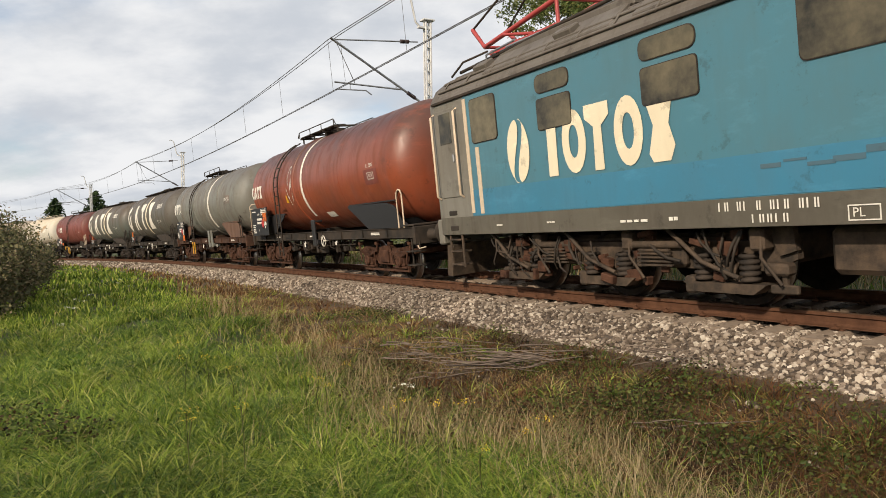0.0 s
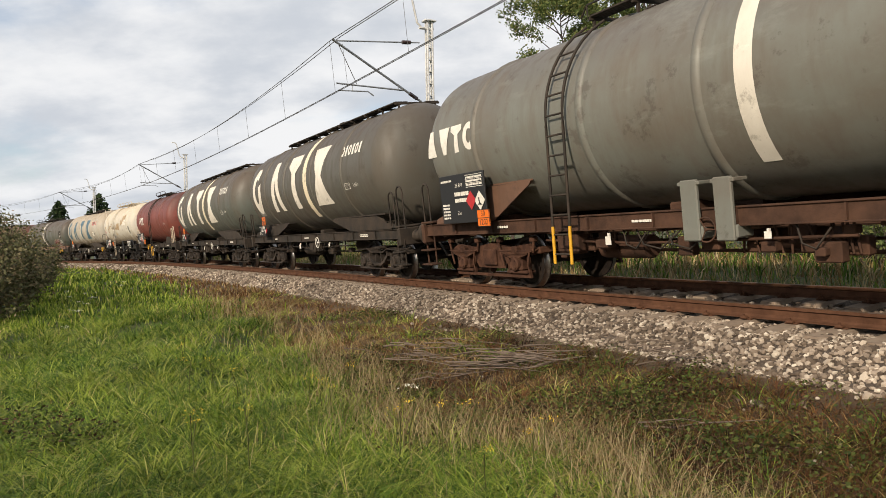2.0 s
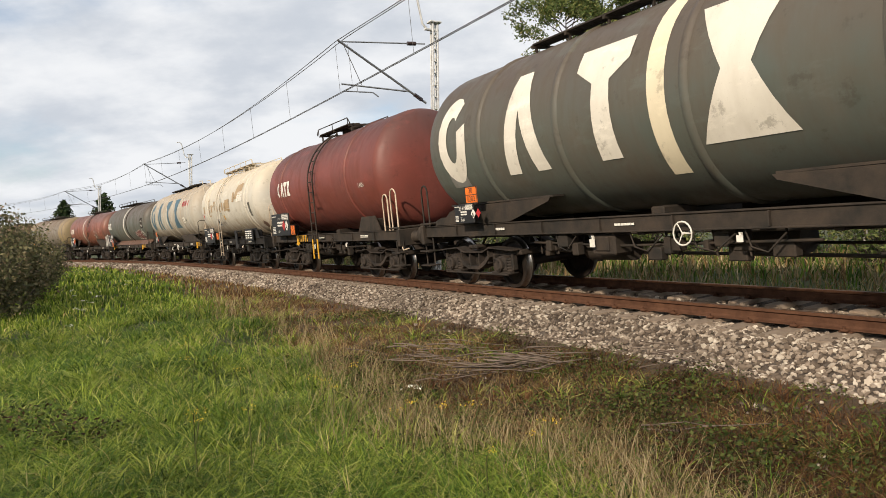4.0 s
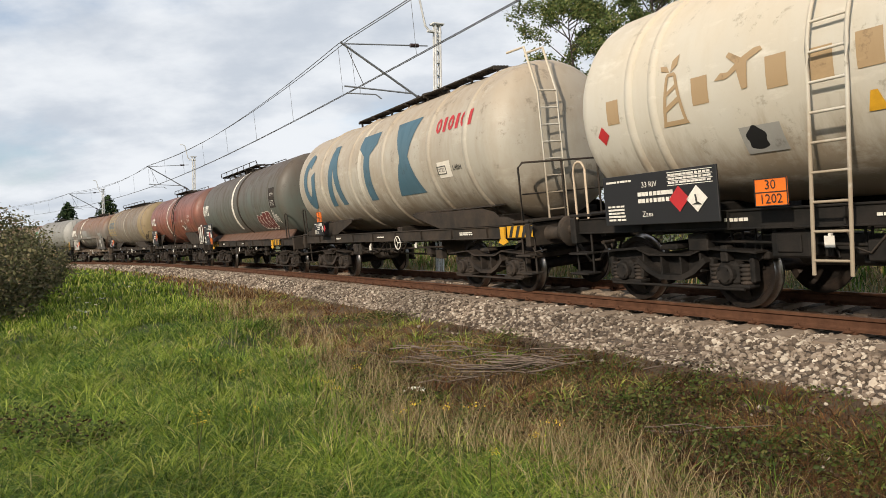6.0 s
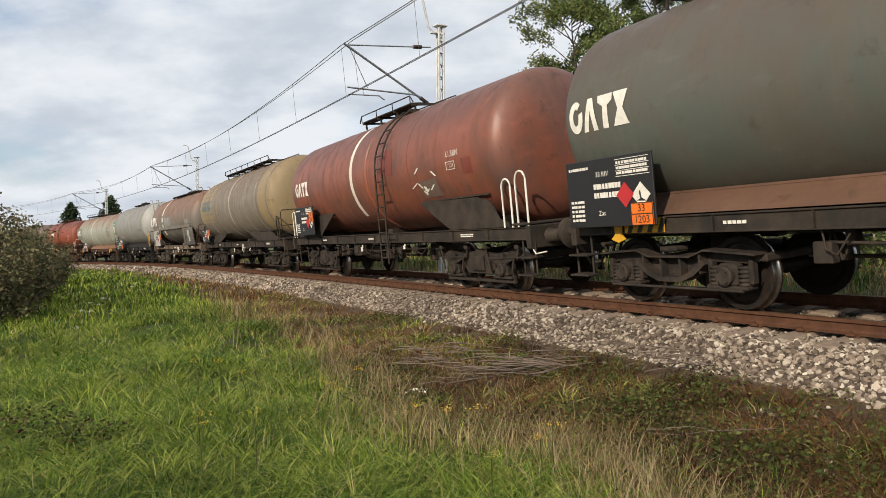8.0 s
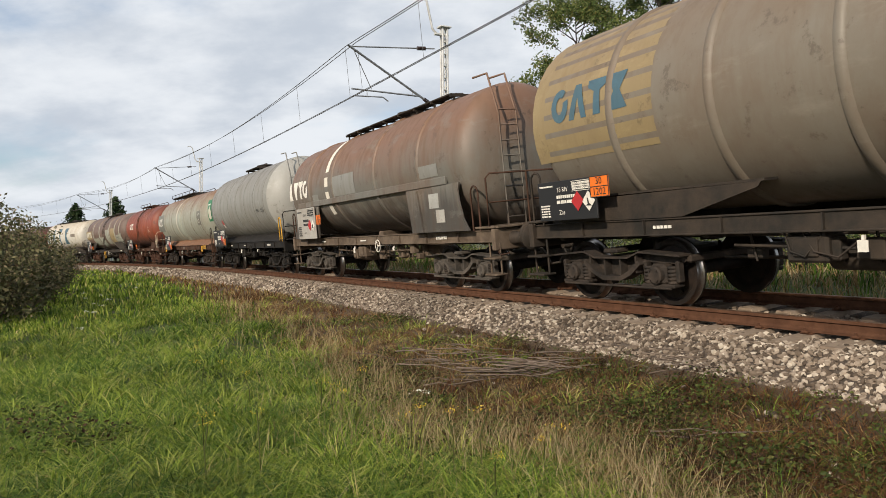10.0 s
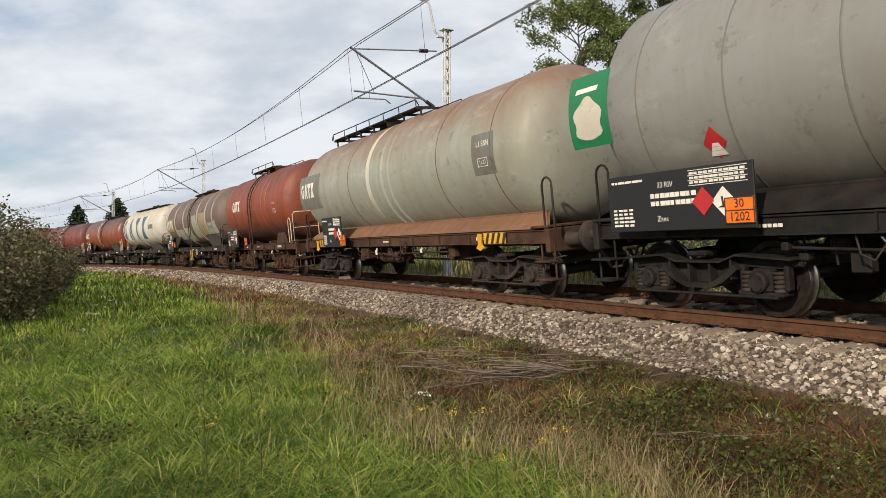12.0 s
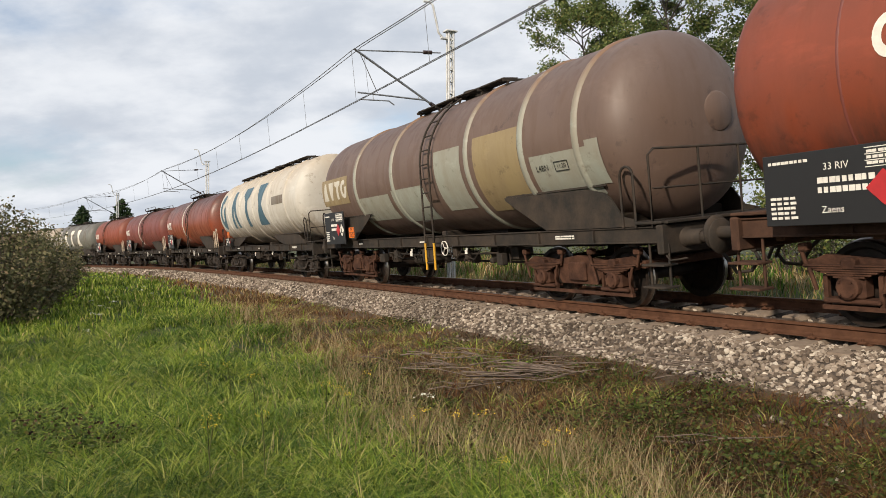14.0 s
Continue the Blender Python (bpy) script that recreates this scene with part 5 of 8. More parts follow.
    if "end_ladder" in spec:
        sh = Shape()
        x = xf + 0.1
        for y in (-0.75, -0.35):
            sh.tube([(x, y, 1.28), (x, y, zc + 0.75), (x - 0.28, y, zc + R + 0.1), (x - 0.8, y, zc + R + 0.12)], 0.022, 6)
        for i in range(9):
            z = 1.45 + i * 0.29
            if z < zc + 0.8:
                sh.tube([(x, -0.75, z), (x, -0.35, z)], 0.016, 5)
        part("end_ladder", sh, M[spec["end_ladder"]], root)
    # boards
    if "board" in spec:
        u, z, w, h = spec["board"]
        sign_board(root, fx(u), z, w, h, spec, spec.get("board_y", -1.47))
    if "plate" in spec:
        u, z = spec["plate"]
        hazard_plate(root, fx(u), z, *spec.get("code", ("30", "1202")), y=spec.get("plate_y", -1.5))
    if spec.get("stripes"):
        for u in spec["stripes"]:
            hz = Shape().box((fx(u), -1.255, 1.13), (0.75, 0.012, 0.2))
            h_ = part("hazard_stripe", hz, M["yellow"], root, "yellow and black striped panel")
            bk = Shape()
            for k in range(4):
                x = fx(u) - 0.32 + k * 0.19
                bk.slab([(x, 1.035), (x + 0.08, 1.035), (x + 0.17, 1.225), (x + 0.09, 1.225)], -1.262, -1.268)
            part("black_stripe", bk, M["ink"], h_)
            hk = Shape().slab([(fx(u) - 0.55, 1.22), (fx(u) - 0.4, 1.22), (fx(u) - 0.42, 1.02), (fx(u) - 0.34, 0.95), (fx(u) - 0.48, 0.9), (fx(u) - 0.62, 0.95), (fx(u) - 0.54, 1.02)], -1.27, -1.3)
            part("rope_hook", hk, M["yellow"], root, "yellow rope hook")
    sm = Shape()
    bars(sm, e - 3.0, 1.09, 0.5, 0.07, -1.236, 2, 7, 0.3, seed=int(L * 10)); bars(sm, -e + 3.4, 1.1, 0.34, 0.05, -1.236, 1, 5, 0.2, seed=3)
    bars(sm, -0.4, 1.1, 0.4, 0.04, -1.236, 1, 6, 0.2, seed=5)
    tagged(part("frame_lettering", sm, M["letter"], root), kind="stuff")
    for u in spec.get("brackets", ()):
        part("side_bracket", Shape().box((fx(u), -1.3, 1.22), (0.26, 0.06, 0.75), 0.015).box((fx(u), -1.15, 0.95), (0.3, 0.3, 0.16), 0.02).box((fx(u), -1.2, 1.55), (0.34, 0.25, 0.05), 0.01), M[spec.get("bracket_paint", "grey")], root, "upright bracket")
    for u, z, w, h in spec.get("notices", ()):
        nb = part("notice_board", Shape().box((fx(u), -1.33, z), (w, 0.03, h), 0.005), M["black"], root, "black notice board")
        nt = Shape(); bars(nt, fx(u) - w * 0.42, z - h * 0.4, w * 0.84, h * 0.8, -1.35, 4, 3, 0.45, seed=int(w * 100))
        tagged(part("notice_lines", nt, M["letter"], nb), kind="stuff")
    TRAIN.append((root, mid))
    WHEEL_OF[root.name] = [w for w in WHEELS if w[0].parent is root]
    return root


TRAIN, WHEEL_OF = [], {}
GW = ("crescent", "chevron", "goblet", "hour")


def small_mark(u, z, step=0.31, w=0.3, h=0.42, m="letter"):
    """A four-part mark beside the rear end; u is its rearmost edge."""
    return (GW, [u - w / 2 - step * k for k in range(4)], z, w, h, m)


def big_mark(us, m="white", z=2.03, h=1.66, w=1.0):
    return (GW, us, z, w, h, m)


W = tank_wagon
W(-83.6, -69.4, "orange-red tank wagon with one white band and a rusty frame", dict(paint="orange", rings=(-75.6,), seams=(-73.2, -79.3), bands=((-76.4, 0.16, "white"),), marks=(small_mark(-71.0, 2.5), (("wedge",), [-74.8], 2.2, 0.24, 0.24, "yellow")),
  codes=(("L1.5BN", -81.35, 2.74, 0.8),), patches=((-80.95, 2.3, 0.75, 0.36, "oxide"), (-77.4, 1.64, 0.6, 0.2, "letter")), board=(-71.75, 1.7, 1.9, 0.95), plate=(-72.45, 1.85), plate_y=-1.50, dates=(("12.24", -81.35, 2.5, False),), scribble=((-75.1, 1.95, 0.45, 1.3, 9),), rear_platform=True, rear_rails=False, front=0.7, dish=0.75, second_hoop=False, ladder=-74.2, ladder_foot=False, old=True, bogie="rustbogie",
  cradle_paint="black", rail_paint="creamrail", walk=(-2.1, 0.9), brackets=(-76.7,), bracket_paint="black", word="Zas"))
W(-69.4, -55.1, "grey-green tank wagon with one white band, rust-stained", dict(paint="grey", rings=(-58.3, -61.2, -65.6, -63.3), ring_paint="grey", bands=((-63.95, 0.24, "white"),), marks=((("wedge",), [-56.75], 2.55, 0.36, 0.5, "letter"), (("flared", "goblet", "crescent"), [-57.25, -57.7, -58.15], 2.55, 0.4, 0.5, "letter")),
  codes=(("L4BH", -66.85, 2.8, 1.0),), dates=(("11.20", -67.3, 2.8, False),), front=0.55, dish=0.75, second_hoop=False, patches=((-66.9, 2.62, 0.65, 0.34, "brown"),), board=(-57.8, 1.7, 1.6, 0.9), plate=(-58.5, 1.32), plate_y=-1.5, ladder=-60.8, old=True, bogie="rustbogie", frame="rustframe", cradle_paint="skirt", brackets=(-62.95, -63.45), walk=(-1.6, 1.2), code=("30", "1202")))
for a, b, m, lm in ((-55.1, -41.1, "dark", "white"), (-41.1, -27.2, "dark2", "white")):
    d = a + 55.1
    W(a, b, "dark grey tank wagon with large cream shapes along its side", dict(paint=m, rings=(-44.7 + d, -46.9 + d, -49.4 + d, -51.8 + d), bands=((-48.95 + d, 0.3, "creamletter"),), marks=(big_mark([-43.75 + d, -45.95 + d, -47.9 + d, -50.15 + d], lm),
      (("ring", "bar", "ring", "bar", "ring", "bar"), [-51.9 + d - 0.22 * k for k in range(6)], 3.15, 0.2, 0.28, "letter")), codes=(("L4BH", -52.65 + d, 2.4, 0.85),), dates=(("07.23", -52.12 + d, 2.4, False),), plate=(-44.35 + d, 1.78), board=(-44.0 + d, 1.45, 0.7, 0.35), diamond_out=True,
      cradle="thin", bogie="bogie", rail_paint="frame", rail_in=0.75, front=0.6, dish=0.85, walk=(-2.8, 5.5), rail=False, zc=2.72, R=1.46, patches=((-43.4 + d, 1.95, 0.6, 0.35, "silver"),)))
W(-27.2, -15.7, "oxide-red tank wagon with a black data board", dict(paint="oxide", rings=(-18.3, -24.0), seams=(-21.3,), marks=(small_mark(-18.0, 2.5, 0.33, 0.32, 0.46),), codes=(("L4BN", -25.0, 2.4, 1.0),), board=(-18.05, 1.62, 1.95, 0.72), plate=(-19.4, 1.42),
  cradle="small", walk=(-1.2, 1.2), rear=0.85, front=0.9, rail_paint="creamrail", stripes=(-19.6,), ladder=-21.6, word="Zaes", rear_platform=True, rear_rails=False))
W(-15.7, -4.5, "cream tank wagon with faded brown patches and a black frame", dict(paint="cream", rings=(-13.45, -13.85, -6.68, -7.1), ring_paint="cream", marks=((("derrick",), [-7.44], 2.32, 0.42, 0.85, "caramel"), (("lorry",), [-10.62], 2.42, 0.95, 0.5, "caramel"), (("slope",), [-12.5], 2.85, 1.2, 0.62, "caramel"), (("slope",), [-12.7], 2.72, 0.95, 0.42, "white"), (("blob",), [-15.0], 1.62, 0.5, 0.35, "skirt"), (("aeroplane",), [-8.4], 2.56, 0.64, 0.44, "caramel"), (("blob",), [-8.47], 1.9, 0.26, 0.3, "black"), (("diamond",), [-6.12], 2.24, 0.22, 0.26, "red"), (("wedge",), [-9.84], 2.1, 0.2, 0.2, "yellow")),
  patches=((-6.25, 2.49, 0.23, 0.32, "caramel"), (-7.74, 2.5, 0.24, 0.32, "caramel"), (-8.75, 2.5, 0.25, 0.34, "caramel"), (-9.25, 2.46, 0.25, 0.34, "caramel"), (-9.73, 2.5, 0.26, 0.34, "caramel"), (-11.6, 2.75, 0.3, 0.4, "caramel"), 
  (-13.7, 2.1, 0.45, 0.55, "grey"), (-8.28, 1.86, 0.52, 0.34, "ash")), codes=(("L1.5BN!", -13.9, 2.28, 0.8),), dates=(("11.21", -13.9, 2.52, True),), front_rails=False, board=(-7.08, 1.46, 1.95, 0.66), plate=(-8.76, 1.42), ladder=-9.55, ladder_paint="cream", ladder_foot=False, cradle="small", cradle_paint="black", walk=(-2.3, 2.2), brackets=(-11.2,), bracket_paint="black", notices=((-13.3, 1.4, 1.1, 0.42),),
  walk_paint="cream", rail_paint="creamrail", platform=True, rear=0.85, front=0.62, frame="blackframe", bogie="blackbogie", word="Zaes"))
W(-4.5, 8.9, "cream tank wagon with large petrol-blue shapes along its side", dict(paint="beige", rings=(5.6, 3.4, 1.35, -0.95, -3.3 + 0.9), ring_paint="beige", bands=((2.75, 0.2, "cream"),), marks=(big_mark([6.66, 4.65, 2.3, 0.2], "blueletter"), (("ring", "bar", "ring", "bar", "ring", "bar"), [-1.35 - 0.24 * k for k in range(6)], 3.12, 0.21, 0.3, "red")),
  codes=(("L4BH!", -2.0, 2.4, 0.9),), plate=(6.0, 1.78), board=(6.2, 1.45, 0.7, 0.35), diamond_out=True, cradle="thin", walk=(-2.3, 4.5), rail=False, platform=True, dish=0.7, end_ladder="cream", rail_paint="frame", hoop=False, stripes=(-3.6,), dates=(("07.22", -1.4, 2.4, True),), rear=0.65, front=0.8, zc=2.72, R=1.46, patches=((-1.25, 2.25, 0.5, 0.32, "white"),)))
W(8.9, 23.3, "dark green-grey tank wagon with spray paint and one white band", dict(paint="dark2", rings=(15.65,), ring_paint="frame", seams=(13.2,), bands=((16.55, 0.26, "white"),), marks=(small_mark(22.35, 2.5, 0.31, 0.3, 0.46),), codes=(("L1.5BN", 10.98, 2.82, 0.8),), dates=(("07.25", 11.0, 2.52, False),), board=(21.6, 1.62, 1.75, 0.95), plate=(20.95, 1.3), code=("33", "1203"),
  cradle="long", cradle_paint="skirt", stripes=(11.5, 21.2), walk=(-5.1, 0.9), patches=((11.35, 2.35, 0.68, 0.7, "frame"),), rear=0.45, front=1.0, second_hoop=False))
W(23.3, 38.0, "orange-red tank wagon with one white band, paint blotched", dict(paint="rustorange", scribble=((27.6, 2.0, 1.0, 0.5, 9),), dates=(("12.24", 26.1, 2.5, False),), seam_paint="oxide", rings=(30.4,), seams=(28.0, 33.5), bands=((31.35, 0.18, "white"),), marks=(small_mark(36.15, 2.5),), codes=(("L1.5BN", 26.0, 2.72, 1.0),), board=(35.4, 1.75, 1.7, 0.85), plate=(34.7, 1.85), ladder=29.3, ladder_foot=False, old=True, rail_paint="letter",
  cradle_paint="frame", walk=(-1.5, 1.5), patches=((25.7, 2.3, 0.35, 0.3, "oxide"), (29.5, 2.55, 0.7, 0.6, "oxide"), (27.6, 1.95, 0.8, 0.4, "umber"))))
W(38.0, 52.3, "brown-grey ribbed tank wagon with an ochre end and blue shapes", dict(paint="ribbed", rings=(39.6, 41.2, 42.8, 44.4, 46.0, 47.6, 49.3), front_end=("tan", 1.7), patches=((51.1, 2.2, 2.6, 2.2, "tan"),), marks=(small_mark(50.6, 2.75, 0.42, 0.4, 0.5, "blueletter"),), bands=((45.2, 0.22, "beige"),), plate=(49.6, 1.75), board=(50.4, 1.6, 1.4, 0.6), cradle="thin",
  walk=(-3.5, 3.5), zc=2.74, R=1.47, platform=True))
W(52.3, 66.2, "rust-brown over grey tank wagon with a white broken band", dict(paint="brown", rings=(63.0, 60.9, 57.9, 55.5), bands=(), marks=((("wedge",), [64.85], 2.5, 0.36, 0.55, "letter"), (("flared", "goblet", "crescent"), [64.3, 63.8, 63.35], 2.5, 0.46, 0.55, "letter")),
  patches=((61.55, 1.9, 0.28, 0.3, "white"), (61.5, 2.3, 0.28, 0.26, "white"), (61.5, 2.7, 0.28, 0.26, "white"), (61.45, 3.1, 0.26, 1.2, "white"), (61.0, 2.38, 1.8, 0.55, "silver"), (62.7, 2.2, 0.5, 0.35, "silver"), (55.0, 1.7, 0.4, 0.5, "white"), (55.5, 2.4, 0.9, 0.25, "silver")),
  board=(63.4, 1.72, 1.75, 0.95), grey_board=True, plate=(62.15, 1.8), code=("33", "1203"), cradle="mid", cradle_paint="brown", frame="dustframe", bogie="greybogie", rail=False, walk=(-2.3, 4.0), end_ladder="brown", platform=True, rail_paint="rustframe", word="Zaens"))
W(66.2, 78.5, "smooth silver-grey tank wagon with a green panel and black frame", dict(paint="silver", cone=True, seam_paint="grey", front_end=("ash", 0.62), seams=(68.2, 69.6, 71, 72.4, 73.8, 75.2, 76.6), patches=((78.0, 2.35, 0.85, 1.05, "green"), ), marks=((("blob",), [77.58], 2.45, 0.62, 0.62, "cream"), (("bar",), [77.6], 3.12, 0.9, 0.07, "letter"), (("diamond",), [75.5], 1.95, 0.34, 0.42, "red"), (("wedge",), [75.5], 1.98, 0.26, 0.17, "letter")), codes=(("L4BN!", 69.2, 2.45, 1.1),), board=(76.1, 1.5, 2.4, 0.75), plate=(75.1, 1.33), plate_y=-1.5, cradle="long", cradle_paint="blackframe", rail_in=0.8,
  walk=(-1.2, 0.7), rail=False, end_ladder="silver", rail_paint="blackframe", hoop_paint="yellow", frame="blackframe", bogie="blackbogie", dates=(("11.20", 68.5, 2.45, True),), platform=True, zc=2.78, R=1.5, rear=0.7, front=0.85, word="Zaes"))
W(78.5, 92.8, "pale sage tank wagon dusted brown above, rusty skirt", dict(paint="sage", rings=(85.35, 84.95), seam_paint="skirt", rail_in=0.4, seams=(82.5, 87.6, 80.4), bands=((86.2, 0.22, "cream"),), patches=((91.95, 2.2, 1.9, 1.05, "grey"), (81.05, 2.3, 0.75, 0.75, "grey")), marks=(small_mark(91.75, 2.55, 0.31, 0.3, 0.44),), codes=(("L1.5BN", 80.65, 2.85, 0.9),), dates=(("11.21", 80.68, 2.52, False),), second_hoop=False, board=(89.1, 1.46, 1.6, 0.85),
  plate=(88.2, 1.22), plate_y=-1.51, cradle="long", cradle_paint="rustskirt", frame="rustframe", stripes=(80.8, 90.6), walk=(-4.9, 0.9), rear=0.75, front=0.65, dish=0.8))
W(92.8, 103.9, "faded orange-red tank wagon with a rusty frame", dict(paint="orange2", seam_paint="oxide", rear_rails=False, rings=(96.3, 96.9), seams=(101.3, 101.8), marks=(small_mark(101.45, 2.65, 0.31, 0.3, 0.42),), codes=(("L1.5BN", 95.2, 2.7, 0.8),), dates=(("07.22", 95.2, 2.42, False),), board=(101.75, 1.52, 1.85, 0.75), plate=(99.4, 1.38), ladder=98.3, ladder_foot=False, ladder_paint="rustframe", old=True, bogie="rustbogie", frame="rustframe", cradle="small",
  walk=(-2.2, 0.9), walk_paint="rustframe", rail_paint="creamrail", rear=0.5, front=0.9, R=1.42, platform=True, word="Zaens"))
W(103.9, 119.3, "umber-brown tank wagon patched with pale sage paint", dict(paint="umber", rings=(105.95, 107.4, 109.25, 112.8, 115.2), ring_paint="sage", patches=((107.2, 1.75, 1.5, 0.8, "sage"), (109.0, 1.65, 1.5, 1.5, "tan"), (110.6, 1.75, 1.1, 1.3, "sage"), (113.0, 1.6, 1.7, 0.9, "sage"), (115.2, 1.7, 2.0, 0.7, "sage"), (117.9, 2.25, 2.1, 0.75, "tan"), (105.75, 1.9, 0.3, 0.7, "sage")),
  marks=((("wedge",), [117.6], 2.4, 0.4, 0.5, "cream"), (("flared", "goblet", "crescent"), [117.1, 116.6, 116.1], 2.4, 0.45, 0.5, "cream")), codes=(("L4BN!", 106.9, 2.25, 0.9),), dates=(("11.20", 106.4, 2.25, True),), board=(117.0, 1.6, 1.6, 0.9), plate=(115.6, 1.45), code=("33", "1203"), ladder=110.8, old=True, bogie="rustbogie", cradle_paint="frame", walk=(-1.2, 2.6), rail=False, platform=True, front=0.85, dish=0.75))
W(119.3, 134.0, "pearl-white ribbed tank wagon with petrol-blue shapes", dict(paint="pearl", rings=(122.0, 124.2, 126.4, 128.6, 130.8), ring_paint="pearl", marks=(big_mark([131.8, 129.6, 127.4, 125.2], "blueletter"),), plate=(131.0, 1.78), board=(131.4, 1.45, 0.7, 0.35), diamond_out=True, cradle="thin", walk=(-4.5, 5.0), rail=False, zc=2.72, R=1.46, platform=True, patches=((123.6, 2.7, 1.4, 0.3, "ribbed"),)))
for a, b, m in ((134.0, 148.3, "orange"), (148.3, 162.6, "oxide"), (162.6, 174.0, "orange2")):
    W(a, b, "orange-red tank wagon with one white band" if m == "orange" else "dull red tank wagon with one white band", dict(paint=m, rings=(a + 7.0,), bands=((a + 7.9, 0.18, "white"),) if m != "orange2" else (), marks=(small_mark(b - 1.7, 2.5),), board=(b - 2.5, 1.75, 1.7, 0.85), ladder=a + 6.3, ladder_foot=False, old=True, cradle_paint="frame", rail_paint="creamrail", walk=(-1.5, 1.8)))
W(174.0, 188.0, "dark grey tank wagon with pale shapes along its side", dict(paint="grey", rings=(177.0, 179.5, 182.0, 184.5), marks=(big_mark([185.6, 183.4, 181.2, 178.8], "white"),), cradle="thin", walk=(-4.5, 5.0), rail=False, zc=2.72, R=1.46))
W(188.0, 202.0, "cream tank wagon with brown stained rings", dict(paint="beige", rings=(190.5, 193.0, 195.5, 198.0, 200.0), ring_paint="beige", cradle="thin", walk=(-4.0, 4.0), rail=False))
W(202.0, 216.0, "oxide-red tank wagon with one pale band", dict(paint="oxide", rings=(209.0,), bands=((210.0, 0.18, "white"),), cradle_paint="frame", old=True))


# ---- the locomotive ----
def locomotive(u_rear):
    half = 9.62
    mid = u_rear - half
    root = tagged(new("electric_locomotive"), "teal-blue electric locomotive with a weathered grey frame and roof", "locomotive")
    # body shell lofted along x: half-width, then side and roof outline
    def section(w):
        return [(-w, 1.02), (-w, 1.34), (-w, 3.47), (-w + 0.03, 3.56), (-w + 0.16, 3.76), (-w * 0.72, 3.93), (-w * 0.38, 4.03), (0, 4.06),
                (w * 0.38, 4.03), (w * 0.72, 3.93), (w - 0.16, 3.76), (w - 0.03, 3.56), (w, 3.47), (w, 1.34), (w, 1.02)]
    xs = [(-8.98, 0.75), (-8.94, 1.1), (-8.82, 1.34), (-8.62, 1.46), (-8.4, 1.5), (-7.35, 1.5), (-3.5, 1.5), (0, 1.5), (3.5, 1.5), (7.35, 1.5), (8.4, 1.5), (8.62, 1.46), (8.82, 1.34), (8.94, 1.1), (8.98, 0.75)]
    def loft(lo, hi, x_lo, x_hi, mat, name, label=""):
        sh = Shape()
        rows = [(x, section(w)) for x, w in xs if x_lo <= x <= x_hi]
        k = 15
        vs = [(x, y, z) for x, sec in rows for y, z in sec]
        fs = [(i * k + j, i * k + j + 1, (i + 1) * k + j + 1, (i + 1) * k + j) for i in range(len(rows) - 1) for j in range(k - 1) if lo <= j < hi]
        sh.add(vs, fs)
        return sh
    side = Shape()
    for lo, hi in ((1, 2), (12, 13)):
        q = loft(lo, hi, -7.36, 7.36, None, "")
        side.add(q.v, q.f)
    part("body_side", side, M["locoblue"], root, "teal-blue body side")
    for a, b, x in ((-9, -7.34, -8.98), (7.34, 9, 8.98)):
        for lo, hi in ((1, 2), (12, 13)):
            part("cab_side", loft(lo, hi, a, b, None, ""), M["locogrey"], root, "dull grey cab side")
        part("cab_front", Shape().add([(x, y, z) for y, z in section(0.75)], [tuple(range(15))]), M["locogrey"], root, "dull grey cab front")
    strip = Shape()
    for lo, hi in ((0, 1), (13, 14)):
        q = loft(lo, hi, -9, 9, None, ""); strip.add(q.v, q.f)
    strip.box((0, 0, 1.04), (17.2, 2.9, 0.06))
    part("underframe", strip, M["locostrip"], root, "grimy grey-brown underframe strip")
    roof = loft(2, 12, -9, 9, None, "")
    rf = part("roof", roof, M["roofgrey"], root)
    gut = Shape()
    for sy in (-1, 1):
        gut.box((0, sy * 1.515, 3.475), (16.9, 0.05, 0.05), 0.01)
    part("gutter", gut, M["frame"], rf, "dark gutter")
    hatch = Shape()
    for a, b in ((-6.9, -3.6), (-3.3, 3.2), (3.5, 6.8)):
        hatch.box(((a + b) / 2, 0, 4.08), (b - a, 1.9, 0.16), 0.03).box(((a + b) / 2, -1.15, 3.86), (b - a - 0.1, 0.5, 0.1), 0.02, Matrix.Rotation(radians(38), 3, "X"))
    part("roof_hatch", hatch, M["roofgrey"], rf)
    gear = Shape()
    for i in range(8):
        x = -3.0 + i * 0.85
        gear.box((x, -0.55, 4.22), (0.5, 0.3, 0.14), 0.03).tube([(x, -0.3, 4.2), (x + 0.6, -0.3, 4.3)], 0.02, 5)
    gear.tube([(-7.0, -0.7, 4.25), (6.8, -0.7, 4.25)], 0.018, 5).tube([(-7.2, -1.0, 4.0), (-7.2, -1.0, 4.15), (-6.3, -1.0, 4.2)], 0.02, 5)
    ribs = Shape()
    for y, z in ((-1.42, 3.68), (-1.27, 3.83), (-1.0, 3.955), (-0.72, 4.02)):
        ribs.tube([(-8.3, y, z), (8.3, y, z)], 0.022, 6)
    for k in range(22):
        x = -8.1 + k * 0.76
        ribs.tube([(x, -1.44, 3.66), (x, -1.3, 3.82), (x, -1.0, 3.96), (x, -0.6, 4.04)], 0.018, 5)
        if k % 3 == 1:
            ribs.box((x + 0.3, -1.18, 3.93), (0.42, 0.22, 0.12), 0.02, Matrix.Rotation(radians(30), 3, "X"))
    part("roof_ribs", ribs, M["roofgrey"], rf)
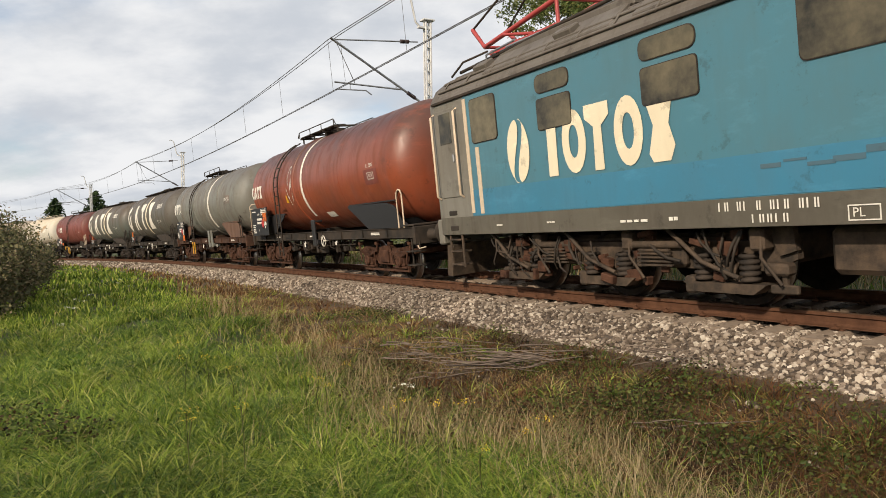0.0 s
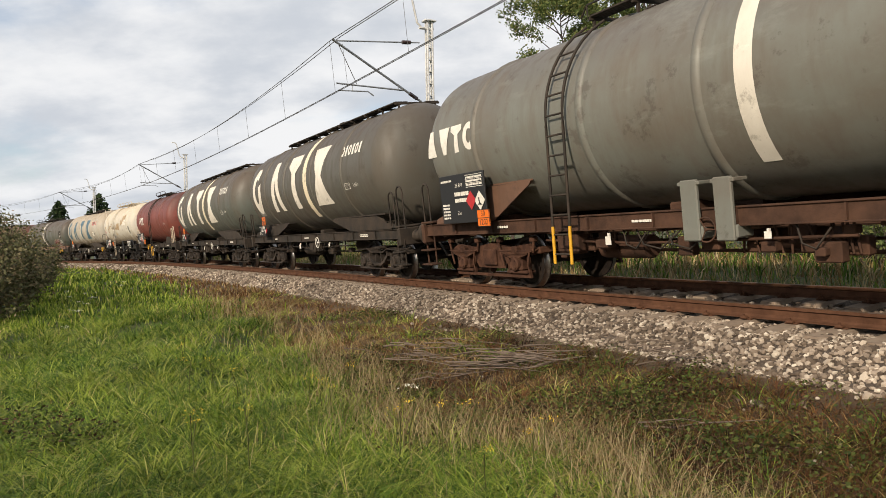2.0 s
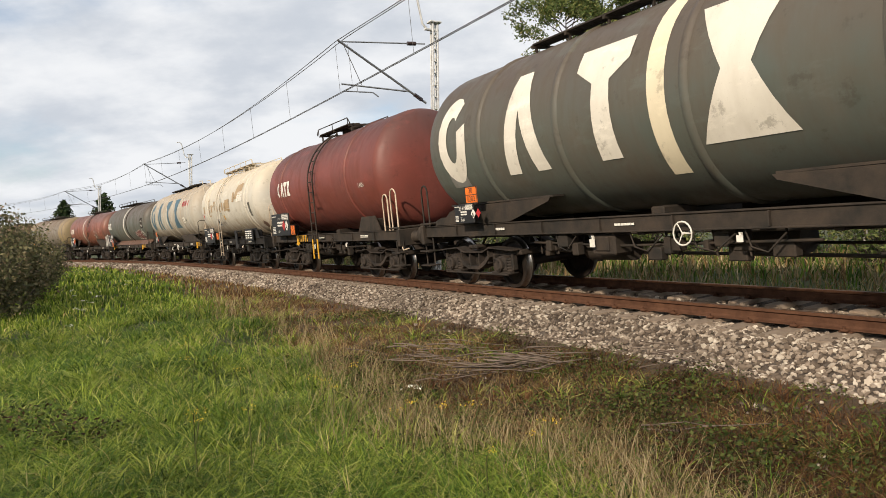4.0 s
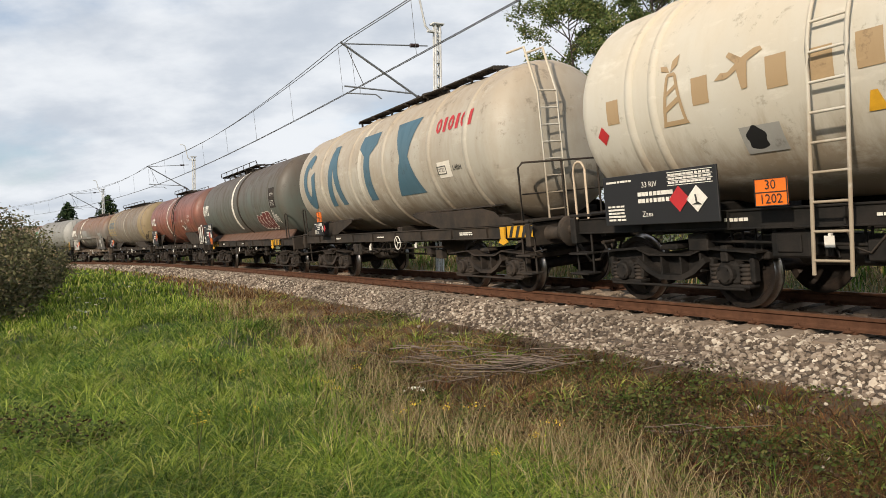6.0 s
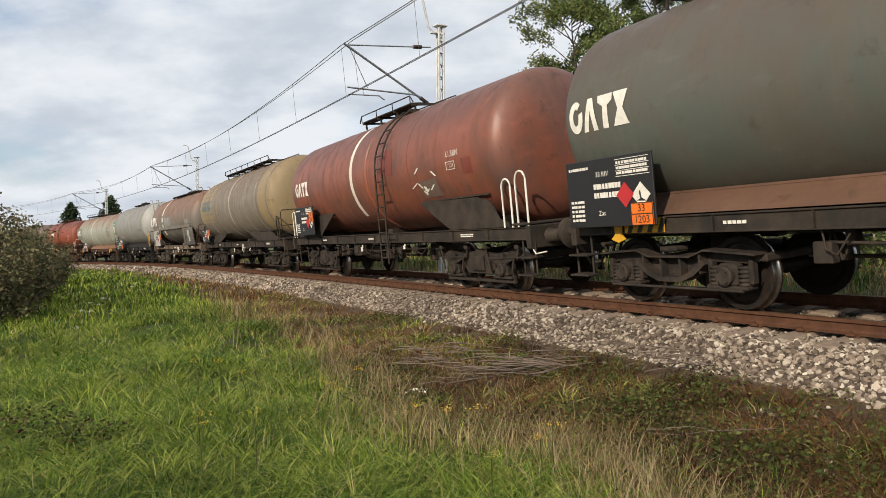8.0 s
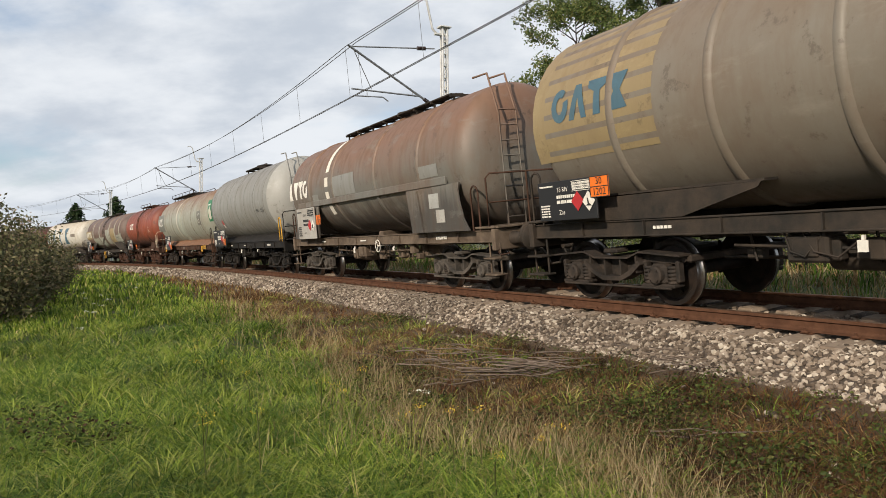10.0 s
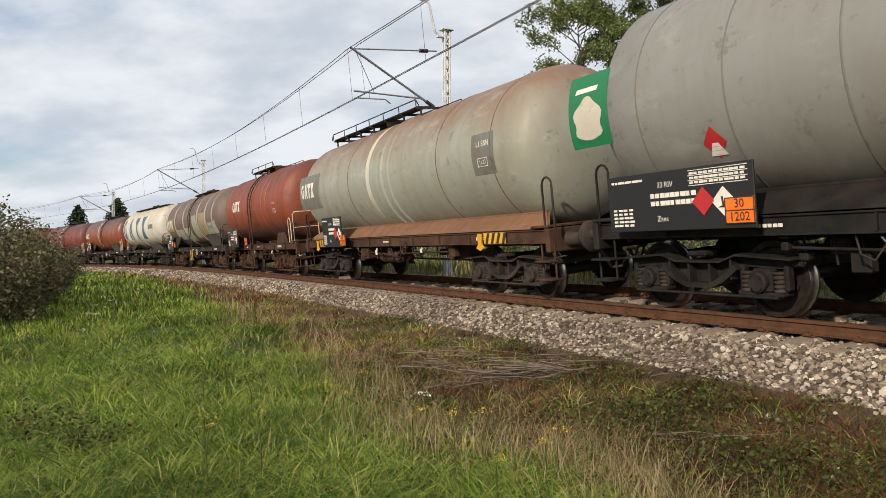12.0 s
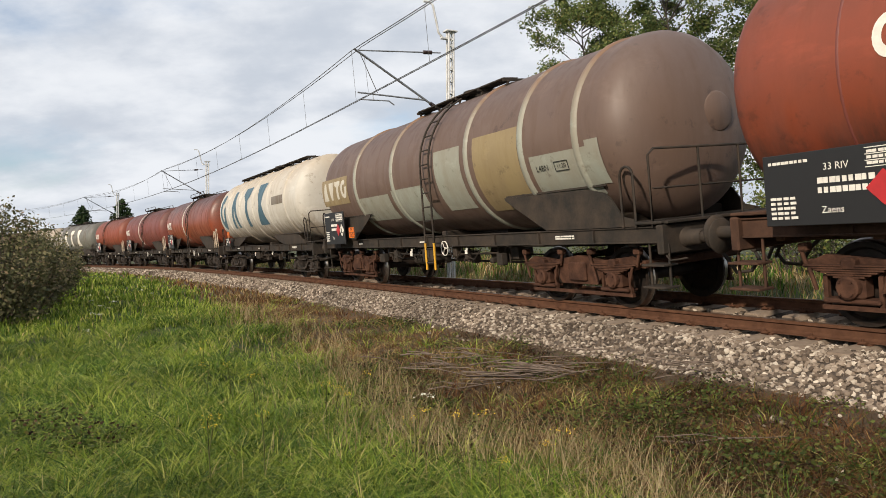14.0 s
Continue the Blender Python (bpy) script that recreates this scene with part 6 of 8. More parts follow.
    part("roof_cable", Shape().tube([(-8.2, -0.95, 4.05), (-4.0, -0.9, 4.22), (2.0, -0.9, 4.2), (7.0, -0.9, 4.22)], 0.03, 6).tube([(-8.3, -1.1, 3.98), (-8.0, -1.0, 4.2), (-7.3, -0.9, 4.24)], 0.02, 6), M["frame"], rf)
    part("roof_busbar", gear, M["steel"], rf)
    f = -1.505
    # livery
    for sy in (-1, 1):
        st = Shape().box((0, sy * 1.503, 1.575), (14.6, 0.006, 0.45))
        part("livery_stripe", st, M["skyblue"], root, "brighter blue stripe")
    dr = Shape(); r = random.Random(3)
    for i in range(16):
        x = -1.3 + i * 0.28
        dr.box((x, -1.508, 1.68 + r.uniform(-0.05, 0.05)), (r.uniform(0.15, 0.32), 0.004, r.uniform(0.02, 0.10)), 0)
    tagged(part("peeled_paint", dr, M["blueletter"], root, "peeled dark paint"), kind="stuff")
    def flat_marks(kind, x, z, w, h):
        sh = Shape()
        for poly in mark_shapes(kind):
            sh.add([(x + a * w, f - 0.008, z + b * h) for a, b in poly], [tuple(range(len(poly)))])
        part("painted_mark", sh, M["creamletter"], root)
    for k, a, b in (("bar", -5.12, -4.70), ("ring", -4.67, -4.15), ("goblet", -4.16, -3.66), ("ring", -3.58, -3.06), ("waist", -2.98, -2.55)):
        flat_marks(k, a, 1.85, b - a, 0.9)
    for sx in (0, 1):
        lg = Shape()
        n = 16
        pts = [(-5.78 + 0.33 * math.cos(t) * (1 if sx else -1) * 0.9, 2.32 + 0.5 * math.sin(t)) for t in np.linspace(-1.45, 1.45, n)]
        inner = [(-5.78 + (0.06 if sx else -0.06) + 0.09 * math.sin(2 * t), 2.32 + 0.5 * math.sin(t)) for t in np.linspace(1.45, -1.45, n)]
        poly = pts + inner
        for i in range(n - 1):
            lg.add([(p[0], f - 0.008, p[1]) for p in (poly[i], poly[i + 1], poly[2 * n - 2 - i], poly[2 * n - 1 - i])], [(0, 1, 2, 3)])
        part("painted_mark", lg, M["creamletter"], root, "cream leaf-shaped mark")
    # windows
    def window(x0, x1, z0, z1, y=-1.5, rad=0.08):
        out, cx, cz = [], (x0 + x1) / 2, (z0 + z1) / 2
        for sx, sz, a0 in ((1, 1, 0), (-1, 1, 90), (-1, -1, 180), (1, -1, 270)):
            for k in range(4):
                t = radians(a0 + k * 30)
                out.append((cx + sx * ((x1 - x0) / 2 - rad) + rad * math.cos(t), cz + sz * ((z1 - z0) / 2 - rad) + rad * math.sin(t)))
        big = [(cx + (a - cx) + math.copysign(0.011, a - cx), cz + (b - cz) + math.copysign(0.011, b - cz)) for a, b in out]
        s_ = -1 if y < 0 else 1
        w = part("window", Shape().slab(big, y, y + 0.014 * s_), M["frame"], root, "dusty window with a dark rubber frame")
        part("pane", Shape().slab(out, y + 0.008 * s_, y + 0.019 * s_), M["glass"], w)
    for sg in (-1, 1):
        for y in (-1.5, 1.5):
            def at(a, b):
                return (a, b) if sg < 0 else (-b, -a)
            window(*at(-7.12, -6.33), 2.6, 3.34, y)
            for a, b in ((-5.2, -4.42), (-3.03, -2.15)):
                window(*at(a, b), 3.105, 3.36, y, 0.11)
                window(*at(a, b), 2.56, 3.01, y, 0.06)
    for y in (-1.5, 1.5):
        window(-0.88, 0.9, 2.64, 3.38, y)
    # cab doors, rails, front windows
    for sx in (-1, 1):
        for sy in (-1, 1):
            d_ = part("cab_door", Shape().box((sx * 8.03, sy * 1.502, 2.52), (0.68, 0.03, 1.62), 0.01), M["locogrey"], root, "grey cab door")
            part("door_window", Shape().box((sx * 8.03, sy * 1.52, 2.98), (0.42, 0.012, 0.56), 0.004), M["glass"], d_)
            part("door_handle", Shape().box((sx * 7.78, sy * 1.535, 2.42), (0.04, 0.04, 0.14), 0.01), M["steel"], d_)
            for x in (8.45, 7.6):
                part("grab_rail", Shape().tube([(sx * x, sy * 1.5, 3.3), (sx * x, sy * 1.57, 3.25), (sx * x, sy * 1.57, 1.75), (sx * x, sy * 1.5, 1.7)], 0.022, 6), M["creamrail"], root, "cream grab rail")
            part("white_bar", Shape().box((sx * 7.3, sy * 1.507, 2.4), (0.1, 0.012, 2.0)), M["creamrail"], root)
            part("white_bar", Shape().box((sx * 7.0, sy * 1.507, 1.95), (0.11, 0.012, 1.15)), M["creamrail"], root)
            for z in (1.42, 1.14):
                # Solid block proud of the side; its dark colour stands in for a recess's shade.
                part("dark_step_block", Shape().box((sx * 8.05, sy * 1.49, z), (0.3, 0.05, 0.1), 0.02), M["frame"], root)
            ls = Shape()
            for z in (0.45, 0.7, 0.92):
                ls.box((sx * 8.1, sy * 1.38, z), (0.42, 0.22, 0.03), 0.006)
            for x in (7.88, 8.32):
                ls.box((sx * x, sy * 1.45, 0.72), (0.05, 0.04, 0.62), 0.008)
            part("cab_step", ls, M["locobogie"], root)
        for y in (-0.42, 0.42):
            part("windscreen", Shape().box((sx * 8.985, y, 3.0), (0.03, 0.66, 0.6), 0.01), M["glass"], root)
        part("headstock", Shape().box((sx * 8.9, 0, 1.06), (0.2, 2.7, 0.5), 0.03), M["locogrey"], root)
        for sy in (-1, 1):
            part("buffer", BUFFER, None, root, at=Matrix.Translation((sx * 9.0, sy * 0.875, 1.06)) @ (FLIP if sx < 0 else Matrix()))
        part("coupling", HOOK, None, root, at=Matrix.Translation((sx * 9.0, 0, 1.04)) @ (FLIP if sx < 0 else Matrix()))
        part("snow_guard", Shape().slab([(sx * 8.85, 0.8), (sx * 8.6, 0.8), (sx * 8.75, 0.18), (sx * 8.95, 0.18)], -1.25, 1.25), M["locobogie"], root)
    # lettering on the frame strip
    def digits(sh, at_x, z, w, h):
        """Plain upright bars the size of painted figures."""
        for i, x in enumerate(at_x):
            sh.box((x + 0.008, -1.512, z + h / 2), (0.016, 0.005, h))
            if i % 3:
                sh.box((x + w - 0.008, -1.512, z + h / 2), (0.016, 0.005, h))
    nb = Shape(); digits(nb, [-2.0 + 0.083 * k for k in range(15) if k not in (2, 5, 7, 11)], 1.2, 0.05, 0.1); digits(nb, [-1.57 + 0.095 * k for k in range(5)], 1.065, 0.055, 0.09)
    bars(nb, -3.6, 1.12, 0.5, 0.035, -1.512, 1, 4, 0.1, seed=9); bars(nb, -2.75, 1.12, 0.16, 0.05, -1.512, 1, 2, 0.1, seed=9); bars(nb, -6.6, 1.15, 0.2, 0.025, -1.512, 1, 3, 0.1, seed=2); bars(nb, -5.2, 1.16, 0.2, 0.025, -1.512, 1, 3, 0.1, seed=7)
    tagged(part("inscription", nb, M["letter"], root), kind="stuff")
    bx = part("label_frame", Shape().box((-0.35, -1.509, 1.2), (0.3, 0.004, 0.012)).box((-0.35, -1.509, 1.06), (0.3, 0.004, 0.012)).box((-0.5, -1.509, 1.13), (0.012, 0.004, 0.15)).box((-0.2, -1.509, 1.13), (0.012, 0.004, 0.15)), M["letter"], root)
    write("PL", bx, (-0.4, -1.512, 1.13), False, 0.9)
    # three-axle bogies
    for sg in (-1, 1):
        c = sg * 4.3
        bf = Shape()
        for sy in (-1, 1):
            bf.slab([(c - 2.95, 0.62), (c - 2.6, 0.48), (c + 2.6, 0.48), (c + 2.95, 0.62), (c + 2.95, 0.82), (c - 2.95, 0.82)], sy * 1.0, sy * 1.1)
            for x in (-1.05, 1.05):
                bf.box((c + x, sy * 1.16, 0.66), (0.85, 0.12, 0.3), 0.04)
                bf.tube([(c + x - 0.42, sy * 1.26, 0.8), (c + x + 0.42, sy * 1.26, 0.8)], 0.05, 8)
                for k in range(5):
                    bf.box((c + x, sy * 1.31, 0.54 + k * 0.05), (0.62 - k * 0.02, 0.04, 0.022))
            for x in (-2.05, 0, 2.05):
                bf.slab([(c + x - 0.6, 0.34), (c + x + 0.6, 0.34), (c + x + 0.42, 0.22), (c + x - 0.42, 0.22)], sy * 1.05, sy * 1.25)
                bf.tube([(c + x - 0.75, sy * 1.3, 1.0), (c + x - 0.2, sy * 1.34, 0.6), (c + x + 0.3, sy * 1.32, 0.42)], 0.03, 6)
                bf.tube([(c + x + 0.6, sy * 1.28, 0.98), (c + x + 0.62, sy * 1.34, 0.66), (c + x + 0.85, sy * 1.32, 0.36)], 0.02, 6)
                bf.box((c + x + 0.55, sy * 1.22, 0.86), (0.2, 0.2, 0.26), 0.03)
                bf.box((c + x - 0.5, sy * 1.18, 0.3), (0.16, 0.16, 0.22), 0.03)
            bf.slab([(c + 2.62, 1.0), (c + 2.95, 1.0), (c + 2.98, 0.72), (c + 2.78, 0.66)], sy * 1.08, sy * 1.16)
            bf.box((c + 2.8, sy * 1.2, 0.52), (0.3, 0.18, 0.14), 0.03).box((c + 2.86, sy * 1.22, 0.3), (0.34, 0.06, 0.1), 0.015).box((c + 2.86, sy * 1.2, 0.4), (0.06, 0.06, 0.3), 0.01)
            bf.tube([(c - 2.7, sy * 1.3, 0.95), (c - 2.6, sy * 1.36, 0.7), (c - 2.3, sy * 1.34, 0.66), (c - 2.2, sy * 1.3, 0.95)], 0.02, 6)
        bf.box((c, 0, 0.7), (5.2, 1.7, 0.4), 0.05)
        b = part("bogie", bf, M["locobogie"], root, "dusty three-axle bogie")
        for x in (-2.05, 0, 2.05):
            for m in (Matrix.Translation((c + x, 0, 0.5)), Matrix.Translation((c + x, 0, 0.5)) @ FLIP):
                part("axle_box", AXLEBOX["locobogie"], None, b, at=m)
            for dx in (-0.33, 0.33):
                for y in (-1.16, 1.16):
                    part("spring", BIG_SPRING, None, b, at=(c + x + dx, y, 0.36))
            w = part("wheelset", LOCO_WHEELSET, None, root, at=(c + x, 0, 0.6))
            WHEELS.append((w, Vector((c + x, 0, 0.6)), 0.6))
        rr = random.Random(31 + sg)
        for sy in (-1, 1):
            small, pipes = Shape(), Shape()
            for _ in range(46):
                x, z = c + rr.uniform(-2.95, 2.95), rr.uniform(0.28, 0.95)
                small.box((x, sy * rr.uniform(1.1, 1.3), z), (rr.uniform(0.05, 0.26), rr.uniform(0.05, 0.14), rr.uniform(0.04, 0.2)), 0.012, Matrix.Rotation(rr.uniform(-0.25, 0.25), 3, "Y"))
            for _ in range(20):
                x, z = c + rr.uniform(-2.9, 2.6), rr.uniform(0.75, 1.0)
                dx, dz = rr.uniform(-0.25, 0.55), rr.uniform(0.2, 0.6)
                pipes.tube([(x, sy * 1.27, z), (x + dx * 0.3, sy * 1.35, z - dz * 0.35), (x + dx * 0.7, sy * 1.36, z - dz * 0.8), (x + dx, sy * 1.3, z - dz)], rr.uniform(0.009, 0.024), 6)
            tagged(part("brake_gear", small, M["rustbogie"], b, "rusty brake rigging"), kind="stuff")
            tagged(part("hoses", pipes, M["frame"], b, "dark hoses and pipes"), kind="stuff")
    tk = Shape().box((0, 0, 0.72), (1.9, 2.3, 0.5), 0.06)
    part("battery_box", tk, M["locobogie"], root)
    # pantographs
    for sg in (-1, 1):
        pn = Shape()
        c = sg * 6.75
        raised = sg < 0
        knee = (c + sg * 1.75, 4.94) if raised else (c + sg * 1.3, 4.62)
        for y in (-0.5, 0.5):
            pn.box((c, y, 4.32), (2.1, 0.07, 0.08), 0.01)
            pn.tube([(c - sg * 1.0, y, 4.74), (c + sg * 1.3, y * 0.9, 4.5), (knee[0], y * 0.8, knee[1])], 0.045, 6)
            pn.tube([(c - sg * 1.0, y, 4.36), (c - sg * 1.0, y, 4.74)], 0.035, 6).tube([(c - sg * 0.3, y, 4.36), (c + sg * 0.6, y, 4.56)], 0.03, 6)
        pn.tube([(c - sg * 1.0, -0.5, 4.74), (c - sg * 1.0, 0.5, 4.74)], 0.03, 6).tube([(c + sg * 1.3, -0.45, 4.5), (c + sg * 1.3, 0.45, 4.5)], 0.03, 6)
        for x in (-0.95, 0.95):
            pn.box((c + x, 0, 4.32), (0.07, 1.1, 0.08), 0.01)
        p = part("pantograph", pn, M["pantored"], root, "red pantograph with a dark upper arm")
        up = Shape()
        top = (c + sg * 0.5, 5.5) if raised else (c - sg * 0.5, 4.7)
        for y in (-0.4, 0.4):
            up.tube([(knee[0], y, knee[1]), (top[0], y * 0.6, top[1])], 0.022, 6)
        up.tube([(top[0], -0.85, top[1] - 0.08), (top[0], -0.6, top[1] + 0.04), (top[0], 0.6, top[1] + 0.04), (top[0], 0.85, top[1] - 0.08)], 0.03, 6)
        part("upper_arm", up, M["frame"], p)
        fi = Shape()
        for x in (-0.9, 0.9):
            for y in (-0.5, 0.5):
                for k in range(4):
                    fi.tube([(c + x, y, 4.13 + k * 0.045), (c + x, y, 4.155 + k * 0.045)], 0.07, 8)
        part("insulator", fi, M["insul"], p)
    TRAIN.append((root, mid))
    WHEEL_OF[root.name] = [w for w in WHEELS if w[0].parent is root]


locomotive(-83.6)


# ---- ballast stones ----
def stones(name, s, side, z, size, mat):
    n = len(s)
    g = (1 + 5 ** 0.5) / 2
    ico = np.array([(-1, g, 0), (1, g, 0), (-1, -g, 0), (1, -g, 0), (0, -1, g), (0, 1, g), (0, -1, -g), (0, 1, -g), (g, 0, -1), (g, 0, 1), (-g, 0, -1), (-g, 0, 1)]) / 1.9
    fi = np.array([(0, 11, 5), (0, 5, 1), (0, 1, 7), (0, 7, 10), (0, 10, 11), (1, 5, 9), (5, 11, 4), (11, 10, 2), (10, 7, 6), (7, 1, 8), (3, 9, 4), (3, 4, 2), (3, 2, 6), (3, 6, 8), (3, 8, 9), (4, 9, 5), (2, 4, 11), (6, 2, 10), (8, 6, 7), (9, 8, 1)])
    c = place(s, side, z)
    sc = size[:, None] * rng.uniform(0.55, 1.25, (n, 3)) * np.array([1, 1, 0.75])
    ang = rng.uniform(0, 6.28, n)
    v = ico[None] * (1 + rng.uniform(-0.28, 0.28, (n, 12, 1))) * sc[:, None]
    tilt = rng.uniform(-0.7, 0.7, n)
    y2 = v[..., 1] * np.cos(tilt)[:, None] - v[..., 2] * np.sin(tilt)[:, None]
    z2 = v[..., 1] * np.sin(tilt)[:, None] + v[..., 2] * np.cos(tilt)[:, None]
    x3 = v[..., 0] * np.cos(ang)[:, None] - y2 * np.sin(ang)[:, None]
    y3 = v[..., 0] * np.sin(ang)[:, None] + y2 * np.cos(ang)[:, None]
    v = np.stack([x3, y3, z2], -1) + c[:, None]
    f = (fi[None] + (np.arange(n) * 12)[:, None, None]).reshape(-1)
    tagged(new(name, raw(name, v.reshape(-1, 3), f, 3, [mat])), "pale angular ballast stones heaped beside the rails", "gravel", kind="stuff")


def bed_z(side):
    return np.interp(side, [-3.0, -2.5, -1.95, -1.6, -0.9, 0, 0.9, 1.3, 1.52, 1.72, 1.95, 2.3], [-0.75, -0.62, -0.36, -0.215, -0.235, -0.245, -0.22, -0.215, -0.21, -0.33, -0.47, -0.6])


def scatter_stones():
    parts_ = []
    for s0, s1, n, lo, hi, sz in ((-3, 9, 15500, 0.9, 2.1, 0.031), (9, 20, 11500, 0.9, 2.1, 0.034), (20, 42, 9500, 0.9, 2.15, 0.044), (42, 85, 4500, 0.9, 2.2, 0.07), (-3, 25, 4500, -0.65, 0.65, 0.032), (-3, 40, 2500, -2.2, -0.9, 0.04)):
        s = rng.uniform(s0, s1, n)
        side = rng.uniform(lo, hi, n)
        clear = (np.abs((s + 12) % 0.6 - 0.3) < 0.185) | (np.abs(side) > 1.33)      # sleeper ends lie bare
        clear |= rng.random(n) < 0.1
        s, side = s[clear], side[clear]; n = len(s)
        parts_.append((s, side, bed_z(side) + rng.uniform(-0.015, 0.02, n), sz * rng.uniform(0.6, 1.45, n)))
    # strays in the grass
    s = np.concatenate([rng.uniform(0, 14, 70), rng.normal(3.28, 0.2, 22), rng.normal(4.12, 0.14, 9)])
    side = np.concatenate([2.1 + rng.exponential(0.5, 70), rng.normal(3.5, 0.16, 22), rng.normal(2.9, 0.1, 9)])
    xy = level(s, side, 0)
    zz = ground_z(xy[:, 0], xy[:, 1]) - FALL * s + (side - 0.75) * math.sin(CANT) + 0.03
    parts_.append((s, side + 0.04, zz + 0.01 * (np.arange(len(s)) > 69), rng.uniform(0.02, 0.045, len(s))))
    stones("ballast_stones", *[np.concatenate([p[k] for p in parts_]) for k in range(4)], M["stone"])


scatter_stones()


# ---- grasses ----
def blades(name, x, y, h, w, bend, mats, label, category, segs=3, mat_index=None, lift=0.0, z=None, way=None):
    """Tapered, drooping blades; one island each."""
    n = len(x)
    z = ground_z(x, y) if z is None else z
    a = rng.uniform(0, 2 * math.pi, n) if way is None else way
    dx, dy = np.cos(a), np.sin(a)
    b = rng.uniform(0, 2 * math.pi, n)
    wx, wy = np.cos(b) * w / 2, np.sin(b) * w / 2
    rows = []
    for k in range(segs + 1):
        t = k / segs
        out = bend * h * t ** 1.8
        up = h * (t - 0.42 * np.minimum(bend, 1.3) * t ** 2.4)
        cx, cy, cz = x + dx * out, y + dy * out, z + up + lift - 0.02
        taper = 1 - t ** 1.6 * 0.9
        if k < segs:
            rows += [np.stack([cx - wx * taper, cy - wy * taper, cz], 1), np.stack([cx + wx * taper, cy + wy * taper, cz], 1)]
        else:
            rows.append(np.stack([cx, cy, cz], 1))
    v = np.stack(rows, 1)
    m = v.shape[1]
    tri = []
    for k in range(segs - 1):
        tri += [(2 * k, 2 * k + 1, 2 * k + 3), (2 * k, 2 * k + 3, 2 * k + 2)]
    tri.append((2 * segs - 2, 2 * segs - 1, 2 * segs))
    f = (np.array(tri)[None] + (np.arange(n) * m)[:, None, None]).reshape(-1)
    mi = None if mat_index is None else np.repeat(mat_index, len(tri))
    ob = new(name, raw(name, v.reshape(-1, 3), f, 3, mats, False, mi))
    return tagged(ob, label, category, kind="stuff")


def fan(n, r0, r1, a0=-41, a1=41, power=0.0):
    """Plan points in a fan from the camera, thinning out with distance to fit its view."""
    r = np.exp(rng.uniform(math.log(r0), math.log(r1), n))
    a = np.radians(rng.uniform(a0, a1, n))
    return r * np.sin(a), r * np.cos(a), r


G = leafy("meadow_grass", [(0.0, (0.055, 0.095, 0.012)), (0.35, (0.15, 0.215, 0.026)), (0.7, (0.26, 0.33, 0.042)), (0.93, (0.42, 0.45, 0.11)), (1.0, (0.55, 0.43, 0.2))], 0.5, 0.3)
GD = leafy("dark_meadow_grass", [(0.0, (0.024, 0.055, 0.01)), (0.6, (0.075, 0.138, 0.021)), (1.0, (0.145, 0.22, 0.034))], 0.5, 0.3)
DRY2 = leafy("pale_stalks", [(0.0, (0.15, 0.11, 0.055)), (0.5, (0.28, 0.215, 0.115)), (1.0, (0.44, 0.35, 0.21))], 0.7, 0.2)
GY = leafy("yellowing_grass", [(0.0, (0.13, 0.2, 0.026)), (0.5, (0.27, 0.34, 0.048)), (0.85, (0.4, 0.43, 0.1)), (1.0, (0.46, 0.38, 0.17))], 0.5, 0.3)
DRY = leafy("dry_grass", [(0.0, (0.1, 0.06, 0.025)), (0.3, (0.19, 0.12, 0.05)), (0.6, (0.3, 0.2, 0.09)), (0.85, (0.38, 0.28, 0.145)), (1.0, (0.14, 0.15, 0.03))], 0.7, 0.2)
RED = leafy("russet_weeds", [(0.0, (0.06, 0.026, 0.013)), (0.4, (0.12, 0.055, 0.024)), (0.75, (0.18, 0.092, 0.038)), (0.9, (0.13, 0.12, 0.026)), (1.0, (0.07, 0.1, 0.018))], 0.7, 0.2)
DARKW = leafy("withered_weeds", [(0.0, (0.022, 0.014, 0.009)), (0.6, (0.05, 0.03, 0.017)), (1.0, (0.085, 0.05, 0.026))], 0.8, 0.1)
WEED = leafy("weed_leaves", [(0.0, (0.032, 0.048, 0.013)), (0.5, (0.08, 0.105, 0.026)), (0.85, (0.145, 0.165, 0.048)), (1.0, (0.2, 0.16, 0.05))], 0.5, 0.3)


def tussocks(count, per, r0, r1, keep, a0=-41, a1=41, spread=0.075):
    """Roots gathered in tussocks, each blade leaning out of its tussock. Returns plan, distance, lean, tussock number."""
    cx, cy, cr = fan(count, r0, r1, a0, a1)
    k = keep(cx, cy)
    cx, cy, cr = cx[k], cy[k], cr[k]
    n = rng.integers(per // 2, per * 3 // 2, len(cx))
    i = np.repeat(np.arange(len(cx)), n)
    sp = spread * (0.7 + 0.06 * cr[i]) * rng.uniform(0.3, 1.3, len(i))
    a = rng.uniform(0, 2 * math.pi, len(i))
    return cx[i] + np.cos(a) * sp, cy[i] + np.sin(a) * sp, cr[i], a + rng.normal(0, 0.5, len(i)), i, len(cx)


